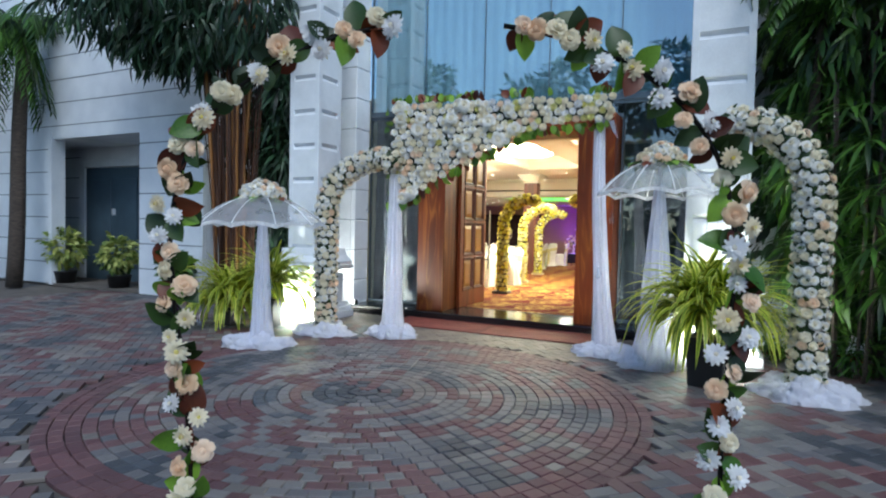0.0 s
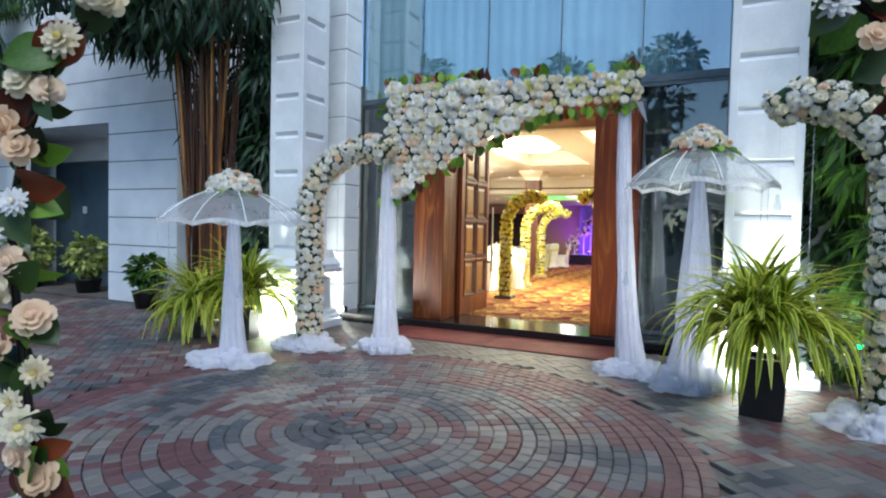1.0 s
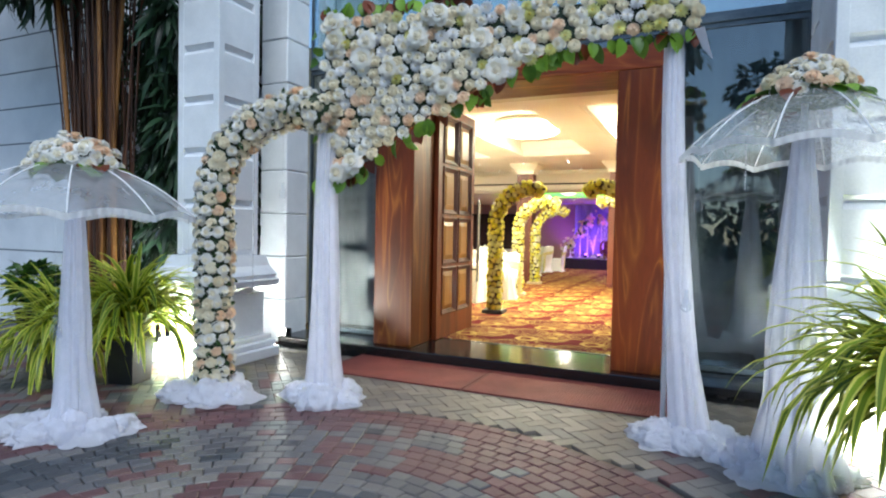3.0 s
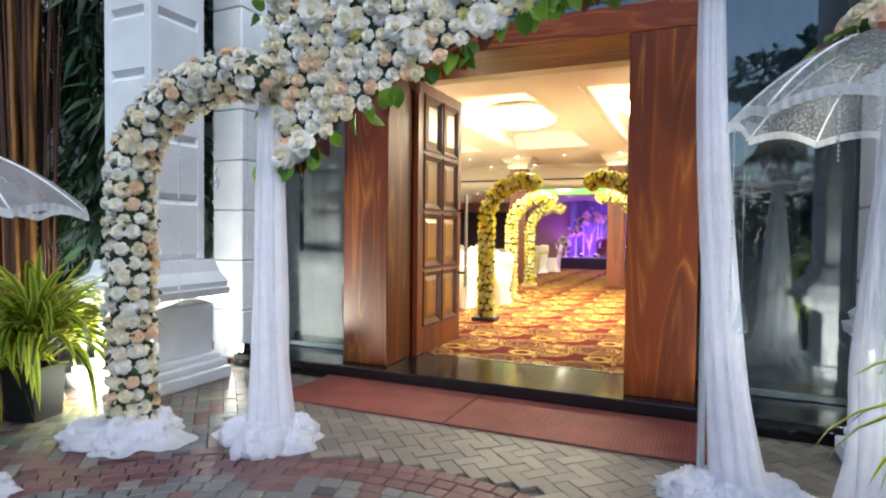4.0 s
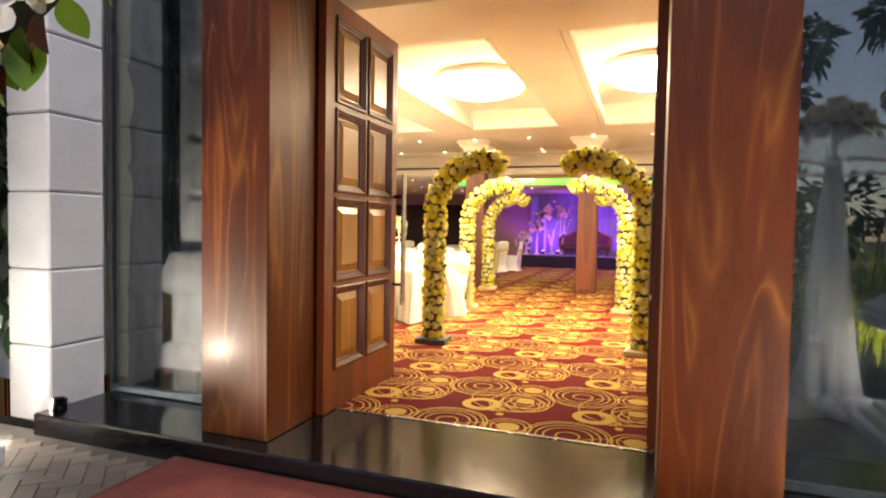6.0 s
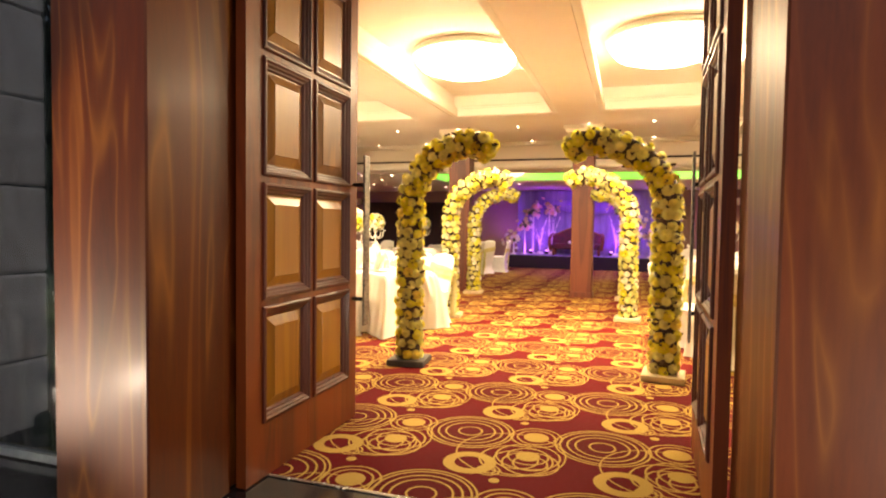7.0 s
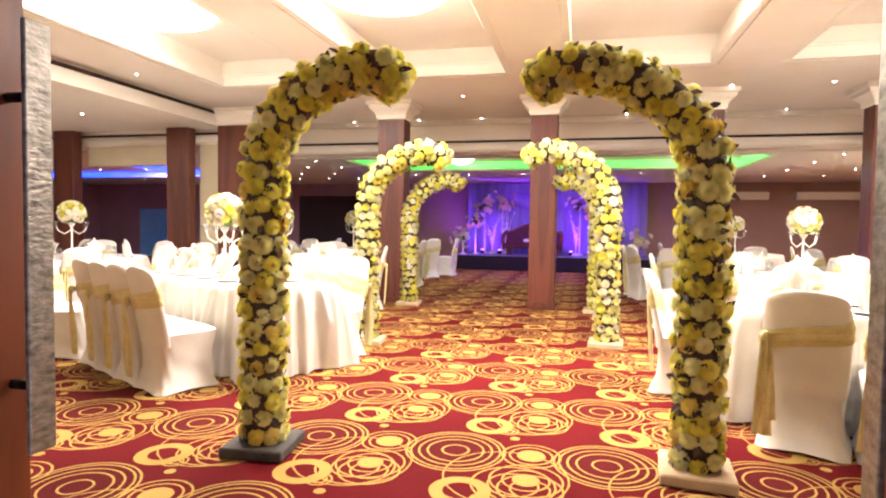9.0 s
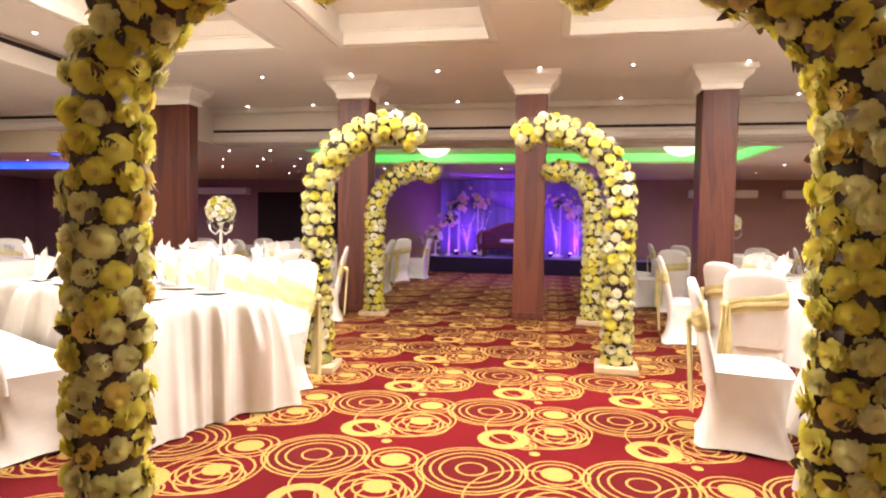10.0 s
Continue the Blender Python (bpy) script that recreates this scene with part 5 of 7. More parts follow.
# potted plants with long striped blades
m = Nodes("striped_blades")
uv = m.put("ShaderNodeUVMap")
sp = m.put("ShaderNodeSeparateXYZ")
m.link(uv.outputs[0], sp.inputs[0])
edge = m.math("GREATER_THAN", m.math("ABSOLUTE", m.math("SUBTRACT", sp.outputs[0], 0.5)), 0.24)
isl = m.put("ShaderNodeNewGeometry").outputs["Random Per Island"]
green = m.ramp(isl, [(0.1, rgb("4c6514")), (0.9, rgb("98af32"))])
lemon = m.ramp(isl, [(0.1, rgb("b3bb36")), (0.9, rgb("e6e36c"))])
col = m.mix(edge, green, lemon)
m.set(base=col, rough=0.4)
tl = m.put("ShaderNodeBsdfTranslucent")
m.link(col, tl.inputs[0])
mx = m.put("ShaderNodeMixShader")
mx.inputs[0].default_value = 0.45
m.link(m.bsdf.outputs[0], mx.inputs[1])
m.link(tl.outputs[0], mx.inputs[2])
m.link(mx.outputs[0], m.out.inputs[0])
BLADE = m.mat


def blades(n, reach, rise, width, seed, crown=0.07):
    """Blades that shoot up steeply and arch over; reach is their length, rise the steepness."""
    rng = random.Random(seed)
    bm = bmesh.new()
    uvl = bm.loops.layers.uv.new("UVMap")
    for k in range(n):
        a = rng.uniform(0, 6.283)
        u = rng.random()
        L = reach * rng.uniform(0.6, 1.12)
        e = radians(88 - 58 * u * rise + rng.uniform(-8, 8))
        bend = rng.uniform(1.7, 3.1) * (0.8 + 0.4 * u)
        if rng.random() < 0.12:
            bend *= 0.4
        tw = rng.uniform(-0.5, 0.5)
        p = Vector((rng.uniform(-crown, crown) + 0.06 * u * math.cos(a), rng.uniform(-crown, crown) + 0.06 * u * math.sin(a), rng.uniform(0, 0.16) * (1 - u)))
        rows = []
        N = 9
        for j in range(N + 1):
            t = j / N
            w = width * (0.45 + 0.55 * math.sin(math.pi * (0.12 + 0.62 * t))) * (1 - t ** 5)
            b = a + tw * t
            c, s = math.cos(b), math.sin(b)
            el = e - bend * t ** 1.25
            if el < -1.3:
                el = -1.3
            rows.append([(bm.verts.new(p + Vector((-s * k_ * w, c * k_ * w, 0.35 * w * abs(k_)))), (k_ + 1) / 2) for k_ in (-1, 0, 1)])
            p = p + Vector((c * math.cos(el), s * math.cos(el), math.sin(el))) * (L / N)
        for p_, q in zip(rows, rows[1:]):
            for i in (0, 1):
                f = bm.faces.new((p_[i][0], p_[i + 1][0], q[i + 1][0], q[i][0]))
                f.smooth = True
                for lp, uu in zip(f.loops, (p_[i][1], p_[i + 1][1], q[i + 1][1], q[i][1])):
                    lp[uvl].uv = (uu, 0)
    return bm


def potted_plant(at, label, seed, reach=0.75, rise=0.62, n=150, pot=0.4, crown=0.07, w=0.15):
    p = thing("potted_plant", label, "potted plant", at, random.Random(seed).uniform(-15, 15), "potted plants")
    part("pot", lathe_square([(w * 0.86, 0), (w * 0.88, 0.01), (w, pot - 0.04), (w + 0.015, pot - 0.038), (w + 0.015, pot), (w - 0.02, pot), (w - 0.03, pot - 0.05)]), BLACK_PLASTIC, p, "tapered black plastic pot")
    part("soil", boxes((-w * 0.82, w * 0.82, -w * 0.82, w * 0.82, pot - 0.09, pot - 0.045)), SOIL, p)
    b = part("foliage", blades(n, reach, rise, 0.029, seed, crown), BLADE, p, "long arching green and lemon striped blades")
    b.location = (0, 0, pot + (0.09 if w > 0.16 else 0.04))
    return p


potted_plant((1.29, 6.62, 0), "large potted plant with arching striped blades beside an umbrella", 51, 1.02, 0.86, 420, 0.52, 0.16, 0.185)
potted_plant((-4.95, 6.8, 0), "potted plant with arching striped blades beside the column", 52, 1.05, 0.85, 240, 0.42)
potted_plant((-5.6, 6.62, 0), "potted plant with arching striped blades by the bamboo", 53, 1.0, 0.95, 230, 0.24)

# small green garden light in the planting
gl = thing("garden_light", "small green garden spotlight among the shrubs, switched on", "garden light", (2.12, 7.3, 0))
part("stake", sweep([(0, 0, 0), (0, 0, 0.46)], 0.012, 6), DARK_METAL, gl)
part("head", lathe([(0.03, 0.44), (0.05, 0.46), (0.055, 0.54), (0.05, 0.56)], 12), DARK_METAL, gl)
part("lens", lathe([(0.048, 0.561), (0.03, 0.585), (0.0, 0.592)], 12, cap=False), GREEN_GLOW, gl, "glowing green lens")

# ---- garden and side building ----
def leaf_cloud(centre, radii, n, length, width, seed, droop=0.4, down=0.35, bm=None, hollow=0.35):
    """Many single leaves scattered through an uneven cloud."""
    rng = random.Random(seed)
    bm = bm or bmesh.new()
    c = Vector(centre)
    for k in range(n):
        d = Vector((rng.gauss(0, 1), rng.gauss(0, 1), rng.gauss(0, 1))).normalized()
        r = rng.uniform(hollow, 1.0) ** 0.5
        lump = 0.75 + 0.45 * noise.noise(d * 2.3 + Vector((seed, 0, 0)))
        p = c + Vector((d.x * radii[0], d.y * radii[1], d.z * radii[2])) * r * lump
        way = (d + Vector((rng.uniform(-0.7, 0.7), rng.uniform(-0.7, 0.7), rng.uniform(-0.7, 0.4) - down))).normalized()
        leaf_into(bm, Matrix.Translation(p) @ way.to_track_quat("Y", "Z").to_matrix().to_4x4() @ pose(0, 0, 0, 0, rng.uniform(-60, 60), 0), length * rng.uniform(0.6, 1.2), width * rng.uniform(0.7, 1.2), 0.1, droop)
    return bm


WY = 8.4
WE, PY1 = -8.24, 9.8
bm = boxes((-30, -13.4, WY, WY + 0.3, 0, 9.2), (-10.2, WE, WY, WY + 0.3, 0, 9.2), (-13.4, -10.2, WY, WY + 0.3, 3.55, 9.2))
house = thing("side_building", "white rendered building with grooved walls and a deep porch", "building", (0, 0, 0))
part("wall", bm, WHITE_WALL, house)
z = 0.55
while z < 9.0:
    rows = [(-30, WE, WY)] if z > 3.55 else [(-10.2, WE, WY), (-30, -13.4, WY), (-17.5, -14.55, PY1)]
    for a, b, y in rows:
        # grey strips laid on the wall; each groove's shade is only painted
        part("groove", boxes((a, b - 0.002, y - 0.003, y + 0.001, z, z + 0.022)), GROOVE_SHADE, house)
    z += 0.55
part("cornice", boxes((-30, WE, WY - 0.08, WY, 9.1, 9.26), (-30, WE, WY - 0.03, WY, 9.0, 9.1), bevel=0.01), WHITE_WALL, house)
part("porch_wall", boxes((-17.5, -10.22, PY1, PY1 + 0.12, 0, 3.55), (-17.7, -17.5, WY + 0.3, PY1 + 0.12, 0, 3.55), (-10.218, -10.0, WY + 0.302, PY1 + 0.12, 0, 3.55)), WHITE_WALL, house)
part("porch_ceiling", boxes((-17.5, -10.22, WY + 0.3, PY1 + 0.12, 3.552, 3.7)), WHITE_WALL, house)
part("porch_floor", boxes((-17.5, -10.22, WY, PY1, -0.02, 0.03)), JOINT_SAND, house)
part("trim", boxes((-13.52, -13.38, WY - 0.03, WY + 0.3, 0, 3.7)), WHITE_WALL, house)
part("return_wall", boxes((WE - 0.3, WE, WY + 0.302, 9.92, 0, 9.2), (WE, -5.4, 9.78, 9.92, 0, 9.2)), WHITE_WALL, house)
dr = part("door", boxes((-14.2, -11.8, PY1 - 0.06, PY1 - 0.002, 0.03, 3.0), bevel=0.01), GREY_DOOR, house, "slate blue double door")
part("door_panel", boxes((-13.95, -13.15, PY1 - 0.09, PY1 - 0.062, 0.4, 2.7), (-12.9, -12.1, PY1 - 0.09, PY1 - 0.062, 0.4, 2.7), bevel=0.01), GREY_DOOR, dr)
part("notice", boxes((-13.12, -12.97, PY1 - 0.067, PY1 - 0.062, 1.75, 1.92)), WHITE_WALL, dr, "small white notice")
part("door_trim", boxes((-14.45, -14.22, PY1 - 0.1, PY1 - 0.002, 0.03, 3.2), (-14.22, -11.6, PY1 - 0.1, PY1 - 0.002, 3.02, 3.2), bevel=0.01), WHITE_WALL, house, "white door surround")
ivy = thing("climber", "dark leafy climber over the shaded wall behind the bamboo", "climber", (-6.8, 9.45, 0))
for i, (c, r, n) in enumerate((((0, 0, 2.2), (1.4, 0.3, 2.2), 800), ((0, 0.1, 4.2), (1.4, 0.3, 1.6), 600))):
    part("foliage", leaf_cloud(c, r, n, 0.3, 0.14, 60 + i, 0.4, 0.5), LEAF_SHADE, ivy)
setting("east_wall", boxes((1.6, 14, 9.4, 9.7, 0, 6.5)), WHITE_WALL, "white rendered wall behind the trees", "wall")


def tree(name, label, at, trunk, h, crowns, seed, leaf, material, category="tree", n=700):
    t = thing(name, label, category, at)
    rng = random.Random(seed)
    bend = [(rng.uniform(-0.15, 0.15) * k, rng.uniform(-0.15, 0.15) * k, h * k / 5) for k in range(6)]
    tr = part("trunk", sweep(bend, [trunk * (1 - 0.1 * k) for k in range(6)], 10), BARK, t)
    for i, (c, r) in enumerate(crowns):
        part("limb", sweep([bend[3], (Vector(bend[3]) + Vector(c)) / 2 + Vector((0, 0, 0.2)), c], [trunk * 0.4, trunk * 0.28, trunk * 0.08], 6), BARK, t)
        part("crown", leaf_cloud(c, r, n, leaf[0], leaf[1], seed + i, leaf[2], leaf[3]), material, t)
    return t


# bamboo clump by the column
b = thing("bamboo_clump", "thick clump of golden-brown bamboo stems with dark drooping leaves", "bamboo", (-6.62, 7.7, 0))
rng = random.Random(61)
for k in range(84):
    a, r = rng.uniform(0, 6.28), 0.36 * math.sqrt(rng.random())
    x, y = r * math.cos(a) * 1.15, r * math.sin(a) * 0.7
    front = y < 0.02 and k % 5 == 0
    dx, dy = x * rng.uniform(0.5, 1.5) + rng.uniform(-0.22, 0.22), -0.1 + y * 0.3 + rng.uniform(-0.15, 0.15)
    rad = rng.uniform(0.026, 0.042) if front else rng.uniform(0.01, 0.024)
    bm = bmesh.new()
    pts, rs = [], []
    n = 22
    for q in range(n + 1):
        t = q / n
        pts.append((x + dx * t ** 1.6 * 1.1, y + dy * t ** 1.4, 5.6 * t))
        rs.append(rad * (1 - 0.4 * t))
    sweep(pts, rs, 7, bm)
    for q in range(1, n, 2):
        lathe([(rs[q] * 1.0, -0.012), (rs[q] * 1.16, 0.0), (rs[q] * 1.0, 0.012)], 7, bm=bm, at=pts[q], cap=False)
    part("stem", bm, STEM_GOLD if front else STEM_BROWN, b)
CLOUDS = (((-1.0, -0.9, 5.9), (1.7, 1.0, 1.3), 900, 0.9), ((0.55, -0.3, 5.5), (1.3, 0.9, 1.4), 900, 0.9), ((-2.4, -0.9, 5.9), (1.6, 1.1, 1.2), 850, 0.9),
          ((-0.6, -0.5, 4.9), (1.2, 0.7, 0.7), 800, 0.9), ((-1.5, -0.6, 5.0), (0.9, 0.6, 0.6), 420, 0.9), ((0.7, 0.35, 4.2), (0.55, 0.3, 1.2), 520, 0.6),
          ((0.62, 0.5, 2.9), (0.5, 0.22, 1.5), 620, 0.4), ((0.3, 0.55, 1.5), (0.8, 0.22, 1.3), 620, 0.4), ((-0.4, 0.5, 3.6), (0.8, 0.25, 1.2), 420, 0.5))
for i, (c, r, n, up) in enumerate(CLOUDS):
    part("foliage", leaf_cloud(c, r, n, 0.4, 0.06, 70 + i, 0.5, up), LEAF_SHADE, b)

# far palm with hanging fronds
def palm(at, h, trunk, fronds, length, seed, label, skirt=0):
    p = thing("palm_tree", label, "palm tree", at)
    rng = random.Random(seed)
    part("trunk", sweep([(0.04 * math.sin(k), 0.03 * k, h * k / 8) for k in range(9)], [trunk * (1.15 - 0.03 * k) for k in range(9)], 12), BARK, p)
    for k in range(fronds):
        a = rng.uniform(0, 6.28)
        L = length * rng.uniform(0.8, 1.15)
        low = k < skirt
        bm = bmesh.new()
        spine = []
        for j in range(9):
            t = j / 8
            r = L * (0.75 * t if not low else 0.32 * t)
            z = h + L * ((0.55 * t - 0.95 * t * t) if not low else (0.1 * t - 0.95 * t * t))
            spine.append(Vector((r * math.cos(a), r * math.sin(a), z)))
        sweep(spine, [0.025 * (1 - 0.1 * j) for j in range(9)], 5, bm)
        for j in range(2, 34):
            t = j / 34
            i = min(7, int(t * 8))
            q = spine[i].lerp(spine[i + 1], t * 8 - i)
            for s in (-1, 1):
                way = Vector((-math.sin(a) * s + 0.5 * math.cos(a), math.cos(a) * s + 0.5 * math.sin(a), -0.75 + rng.uniform(-0.3, 0.2))).normalized()
                leaf_into(bm, Matrix.Translation(q) @ way.to_track_quat("Y", "Z").to_matrix().to_4x4(), 0.5 * L / 2.2 * (1.1 - 0.6 * t), 0.045, 0.1, 0.35)
        part("frond", bm, LEAF_PALM, p)
    return p


palm((-13.5, 7.6, 0), 6.2, 0.15, 24, 2.6, 81, "tall palm with hanging fronds before the side building", 16)
palm((-13.5, 5.0, 0), 5.2, 0.16, 10, 2.2, 82, "tall palm at the edge of the forecourt", 3)

# dense planting east of the entrance
for i, (x, y, h, r) in enumerate(((2.6, 8.6, 5.2, 0.07), (3.6, 8.2, 4.6, 0.07), (4.6, 7.2, 5.0, 0.08), (3.2, 8.9, 6.0, 0.08), (5.6, 6.0, 5.0, 0.09))):
    crowns = [((0.1, -0.3, 1.2), (0.9, 0.6, 0.9)), ((-0.1, -0.2, 2.6), (1.0, 0.7, 0.9)), ((0.3, -0.3, 4.0), (1.2, 0.9, 1.0)), ((-0.3, -0.5, 5.2), (1.2, 0.9, 0.9))]
    tree("tree", "slender tree with dense dark lance-shaped leaves", (x, y, 0), r, h, crowns, 90 + i * 7, (0.34, 0.055, 0.5, 0.7), LEAF_PALM if i in (0, 2) else LEAF_SHADE, n=520)
for i, (x, y) in enumerate(((2.2, 8.5), (2.9, 8.0), (3.6, 7.3), (4.2, 6.4))):
    s = thing("shrub", "low shrub of narrow green leaves by the paving edge", "shrub", (x, y, 0), group="low shrubs")
    part("foliage", leaf_cloud((0, 0, 0.32), (0.5, 0.42, 0.36), 420, 0.2, 0.03, 130 + i, 0.4, -0.4), LEAF_PALM, s)


def fan_palm(at, h, stems, fans, length, seed):
    """Slim canes that carry fans of long blades."""
    p = thing("fan_palm", "clump of slim palm canes with spreading fans of green blades", "palm", at, group="fan palms")
    rng = random.Random(seed)
    for k in range(stems):
        a, r = rng.uniform(0, 6.28), rng.uniform(0.05, 0.4)
        x, y, top = r * math.cos(a), r * math.sin(a), h * rng.uniform(0.75, 1.05)
        part("cane", sweep([(x * 0.6, y * 0.6, 0), (x * 0.8, y * 0.8, top * 0.5), (x, y, top)], [0.02, 0.018, 0.014], 6), BARK, p)
        for q in range(fans):
            z = top * (0.28 + 0.72 * (q + rng.random()) / fans)
            b_ = rng.uniform(0, 6.28)
            out = rng.uniform(0.25, 0.45)
            tip = Vector((x + out * math.cos(b_), y + out * math.sin(b_), z + rng.uniform(0.05, 0.25)))
            bm = sweep([(x * 0.9, y * 0.9, z), tip], [0.008, 0.004], 4)
            n = rng.randint(7, 10)
            for j in range(n):
                g = math.degrees(b_) - 90 + (j - (n - 1) / 2) * 21 + rng.uniform(-5, 5)
                m4 = Matrix.Translation(tip) @ pose(0, 0, 0, 0, 0, g) @ pose(0, 0, 0, rng.uniform(-35, 12), 0, 0)
                leaf_into(bm, m4, length * rng.uniform(0.8, 1.15), 0.05, 0.14, rng.uniform(0.25, 0.55))
            part("fan", bm, LEAF_PALM, p)


for at, h, stems, fans, length, seed in (((2.75, 7.75, 0), 3.9, 5, 7, 0.46, 301), ((3.35, 7.0, 0), 2.2, 4, 6, 0.44, 302), ((3.4, 8.1, 0), 4.8, 4, 7, 0.5, 303), ((4.4, 6.6, 0), 3.4, 4, 6, 0.5, 304)):
    fan_palm(at, h, stems, fans, length, seed)
ivy = thing("climber", "dark leafy climber covering the wall behind the trees", "climber", (3.2, 9.1, 0))
for i, (c, r, n) in enumerate((((-0.6, 0, 2.0), (1.4, 0.25, 2.0), 700), ((-0.6, 0, 4.4), (1.4, 0.25, 1.8), 600), ((2.4, 0, 2.6), (1.9, 0.25, 2.6), 800))):
    part("foliage", leaf_cloud(c, r, n, 0.32, 0.12, 180 + i, 0.4, 0.5), LEAF_SHADE, ivy)
f = palm((2.35, 8.1, 0), 4.4, 0.06, 9, 1.3, 140, "small fan of palm fronds above the entrance column")

tree("tree", "broad dark tree at the edge of the forecourt", (-18.0, 6.6, 0), 0.16, 5.5, [((0.3, 0.2, 4.6), (1.6, 1.2, 1.4)), ((1.6, 0.2, 5.6), (1.6, 1.2, 1.2)), ((-1.2, 0, 5.4), (1.6, 1.2, 1.4))], 260, (0.4, 0.08, 0.4, 0.6), LEAF_SHADE, n=500)

# bushes at the porch
for i, (x, y, r) in enumerate(((-13.35, 8.68, 0.6), (-11.38, 8.75, 0.52), (-16.4, 7.4, 0.6), (-8.5, 8.0, 0.36))):
    s = thing("bush", "potted bush with yellow-green variegated leaves by the porch", "bush", (x, y, 0), group="porch bushes")
    part("pot", lathe([(0.2, 0), (0.26, 0.3), (0.28, 0.32), (0.25, 0.33)], 14), BLACK_PLASTIC, s)
    part("foliage", leaf_cloud((0, 0, 0.3 + r), (r, r * 0.9, r), 520, 0.17, 0.085, 150 + i, 0.3, 0.0), LEAF_BUSH if i < 3 else LEAF_PALM, s)

# trees across the forecourt, behind the way in, that the glass mirrors
for i, (x, y, h) in enumerate(((-9, -16, 11), (-3, -19, 12.5), (4, -18, 10.5), (10, -14, 11.5), (-15, -10, 10))):
    tree("tree", "broad dark tree across the forecourt", (x, y, 0), 0.25, h, [((0, 0, h * 0.75), (2.6, 2.6, 2.0)), ((1.2, 0.6, h * 0.95), (2.0, 2.0, 1.6)), ((-1.3, -0.4, h * 0.9), (2.0, 2.0, 1.6))], 170 + 9 * i, (0.6, 0.26, 0.3, 0.1), LEAF_SHADE, n=420)

# unseen tree belt added to block the bright horizon in the window reflections
belt = bmesh.new()
for i in range(26):
    x = -38 + 3.0 * i
    leaf_cloud((x, -24 - 3 * math.sin(i * 1.7), 2.6), (2.6, 1.6, 3.0), 260, 0.8, 0.4, 400 + i, 0.3, 0.1, belt)
tagged(part("far_trees", belt, LEAF_SHADE), "unseen dark tree belt added behind the forecourt", "trees", kind="stuff")

# ---- the hall ----
ARCHES = [(-3.22, 12.56, 6, 2.31, 0.78, 201), (-0.815, 12.83, 174, 2.33, 0.9, 202), (-3.74, 15.58, 8, 2.24, 0.84, 203), (-1.15, 16.2, 176, 2.3, 0.9, 204), (-4.2, 18.7, 6, 2.18, 0.84, 205), (-1.2, 18.75, 176, 2.18, 0.6, 206)]
for x, y, turn, h, reach, seed in ARCHES:
    flower_arch("flower_arch", "arch of yellow and ivory dahlias standing on a flat foot", (x, y, FZ), turn, h - FZ, reach, 0.137, 0.1, 8, YELLOW_MIX if y < 14 else LEMON_MIX, 0.102, seed, True, 0.62, LEAF_BROWN, group="hall flower arches", foot=STAND_STONE if seed == 201 else PALE_STONE)

# chandeliers
for a, b in COFFERS:
    c = thing("ceiling_lamp", "large round flush ceiling lamp with an opal glowing shade", "ceiling lamp", ((a + b) / 2, LAMP_Y, SOFFIT + 0.4), group="ceiling lamps")
    part("rim", lathe([(0.7, -0.001), (0.74, -0.03), (0.74, -0.07), (0.7, -0.09)], 40), MOULDING_PAINT, c, "white rim")
    part("shade", lathe([(0.69, -0.06), (0.68, -0.15), (0.61, -0.24), (0.43, -0.3), (0.2, -0.325), (0.0, -0.33)], 40, cap=False), LAMP_SHADE, c, "glowing opal shade")
for x in (-4.3, 0.8):
    c = thing("pendant_lamp", "glowing bowl lamp hung under the rear ceiling", "pendant lamp", (x, 23.2, REAR_CEIL + 0.35), group="bowl lamps")
    part("rod", sweep([(0, 0, 0), (0, 0, -0.1)], 0.015, 6), DARK_METAL, c)
    part("bowl", lathe([(0.36, -0.1), (0.34, -0.16), (0.25, -0.25), (0.09, -0.31), (0, -0.32)], 24), BOWL_SHADE, c, "glowing opal bowl")

# recessed downlights
SPOTS = [(x, 20.55, SOFFIT) for x in (-7.2, -5.95, -4.6, -3.35, -2.0, -0.7, 0.6, 1.9, 3.2, 4.5)] + [(x, 18.63, SOFFIT) for x in (-5.9, -4.56, -3.32, -1.95, -0.77, 0.6, 1.9, 3.2)]
SPOTS += [(-7.75 + 0.2, y, SOFFIT) for y in (12.5, 14.5, 16.5)] + [(x, y, 3.2) for x in (-9.5, -11.5, -13.5) for y in (13.5, 15.5, 17.5)]
SPOTS += [(x, y, REAR_CEIL) for x in (-16.0, -14.5, -13.0, -10.2, -9.2, -8.2, -7.3, 3.2, 4.6) for y in (21.6, 23.0, 24.6, 26.4)] + [(x, 25.2, REAR_CEIL) for x in (-6.0, -4.5, -3.0, -1.5, 0.0, 1.5)]
first = None
for x, y, z in SPOTS:
    if first is None:
        first = thing("downlight", "small round recessed downlight, lit", "downlight", (x, y, z), group="downlights")
        part("ring", lathe([(0.046, -0.003), (0.048, -0.006), (0.036, -0.008), (0.021, -0.003)], 14), MOULDING_PAINT, first, "white trim ring")
        part("lens", lathe([(0.02, -0.004), (0.018, -0.011), (0.012, -0.018), (0.005, -0.02), (0.0, -0.021)], 12, cap=False), DOWNLIGHT, first, "glowing domed lens")
    else:
        copy_thing(first, pose(x, y, z))


# covered banquet chair, back towards -y, facing +y
def signed(value, power):
    return abs(value) ** power * (1 if value > 0 else -1)


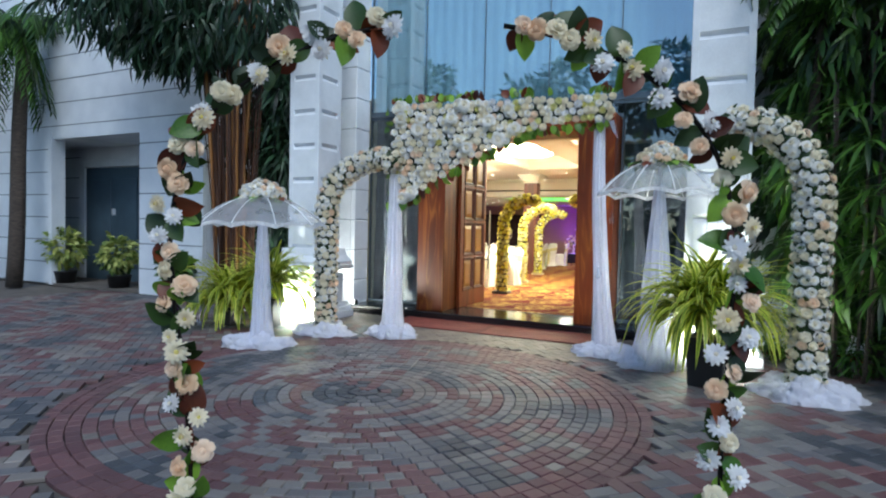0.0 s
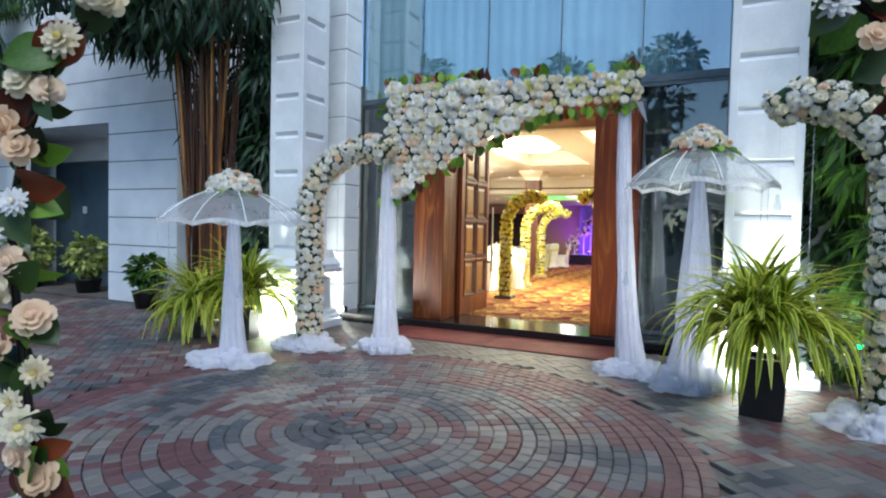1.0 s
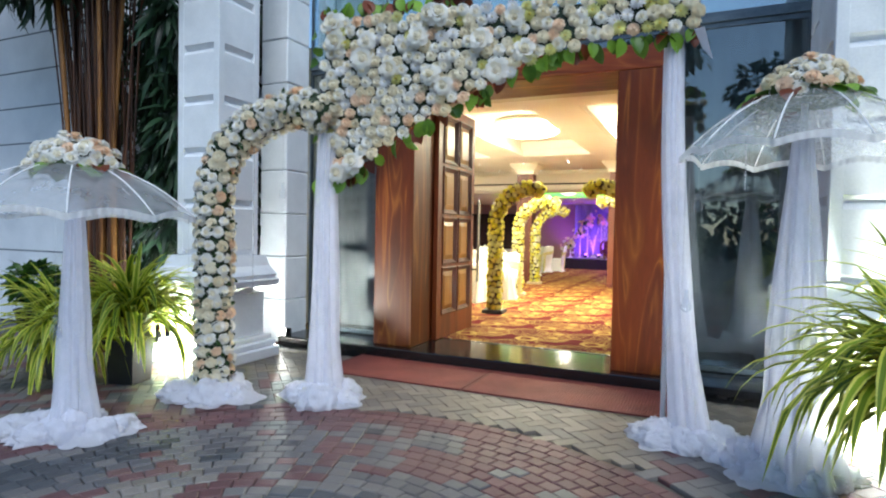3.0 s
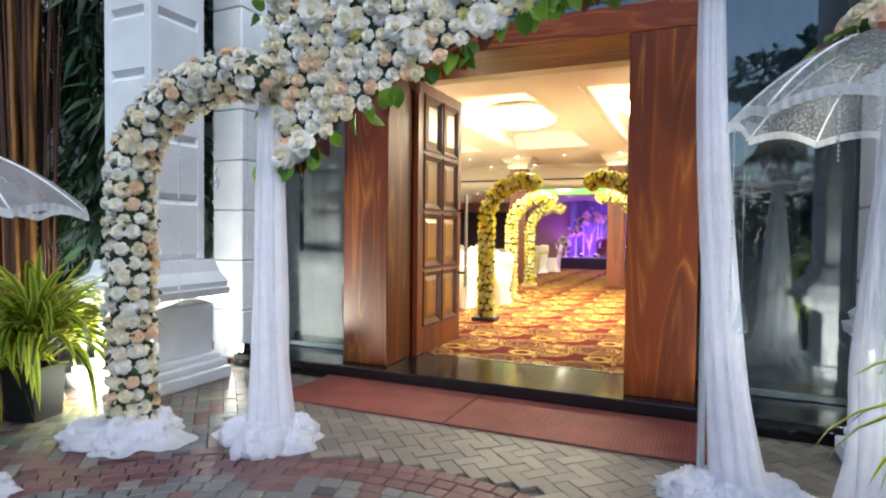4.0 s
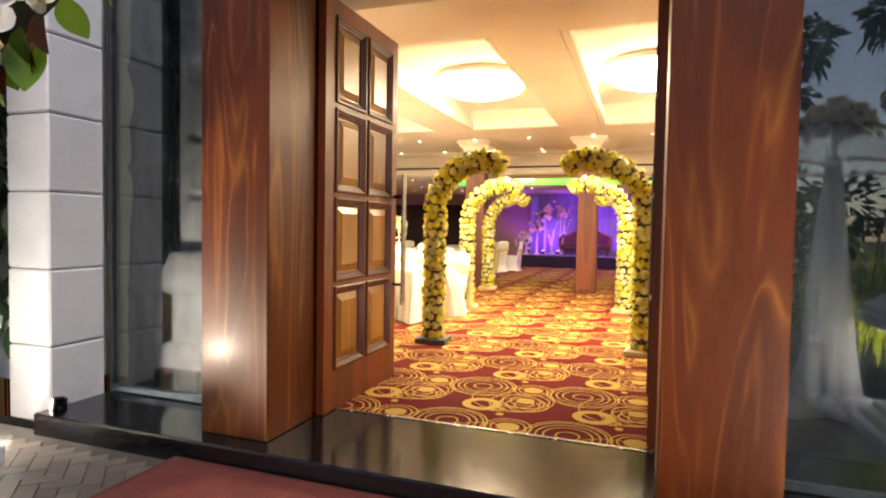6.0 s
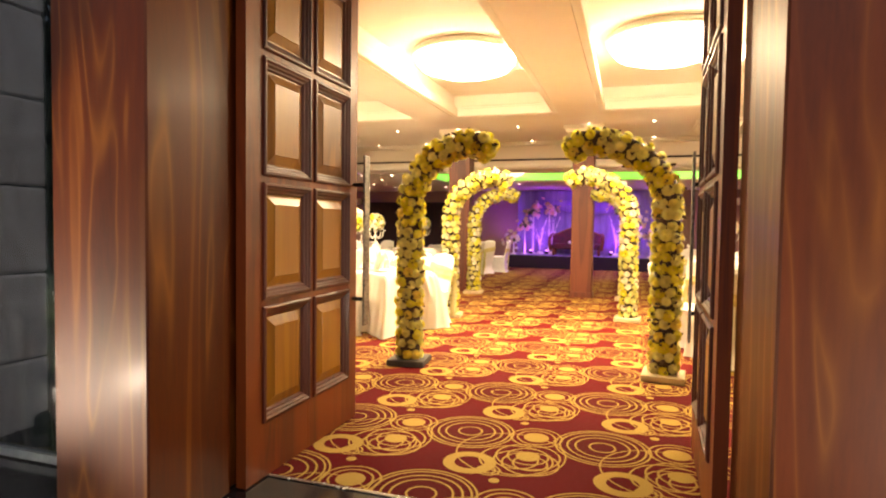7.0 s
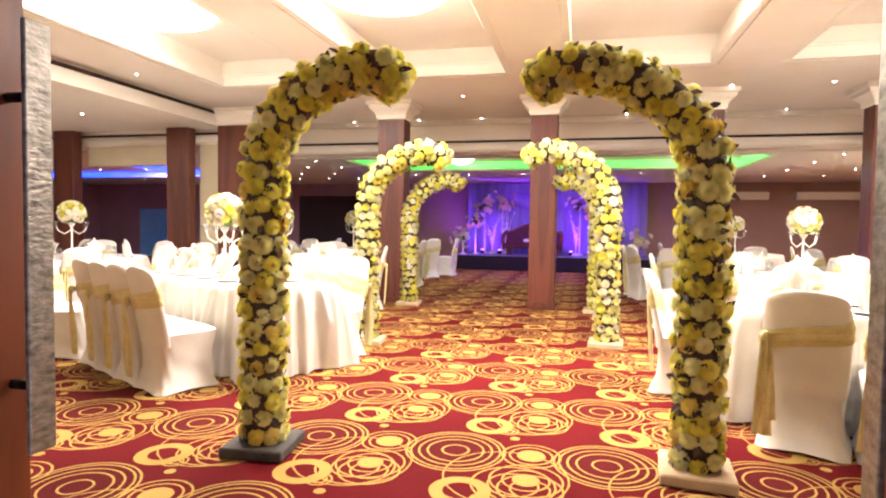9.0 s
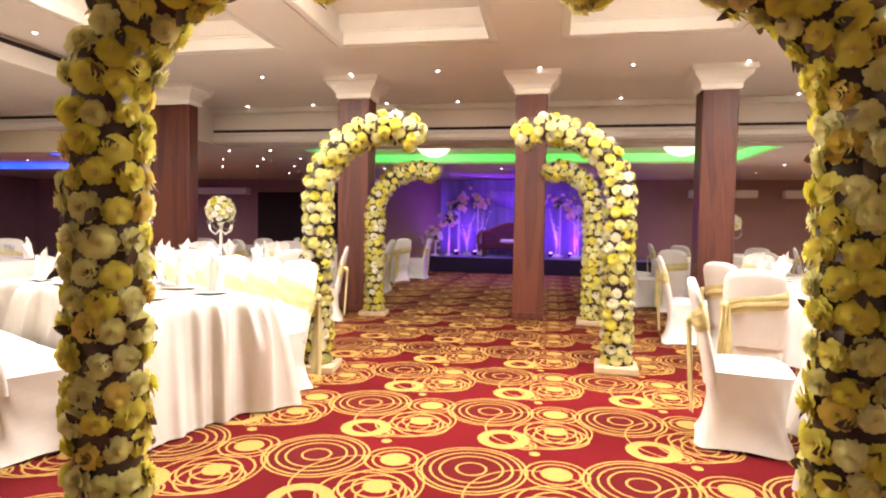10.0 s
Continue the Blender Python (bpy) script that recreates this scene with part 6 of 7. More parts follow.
def banquet_chair():
    c = thing("banquet_chair", "banquet chair in a white stretch cover with a gold satin sash", "chair", (0, 0, 0), group="banquet chairs")
    def skirt(u, v):
        a = 2 * math.pi * u
        ex, ey = signed(math.cos(a), 0.32), signed(math.sin(a), 0.32)
        pinch = math.sin(math.pi * v ** 0.8)
        w = 0.25 - 0.035 * pinch - 0.025 * v
        yc, d = -0.02 * (1 - v), 0.262 - 0.04 * pinch - 0.03 * v
        lift = 0.02 * max(0.0, 1 - 4 * v) * (1 - abs(math.sin(2 * a)) ** 0.5)
        wrinkle = 0.004 * math.sin(9 * a + 14 * v)
        return (ex * (w + wrinkle), yc + ey * (d + wrinkle), 0.004 + lift + 0.45 * v)
    part("skirt", grid_sheet(skirt, 64, 12, None, True), CHAIR_COVER, c)
    def seat(u, v):
        a = 2 * math.pi * u
        return (signed(math.cos(a), 0.32) * 0.225 * (1 - v), signed(math.sin(a), 0.32) * 0.232 * (1 - v), 0.454 + 0.04 * math.sin(math.pi / 2 * min(1, v * 2.4)))
    part("seat", grid_sheet(seat, 48, 8, None, True), CHAIR_COVER, c)
    def shell(a, z, grow=0.0):
        """The upholstered back: leaning, waisted and rounded at its top."""
        t = (z - 0.36) / 0.62
        top = max(0.0, (t - 0.78) / 0.22)
        half = (0.215 + 0.012 * math.sin(math.pi * min(1, t * 1.2))) * max(0.0, 1 - top ** 3.6) ** 0.42 + grow
        thick = (0.042 - 0.014 * t) * math.sqrt(max(0.02, 1 - top ** 4)) + grow
        return Vector((signed(math.cos(a), 0.7) * half, -0.2 - 0.135 * max(0, t) ** 1.25 + signed(math.sin(a), 0.7) * thick - 0.02 * math.cos(a) ** 2 * -1, z))
    part("backrest", grid_sheet(lambda u, v: shell(2 * math.pi * u, 0.36 + 0.6195 * math.sin(math.pi / 2 * v)), 36, 24, None, True), CHAIR_COVER, c)
    def sash(u, v):
        a = 2 * math.pi * u
        z = 0.64 + (0.15 + 0.03 * math.sin(a)) * v + 0.05 * math.cos(a) + 0.008 * math.sin(3 * a)
        p = shell(a, z, 0.006 + 0.003 * math.sin(v * 13 + 4 * math.sin(a)) + 0.0025 * math.sin(v * 31 + 2 * a) + 0.008 * math.sin(math.pi * v))
        return p
    sh = part("sash", grid_sheet(sash, 48, 14, None, True), SASH_GOLD, c, "gold satin sash")
    def knot(u, v):
        a, e = 2 * math.pi * u, math.pi * v
        r = 0.03 * (1 + 0.2 * math.sin(5 * a))
        return (-0.2 + r * 0.8 * math.sin(e) * math.cos(a), -0.315 + r * math.sin(e) * math.sin(a), 0.69 + 0.036 * math.cos(e))
    part("sash_knot", grid_sheet(knot, 18, 8, None, True), SASH_GOLD, sh)
    for off, drop, wide in ((0.0, 0.6, 0.1), (0.03, 0.5, 0.08)):
        part("sash_tail", grid_sheet(lambda u, v: (-0.205 + off + wide * (u - 0.5) * (0.35 + 0.75 * v), -0.33 - 0.012 * math.sin(u * 9 + 3 * v) - off * 0.3 + 0.03 * v, 0.69 - drop * v), 8, 12), SASH_GOLD, sh)
    return c


def round_table(x, y, r=1.0, h=0.77, seed=1):
    rng = random.Random(seed)
    t = thing("round_table", "round banquet table with a floor-length white cloth", "table", (x, y, FZ), rng.uniform(0, 90), "banquet tables")
    part("tabletop", lathe([(r - 0.06, h - 0.05), (r - 0.045, h - 0.035), (r - 0.06, h - 0.02)], 48), PILLAR_WOOD, t)
    part("pedestal", lathe([(0.3, 0.0), (0.28, 0.05), (0.06, 0.1), (0.06, h - 0.052)], 16), DARK_METAL, t)
    cl = thing("tablecloth", "floor-length white satin tablecloth in soft folds", "tablecloth", (x, y, FZ), rng.uniform(0, 90), "tablecloths")
    ph = [rng.uniform(0, 6) for _ in range(3)]
    rows_v = [0.0, 0.5, 0.9, 0.985, 1.0]
    def fold(u, v):
        a, j = 2 * math.pi * u, round(v * 18)
        if j < 5:
            q = rows_v[j]
            return ((r - 0.008) * q * math.cos(a), (r - 0.008) * q * math.sin(a), h + 0.003)
        t_ = (j - 4.6) / 13.4
        amp = 0.07 * t_ ** 0.5
        rr = r + 0.012 * min(1, t_ * 5) + amp * abs(math.sin(16 * a + ph[0] + 2.4 * math.sin(3 * a + ph[2]))) ** 0.75 * (0.65 + 0.35 * math.sin(5 * a + ph[2])) + 0.03 * t_ * math.sin(7 * a + ph[1]) + 0.035 * t_
        return (rr * math.cos(a), rr * math.sin(a), h - (h - 0.012) * t_)
    part("cloth", grid_sheet(fold, 200, 18, None, True), TABLECLOTH, cl)
    return t


CHAIR = banquet_chair()
CHAIR_FIRST = [True]
def put_chair(x, y, turn):
    m4 = pose(x, y, FZ, 0, 0, turn)
    if CHAIR_FIRST[0]:
        CHAIR.matrix_basis = m4
        CHAIR_FIRST[0] = False
        return CHAIR
    return copy_thing(CHAIR, m4)


def chairs_round(x, y, radius, angles):
    for a in angles:
        put_chair(x + radius * math.cos(radians(a)), y + radius * math.sin(radians(a)), a + 90)


def plate_setting(x, y, r, n, z, seed):
    """Plates, folded napkins and glasses round a table."""
    rng = random.Random(seed)
    for k in range(n):
        a = 2 * math.pi * (k + 0.5) / n
        px, py = x + r * math.cos(a), y + r * math.sin(a)
        if PLATE:
            copy_thing(PLATE[0], pose(px, py, z))
            copy_thing(NAP[0], pose(px, py, z + 0.016, 0, 0, math.degrees(a) + 90 + rng.uniform(-25, 25)))
            copy_thing(GLASS_[0], pose(x + (r - 0.2) * math.cos(a + 0.16), y + (r - 0.2) * math.sin(a + 0.16), z))
        else:
            pl = thing("plate", "white china plate laid on the table", "plate", (px, py, z), group="place plates")
            part("dish", lathe([(0.07, 0), (0.08, 0.004), (0.13, 0.016), (0.128, 0.019), (0.07, 0.008), (0.0, 0.007)], 24, cap=False), CHINA, pl)
            PLATE.append(pl)
            nk = thing("napkin", "white napkin folded into a standing fan", "napkin", (px, py, z + 0.016), math.degrees(a) + 90, "folded napkins")
            def fan(u, v):
                s = (2 * u - 1)
                return (s * (0.045 + 0.085 * v), 0.025 * math.cos(s * 9) * (1 - 0.4 * v) + 0.02 * v * s * s, v * (0.26 - 0.1 * abs(math.sin(2.2 * s)) * v))
            bm = grid_sheet(fan, 14, 5)
            grid_sheet(lambda u, v: (Vector(fan(u, v * 0.8)) + Vector((0, -0.035 * (1 - v), 0))), 14, 5, bm)
            part("fold", bm, NAPKIN, nk)
            NAP.append(nk)
            gl = thing("wine_glass", "clear stemmed glass by a plate", "glass", (x + (r - 0.2) * math.cos(a + 0.16), y + (r - 0.2) * math.sin(a + 0.16), z), group="stemmed glasses")
            part("body", lathe([(0.03, 0.0), (0.03, 0.003), (0.005, 0.008), (0.004, 0.07), (0.02, 0.085), (0.032, 0.11), (0.03, 0.16), (0.028, 0.16), (0.03, 0.11), (0.0, 0.083)], 12, cap=False), BULB_GLASS, gl)
            GLASS_.append(gl)


PLATE, NAP, GLASS_ = [], [], []


def centrepiece(x, y, z, seed, tall=0.5):
    c = thing("centrepiece", "white candelabra bearing a ball of yellow and white flowers", "centrepiece", (x, y, z), seed * 37 % 90, "candelabra centrepieces")
    part("stem", lathe([(0.1, 0.0), (0.1, 0.012), (0.04, 0.025), (0.015, 0.06), (0.012, tall - 0.06), (0.03, tall - 0.04), (0.05, tall)], 14), CANDELABRA, c)
    for k in range(4):
        a = math.pi / 2 * k + 0.4
        ca, sa = math.cos(a), math.sin(a)
        pts = [(0.01 * ca, 0.01 * sa, tall - 0.1), (0.09 * ca, 0.09 * sa, tall - 0.16), (0.17 * ca, 0.17 * sa, tall - 0.11), (0.19 * ca, 0.19 * sa, tall - 0.04)]
        arm = part("arm", sweep(pts, 0.008, 6), CANDELABRA, c)
        part("cup", lathe([(0.012, 0), (0.03, 0.012), (0.036, 0.06), (0.032, 0.062), (0.0, 0.014)], 10, at=(0.19 * ca, 0.19 * sa, tall - 0.04), cap=False), BULB_GLASS, arm, "clear glass candle cup")
    rng = random.Random(seed)
    part("core", lathe([(0.0, tall - 0.02), (0.12, tall + 0.04), (0.15, tall + 0.15), (0.12, tall + 0.27), (0.0, tall + 0.31)], 14, cap=False), LEAF_GREEN, c, "green leafy core")
    kinds = [(F_ROSE_W, 3), (F_MUM_L, 3), (F_ROSE_C, 3), (F_MUM_Y, 1)]
    for k in range(44):
        t = (k + 0.5) / 44
        el, a = math.acos(1 - 1.75 * t), k * 2.39996
        n = Vector((math.sin(el) * math.cos(a), math.sin(el) * math.sin(a), math.cos(el)))
        meshes = rng.choices([m_ for m_, w in kinds], [w for m_, w in kinds])[0]
        piece("flower", rng.choice(meshes), c, facing(Vector((0, 0, tall + 0.15)) + n * 0.165, n, rng.uniform(0, 360), 0.095 * rng.uniform(0.85, 1.15)))
    return c


TH = 0.77


def long_table(x, y, turn, L=2.3, W=0.78, seed=1):
    """A rectangular banquet table, long side along local x, under a floor-length cloth; returns its frame."""
    rng = random.Random(seed)
    m4 = pose(x, y, FZ, 0, 0, turn)
    t = thing("banquet_table", "long banquet table under a floor-length white cloth", "table", (x, y, FZ), turn, "banquet tables")
    part("tabletop", boxes((-L / 2, L / 2, -W / 2, W / 2, TH - 0.03, TH - 0.004), bevel=0.006), PILLAR_WOOD, t)
    for sx in (-1, 1):
        for sy in (-1, 1):
            part("leg", sweep([(sx * (L / 2 - 0.12), sy * (W / 2 - 0.1), 0), (sx * (L / 2 - 0.12), sy * (W / 2 - 0.1), TH - 0.031)], 0.018, 8), DARK_METAL, t)
    cl = thing("tablecloth", "floor-length white cloth hanging in soft uneven folds with draped corners", "tablecloth", (x, y, FZ), turn, "tablecloths")
    hx, hy = L / 2 + 0.006, W / 2 + 0.006
    q = rng.uniform(0, 50)

    def rim(u):
        """A place on the edge of the top, its outward direction, and how near it is to a corner."""
        run = (u % 1.0) * 4 * (hx + hy)
        for dx, dy, ln in ((1, 0, 2 * hx), (0, 1, 2 * hy), (-1, 0, 2 * hx), (0, -1, 2 * hy)):
            if run <= ln:
                break
            run -= ln
        f = 2 * run / ln - 1
        px, py = (dx * f * hx, -dx * hy) if dx else (dy * hx, dy * f * hy)
        near = max(0.0, 1 - min(run, ln - run) / 0.2)
        out = (Vector((dy, -dx, 0)) + Vector((dx, dy, 0)) * near ** 2 * (1 if f > 0 else -1)).normalized()
        return px, py, out, near ** 1.6

    def cloth(u, v):
        px, py, out, corner = rim(u)
        j = round(v * 20)
        if j < 4:
            f = (0.0, 0.6, 0.95, 1.0)[j]
            return (px * f, py * f, TH + 0.003)
        t_ = (j - 3.4) / 16.6
        k = Vector((px * 5.2, py * 5.2, q))
        broad = max(0.0, 0.35 + 0.9 * noise.noise(k * 0.7 + Vector((0, 0, 0.4 * t_))))
        pleat = (1 - abs(noise.noise(k * 1.7 + Vector((0.3 * t_, 0, 0.3 * t_)))) * 2.2) + 0.5 * noise.noise(k * 3.6)
        r = 0.012 + 0.06 * t_ ** 0.6 * broad + 0.1 * t_ ** 0.32 * max(0.0, pleat) * (0.4 + broad + corner) + 0.16 * corner * t_ ** 0.8 + 0.02 * t_
        return (px + out.x * r, py + out.y * r, TH - (TH - 0.012) * t_)
    part("cloth", grid_sheet(cloth, 560, 20, None, True), TABLECLOTH, cl)
    for side in (-1, 1):
        for k in range(5):
            p = m4 @ Vector((-L / 2 + 0.3 + k * (L - 0.6) / 4, side * (W / 2 - 0.17), TH + 0.008))
            lay_place(p.x, p.y, p.z, turn + (0 if side < 0 else 180) + rng.uniform(-20, 20))
    centrepiece(x, y, FZ + TH + 0.008, seed)
    return m4


def lay_place(px, py, z, turn):
    """One plate, napkin and glass, copied from the first set."""
    if not PLATE:
        plate_setting(px, py, 0.0, 1, z, 1)
        return
    copy_thing(PLATE[0], pose(px, py, z))
    copy_thing(NAP[0], pose(px, py, z + 0.016, 0, 0, turn))
    copy_thing(GLASS_[0], pose(px + 0.17 * math.cos(radians(turn)), py + 0.17 * math.sin(radians(turn)), z))


TABLES = [(-8.8, 16.6, 1.0, 3, (250, 285, 320, 0, 40, 200, 160, 120, 80)), (-5.95, 17.65, 0.95, 4, (250, 290, 330, 20, 210, 170, 130, 90)),
          (1.2, 17.45, 0.95, 5, (210, 250, 285, 320, 0, 50, 100)), (4.1, 14.9, 1.0, 6, (200, 240, 280, 160, 120, 60, 0)), (4.0, 18.0, 0.95, 7, (200, 240, 280, 160, 120)),
          (-11.6, 15.0, 1.0, 8, (300, 340, 20, 250, 200, 90, 140)), (-11.6, 17.6, 0.95, 9, (300, 340, 20, 250, 90, 200))]
for x, y, r, seed, angles in TABLES:
    round_table(x, y, r, TH, seed)
    chairs_round(x, y, r + 0.34, angles)
    plate_setting(x, y, r - 0.24, 8, FZ + TH + 0.004, seed)
    centrepiece(x, y, FZ + TH + 0.004, seed)
long_table(-4.9, 14.65, -26.5, seed=1)
long_table(0.9, 13.98, -18.0, seed=2)
# rear tables beyond the pillars
for x, y, seed, angles in ((-6.3, 21.4, 21, (330, 0, 30, 240, 280)), (-8.6, 22.0, 22, (330, 10, 250, 290)), (0.95, 21.3, 23, (170, 200, 235, 150, 280)), (4.2, 22.0, 24, (200, 240, 160, 290)), (-6.2, 24.4, 25, (0, 320, 280)), (1.92, 23.7, 26, (180, 220, 270))):
    round_table(x, y, 0.95, TH, seed)
    chairs_round(x, y, 1.28, angles)
    centrepiece(x, y, FZ + TH + 0.004, seed)
AX, AY = math.cos(radians(153.5)), math.sin(radians(153.5))
for k in range(4):
    put_chair(-4.58 + 0.4 * k * AX, 13.56 + 0.4 * k * AY, -25 + 2 * (k % 2))
for k in range(5):
    put_chair(-3.84 + 0.45 * k * AX, 14.88 + 0.45 * k * AY, 155 - 3 * (k % 2))
for x, y, turn in ((-0.06, 13.55, -21), (0.42, 13.4, -18), (0.92, 13.24, -20), (-0.57, 14.57, -103), (-0.1, 15.95, -18), (-0.2, 17.75, -98), (1.0, 14.76, 163), (1.45, 14.6, 160), (-6.3, 14.2, -75), (1.95, 13.5, 70)):
    put_chair(x, y, turn)

# ---- the stage ----
stage = thing("stage", "low platform covered in dark cloth", "stage", (-2.6, 27.2, FZ))
part("platform", boxes((-2.64, 3.6, -0.6, 1.38, 0, 0.42), bevel=0.01), STAGE_CARPET, stage)
# paler deck: the light on the stage top is put into its colour
part("deck", boxes((-2.62, 3.58, -0.58, 1.36, 0.421, 0.44)), STAGE_DRAPE, stage, "pale deck top with its lit tone put into the colour")
bd = thing("stage_backdrop", "pale pleated drape behind the sofa, lit violet", "backdrop drape", (-2.6, 28.25, FZ + 0.44))
part("drape", grid_sheet(lambda u, v: (-2.5 + 5.6 * u, 0.016 * math.sin(u * 70 + 2 * math.sin(u * 9)) + 0.03 * math.sin(u * 23), 2.25 * v), 240, 4), STAGE_DRAPE, bd)
part("swag", grid_sheet(lambda u, v: (-1.2 + 2.6 * u, -0.12 - 0.08 * math.sin(math.pi * v), 1.9 - (0.25 + 0.3 * math.sin(math.pi * u)) * v), 30, 8), STAGE_DRAPE, bd)
sofa = thing("sofa", "carved sofa with a maroon humped back and a white cushion", "sofa", (-2.87, 27.15, FZ + 0.44), 0, "", 0.94)
part("seat", boxes((-0.85, 0.85, -0.35, 0.35, 0.22, 0.42), bevel=0.04), SOFA_RED, sofa)
def hump(u, v):
    s = 2 * u - 1
    return (s * 0.9, 0.3 + 0.1 * v + 0.0 * s, 0.4 + v * (0.3 + 0.3 * math.cos(s * math.pi / 2) ** 1.5))
bm = grid_sheet(hump, 24, 6)
grid_sheet(lambda u, v: Vector(hump(u, v)) + Vector((0, 0.09, 0)), 24, 6, bm)
part("backrest", bm, SOFA_RED, sofa)
part("crest", sweep([Vector(hump(k / 24, 1.0)) + Vector((0, 0.045, 0)) for k in range(25)], 0.05, 8), SOFA_GOLD, sofa, "carved dark gilt crest")
for s in (-1, 1):
    part("arm", sweep([(s * 0.88, 0.3, 0.75), (s * 0.92, 0.0, 0.68), (s * 0.92, -0.3, 0.62), (s * 0.92, -0.36, 0.45), (s * 0.88, -0.32, 0.2)], 0.06, 8), SOFA_GOLD, sofa)
    for y in (-0.3, 0.3):
        part("leg", lathe([(0.05, 0), (0.03, 0.04), (0.045, 0.12), (0.05, 0.23)], 10, at=(s * 0.78, y, 0)), SOFA_GOLD, sofa)
part("cushion", boxes((-0.3, 0.35, -0.2, 0.15, 0.421, 0.52), bevel=0.04), NAPKIN, sofa, "white cushion")


def flower_stand(x, y, h, seed):
    s = thing("flower_stand", "slim stand with a bunch of pale flowers on the stage", "flower stand", (x, y, FZ + 0.44), group="stage flower stands")
    part("pole", lathe([(0.12, 0), (0.1, 0.02), (0.03, 0.05), (0.02, h)], 10), CANDELABRA, s)
    rng = random.Random(seed)
    for k in range(26):
        o = Vector((rng.gauss(0, 0.17), rng.gauss(0, 0.15), rng.gauss(0.05, 0.14)))
        piece("flower", rng.choice(F_ROSE_W + F_ROSE_P + F_MUM_L), s, facing(o + Vector((0, 0, h)), o + Vector((0, -0.12, 0.08)), rng.uniform(0, 360), rng.uniform(0.12, 0.19)))
    for k in range(16):
        a, e = rng.uniform(0, 6.28), rng.uniform(-50, 60)
        piece("leaf", rng.choice([L_DARK, L_GREEN]), s, pose(0.1 * math.cos(a), 0.1 * math.sin(a), h) @ pose(0, 0, 0, e, 0, math.degrees(a) - 90) @ Matrix.Diagonal((0.13, rng.uniform(0.14, 0.24), 0.13, 1)))


def twig_plant(x, y, seed):
    """A pale branching ornament standing over an uplight."""
    p = thing("twig_ornament", "pale branching twig ornament lit from below on the stage", "stage ornament", (x, y, FZ + 0.44), group="stage twigs")
    part("base", lathe([(0.13, 0), (0.12, 0.05), (0.05, 0.09), (0.0, 0.1)], 12), CANDELABRA, p)
    rng = random.Random(seed)
    for k in range(9):
        a, lean, ln = rng.uniform(0, 6.28), rng.uniform(0.08, 0.4), rng.uniform(0.6, 1.35)
        pts = [(lean * t * t * math.cos(a) * ln, 0.6 * lean * t * t * math.sin(a) * ln, 0.08 + ln * t * (1 - 0.15 * t * lean)) for t in (0, 0.25, 0.5, 0.75, 1.0)]
        tw = part("twig", sweep(pts, [0.014, 0.012, 0.01, 0.007, 0.003], 5), CANDELABRA, p)
        bm = bmesh.new()
        for j in range(14):
            t = rng.uniform(0.3, 1.0)
            q = Vector((lean * t * t * math.cos(a) * ln, 0.6 * lean * t * t * math.sin(a) * ln, 0.08 + ln * t * (1 - 0.15 * t * lean)))
            leaf_into(bm, Matrix.Translation(q) @ pose(0, 0, 0, rng.uniform(0, 70), 0, rng.uniform(0, 360)), rng.uniform(0.06, 0.12), 0.045)
        part("leaf_spray", bm, NAPKIN, tw, "small pale leaves")["kind"] = "stuff"


for x, y, seed in ((-4.15, 27.5, 331), (-3.75, 27.75, 332), (-1.6, 27.5, 333), (-1.1, 27.2, 334)):
    twig_plant(x, y, seed)
for x, y, h, seed in ((-4.95, 26.8, 0.5, 301), (-4.65, 27.25, 1.05, 302), (-4.45, 27.8, 1.5, 303), (-3.9, 27.9, 1.5, 304), (-1.5, 27.9, 1.5, 305), (-1.0, 27.6, 1.2, 306), (-0.5, 27.0, 0.7, 307), (0.1, 26.7, 0.45, 308)):
    flower_stand(x, y, h, seed)
for x in (-4.5, -3.95, -1.75, -1.2):
    u = thing("stage_uplight", "small violet uplight on the stage", "uplight", (x, 27.7, FZ + 0.44), group="stage uplights")
    part("can", lathe([(0.06, 0), (0.07, 0.1), (0.06, 0.1)], 10), DARK_METAL, u)
    part("beam_glass", lathe([(0.055, 0.098), (0.04, 0.13), (0.0, 0.14)], 10, cap=False), STAGE_GLOW, u, "glowing violet lens")
setting("door_3", boxes((-18.05, -16.75, 28.5, 28.59, FZ, 1.9)), BLUE_DOOR, "bright blue door panel in the far wall", "door")
for x in (-12.5, 3.0, 5.5):
    tagged(part("air_conditioner", boxes((x - 0.9, x + 0.9, 28.3, 28.59, 2.32, 2.55), bevel=0.03), CEILING_PAINT), "long cream air conditioner on the wall", "air conditioner", "air conditioners")

# ---- paving ----
RC = Vector((-1.68, 4.585))
RING = 2.33
rng = random.Random(7)


def stone_verts(corners, top, drop=0.03, inset=0.009):
    """Corners of a block: a worn top with a small chamfer."""
    c = sum((Vector(p) for p in corners), Vector((0, 0))) / len(corners)
    inner = [Vector(p) + (c - Vector(p)).normalized() * inset * 1.4 for p in corners]
    return [(p[0], p[1], top - drop) for p in corners] + [(p[0], p[1], top - 0.006) for p in corners] + [(p[0], p[1], top) for p in inner]


FACES = [(0, 1, 5, 4), (1, 2, 6, 5), (2, 3, 7, 6), (3, 0, 4, 7), (4, 5, 9, 8), (5, 6, 10, 9), (6, 7, 11, 10), (7, 4, 8, 11), (8, 9, 10, 11)]


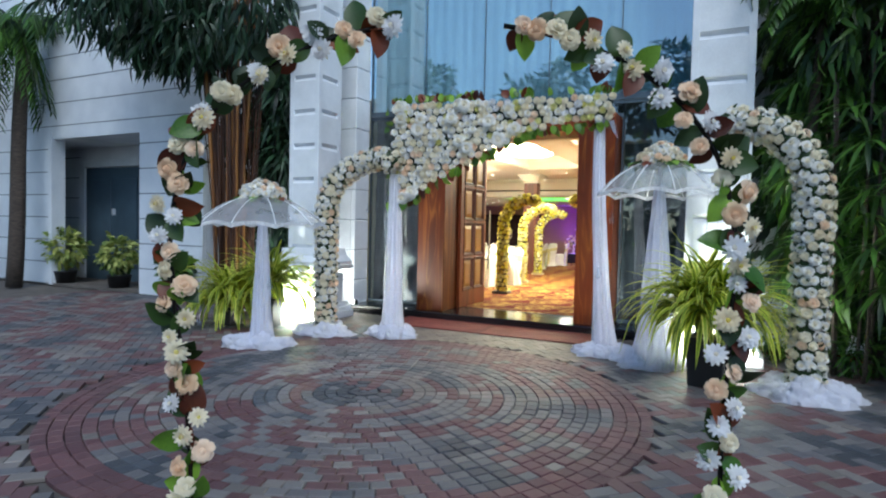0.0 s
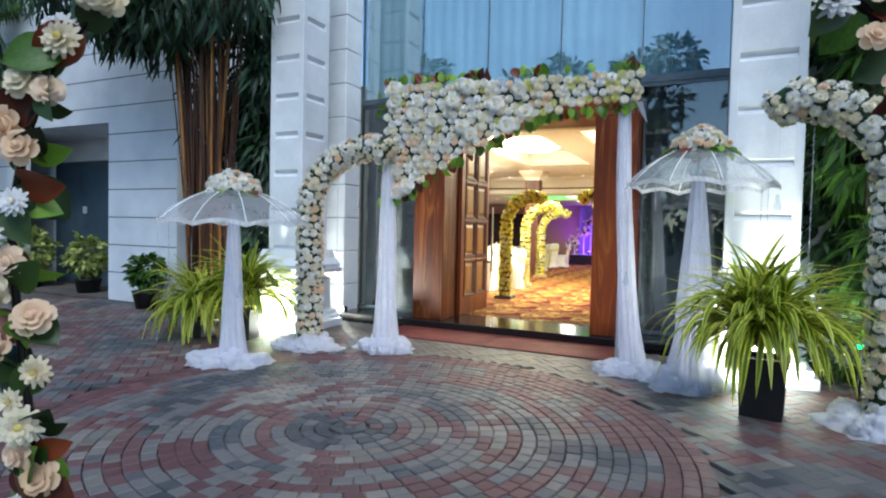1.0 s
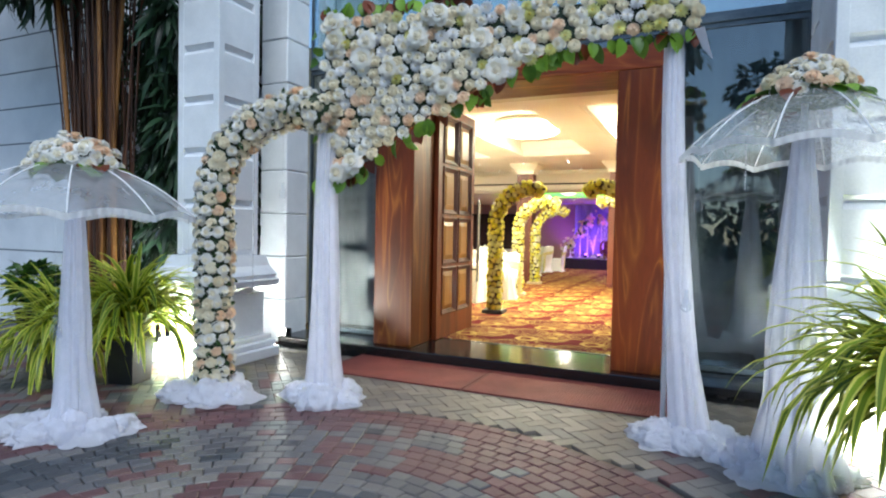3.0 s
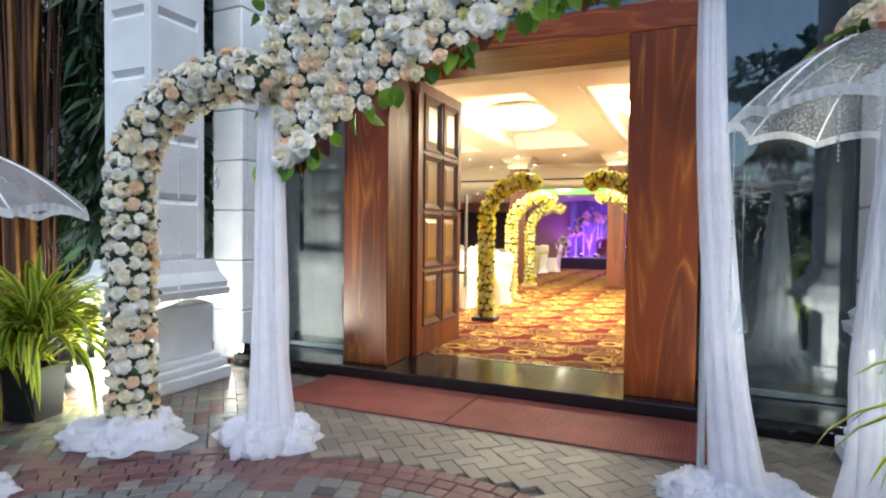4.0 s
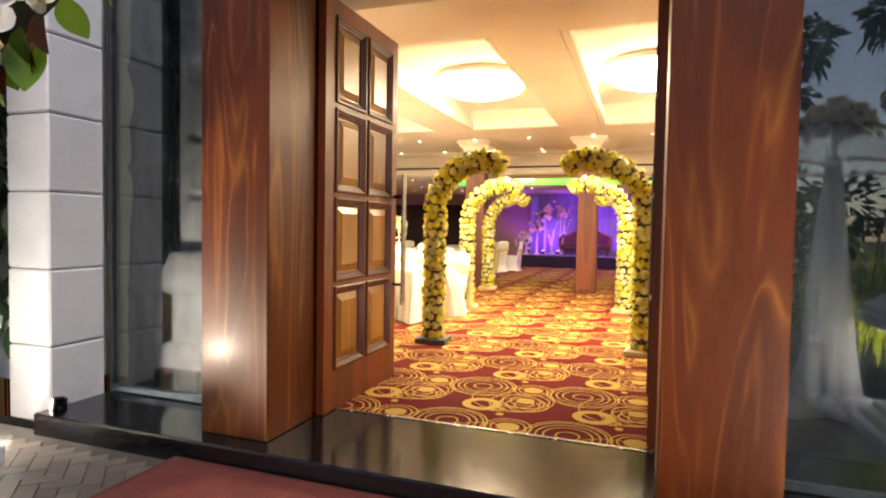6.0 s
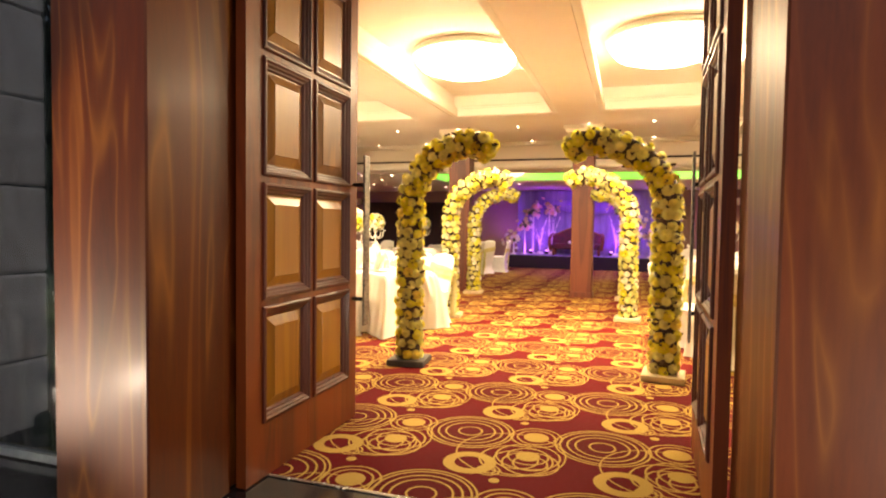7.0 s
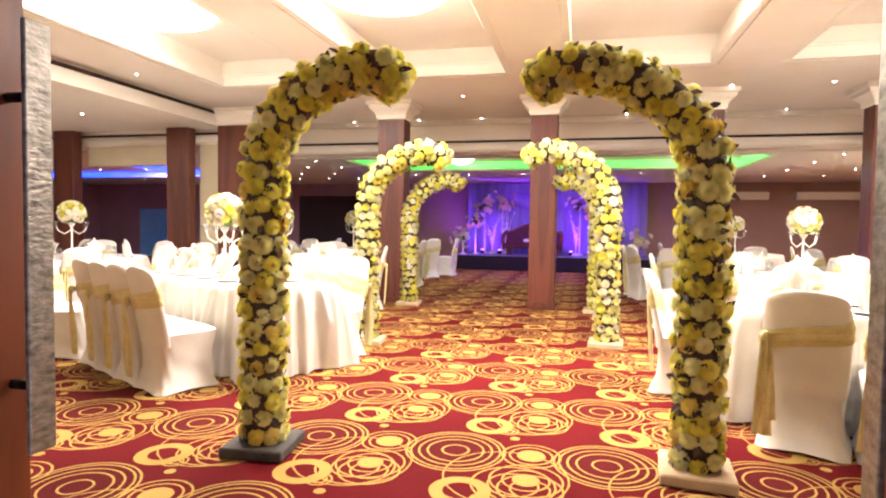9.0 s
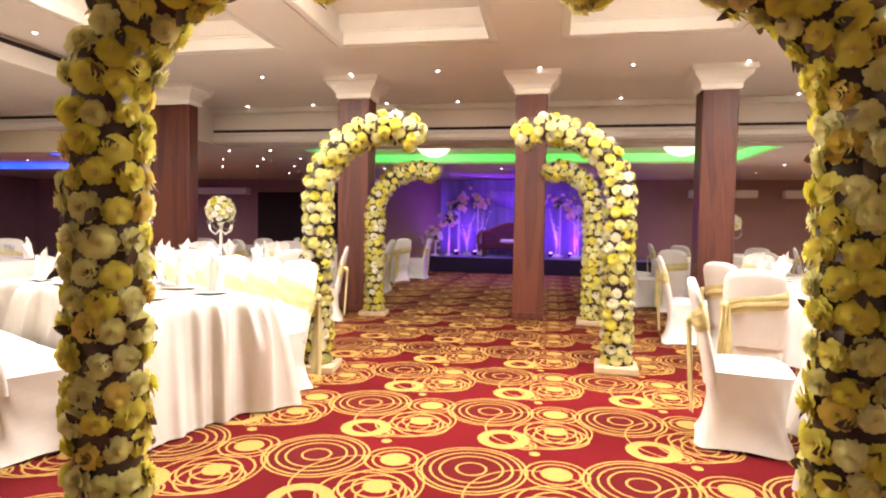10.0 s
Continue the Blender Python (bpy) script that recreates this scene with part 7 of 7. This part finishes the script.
class Blocks:
    def __init__(self, inset=0.007):
        self.v, self.f, self.m, self.inset = [], [], [], inset

    def add(self, corners, tone=0):
        n = len(self.v)
        self.m += [tone] * len(FACES)
        self.v += stone_verts(corners, rng.uniform(-0.0025, 0.0025), inset=self.inset)
        self.f += [tuple(i + n for i in f) for f in FACES]

    def build(self, name, material, label):
        me = bpy.data.meshes.new(name)
        me.from_pydata(self.v, [], self.f)
        for mt in material if isinstance(material, list) else [material]:
            me.materials.append(mt)
        me.polygons.foreach_set("material_index", self.m)
        ob = new(name, me)
        return ob


def tone_at(p, band=None):
    """Colours lie in loose patches, and in rings within the circle."""
    q = Vector((p.x * 1.3, p.y * 1.3, 0.0))
    n = noise.noise(q) + 0.5 * noise.noise(q * 2.1 + Vector((9, 0, 0))) + rng.uniform(-0.24, 0.24)
    if band is not None:
        n = 0.8 * math.exp(-band / 7) * math.sin(band * 1.15 + 2.4) + 0.8 * n
        if band < 3:
            return 2 if rng.random() < 0.68 else rng.choice((0, 1, 1))
    if n < -0.34:
        return 2
    if n < 0.0:
        return 1
    if n < 0.36:
        return 0
    return 3 if rng.random() < 0.7 else 1


ring_blocks, red_blocks, field, buff = Blocks(), Blocks(0.004), Blocks(0.005), Blocks(0.003)
single = []
pavement = thing("pavement", "forecourt paved in red, grey and charcoal blocks with a round centre", "paving", (0, 0, 0))
pavement["kind"] = "structure"
r, w = 0.06, 0.108
k_ring = 0
while r < RING + 0.3:
    n = max(5, round(2 * math.pi * (r + w / 2) / 0.132))
    red = RING - 0.03 < r + w / 2
    for k in range(n):
        g = 0.0028 / (r + w / 2)
        a0, a1 = 2 * math.pi * (k + 0.5 * (k_ring % 2)) / n + g, 2 * math.pi * (k + 1 + 0.5 * (k_ring % 2)) / n - g
        ro = r + w - 0.006
        quad = [RC + Vector((rr * math.cos(a), rr * math.sin(a))) for rr, a in ((r, a0), (ro, a0), (ro, a1), (r, a1))]
        jit = 0.004
        quad = [p + Vector((rng.uniform(-jit, jit), rng.uniform(-jit, jit))) for p in quad]
        mid = sum(quad, Vector((0, 0))) / 4
        if red:
            red_blocks.add(quad)
        elif 0.6 < r < 1.45 and len(single) < 300:
            single.append((quad, tone_at(mid, k_ring)))
        else:
            ring_blocks.add(quad, tone_at(mid, k_ring))
    r += w
    k_ring += 1
R_OUT = r
ring_blocks.add([RC + Vector((0.052 * math.cos(a), 0.052 * math.sin(a))) for a in (0.4, 0.4 + math.pi / 2, 0.4 + math.pi, 0.4 + 1.5 * math.pi)], 2)
# herringbone field
L, W = 0.216, 0.108
ca, sa = math.cos(radians(45)), math.sin(radians(45))
X0, X1, Y0, Y1 = -11.5, 6.5, -1.2, 9.0
for i in range(-130, 130):
    for j in range(-130, 130):
        for kind in (0, 1):
            # pairs of blocks stepped along the diagonal
            bx = i * 2 * L - (j % 4) * W + (0 if kind == 0 else L)
            by = j * W
            if kind == 0:
                q = [(bx, by), (bx + L, by), (bx + L, by + W), (bx, by + W)]
            else:
                q = [(bx, by), (bx + W, by), (bx + W, by + L), (bx, by + L)]
            q = [(a + 0.0015 * (1 if n in (0, 3) else -1), b + 0.0015 * (1 if n in (0, 1) else -1)) for n, (a, b) in enumerate(q)]
            q = [Vector((-2 + ca * a - sa * b, 4 + sa * a + ca * b)) for a, b in q]
            c = sum(q, Vector((0, 0))) / 4
            if not (X0 < c.x < X1 and Y0 < c.y < Y1) or (c - RC).length < R_OUT + 0.03:
                continue
            if c.x < -5.4 and c.y > 8.3 or max(p.y for p in q) > 8.925:
                continue
            if c.y > 7.75 and -4.9 < c.x < 1.2 or c.y > 6.9 and -3.3 < c.x < -0.1:
                buff.add(q)
            else:
                field.add(q, tone_at(c))
tagged(ring_blocks.build("circle_blocks", PAVER_TONES, ""), "rings of small mixed paving blocks", kind="stuff").parent = pavement
tagged(red_blocks.build("red_ring_blocks", PAVER_RED, ""), "border of red paving blocks round the circle", kind="stuff").parent = pavement
tagged(field.build("field_blocks", PAVER_TONES, ""), "herringbone field of mixed paving blocks", kind="stuff").parent = pavement
tagged(buff.build("buff_blocks", PAVER_BUFF, ""), "buff paving blocks along the granite step", kind="stuff").parent = pavement
for quad, tone in single:
    c = sum(quad, Vector((0, 0))) / 4
    me = bpy.data.meshes.new("paving_block")
    me.from_pydata([(x - c.x, y - c.y, z) for x, y, z in stone_verts(quad, rng.uniform(-0.002, 0.003))], [], FACES)
    me.materials.append(PAVER_TONES[tone])
    piece("paving_block", me, pavement, pose(c.x, c.y, 0))
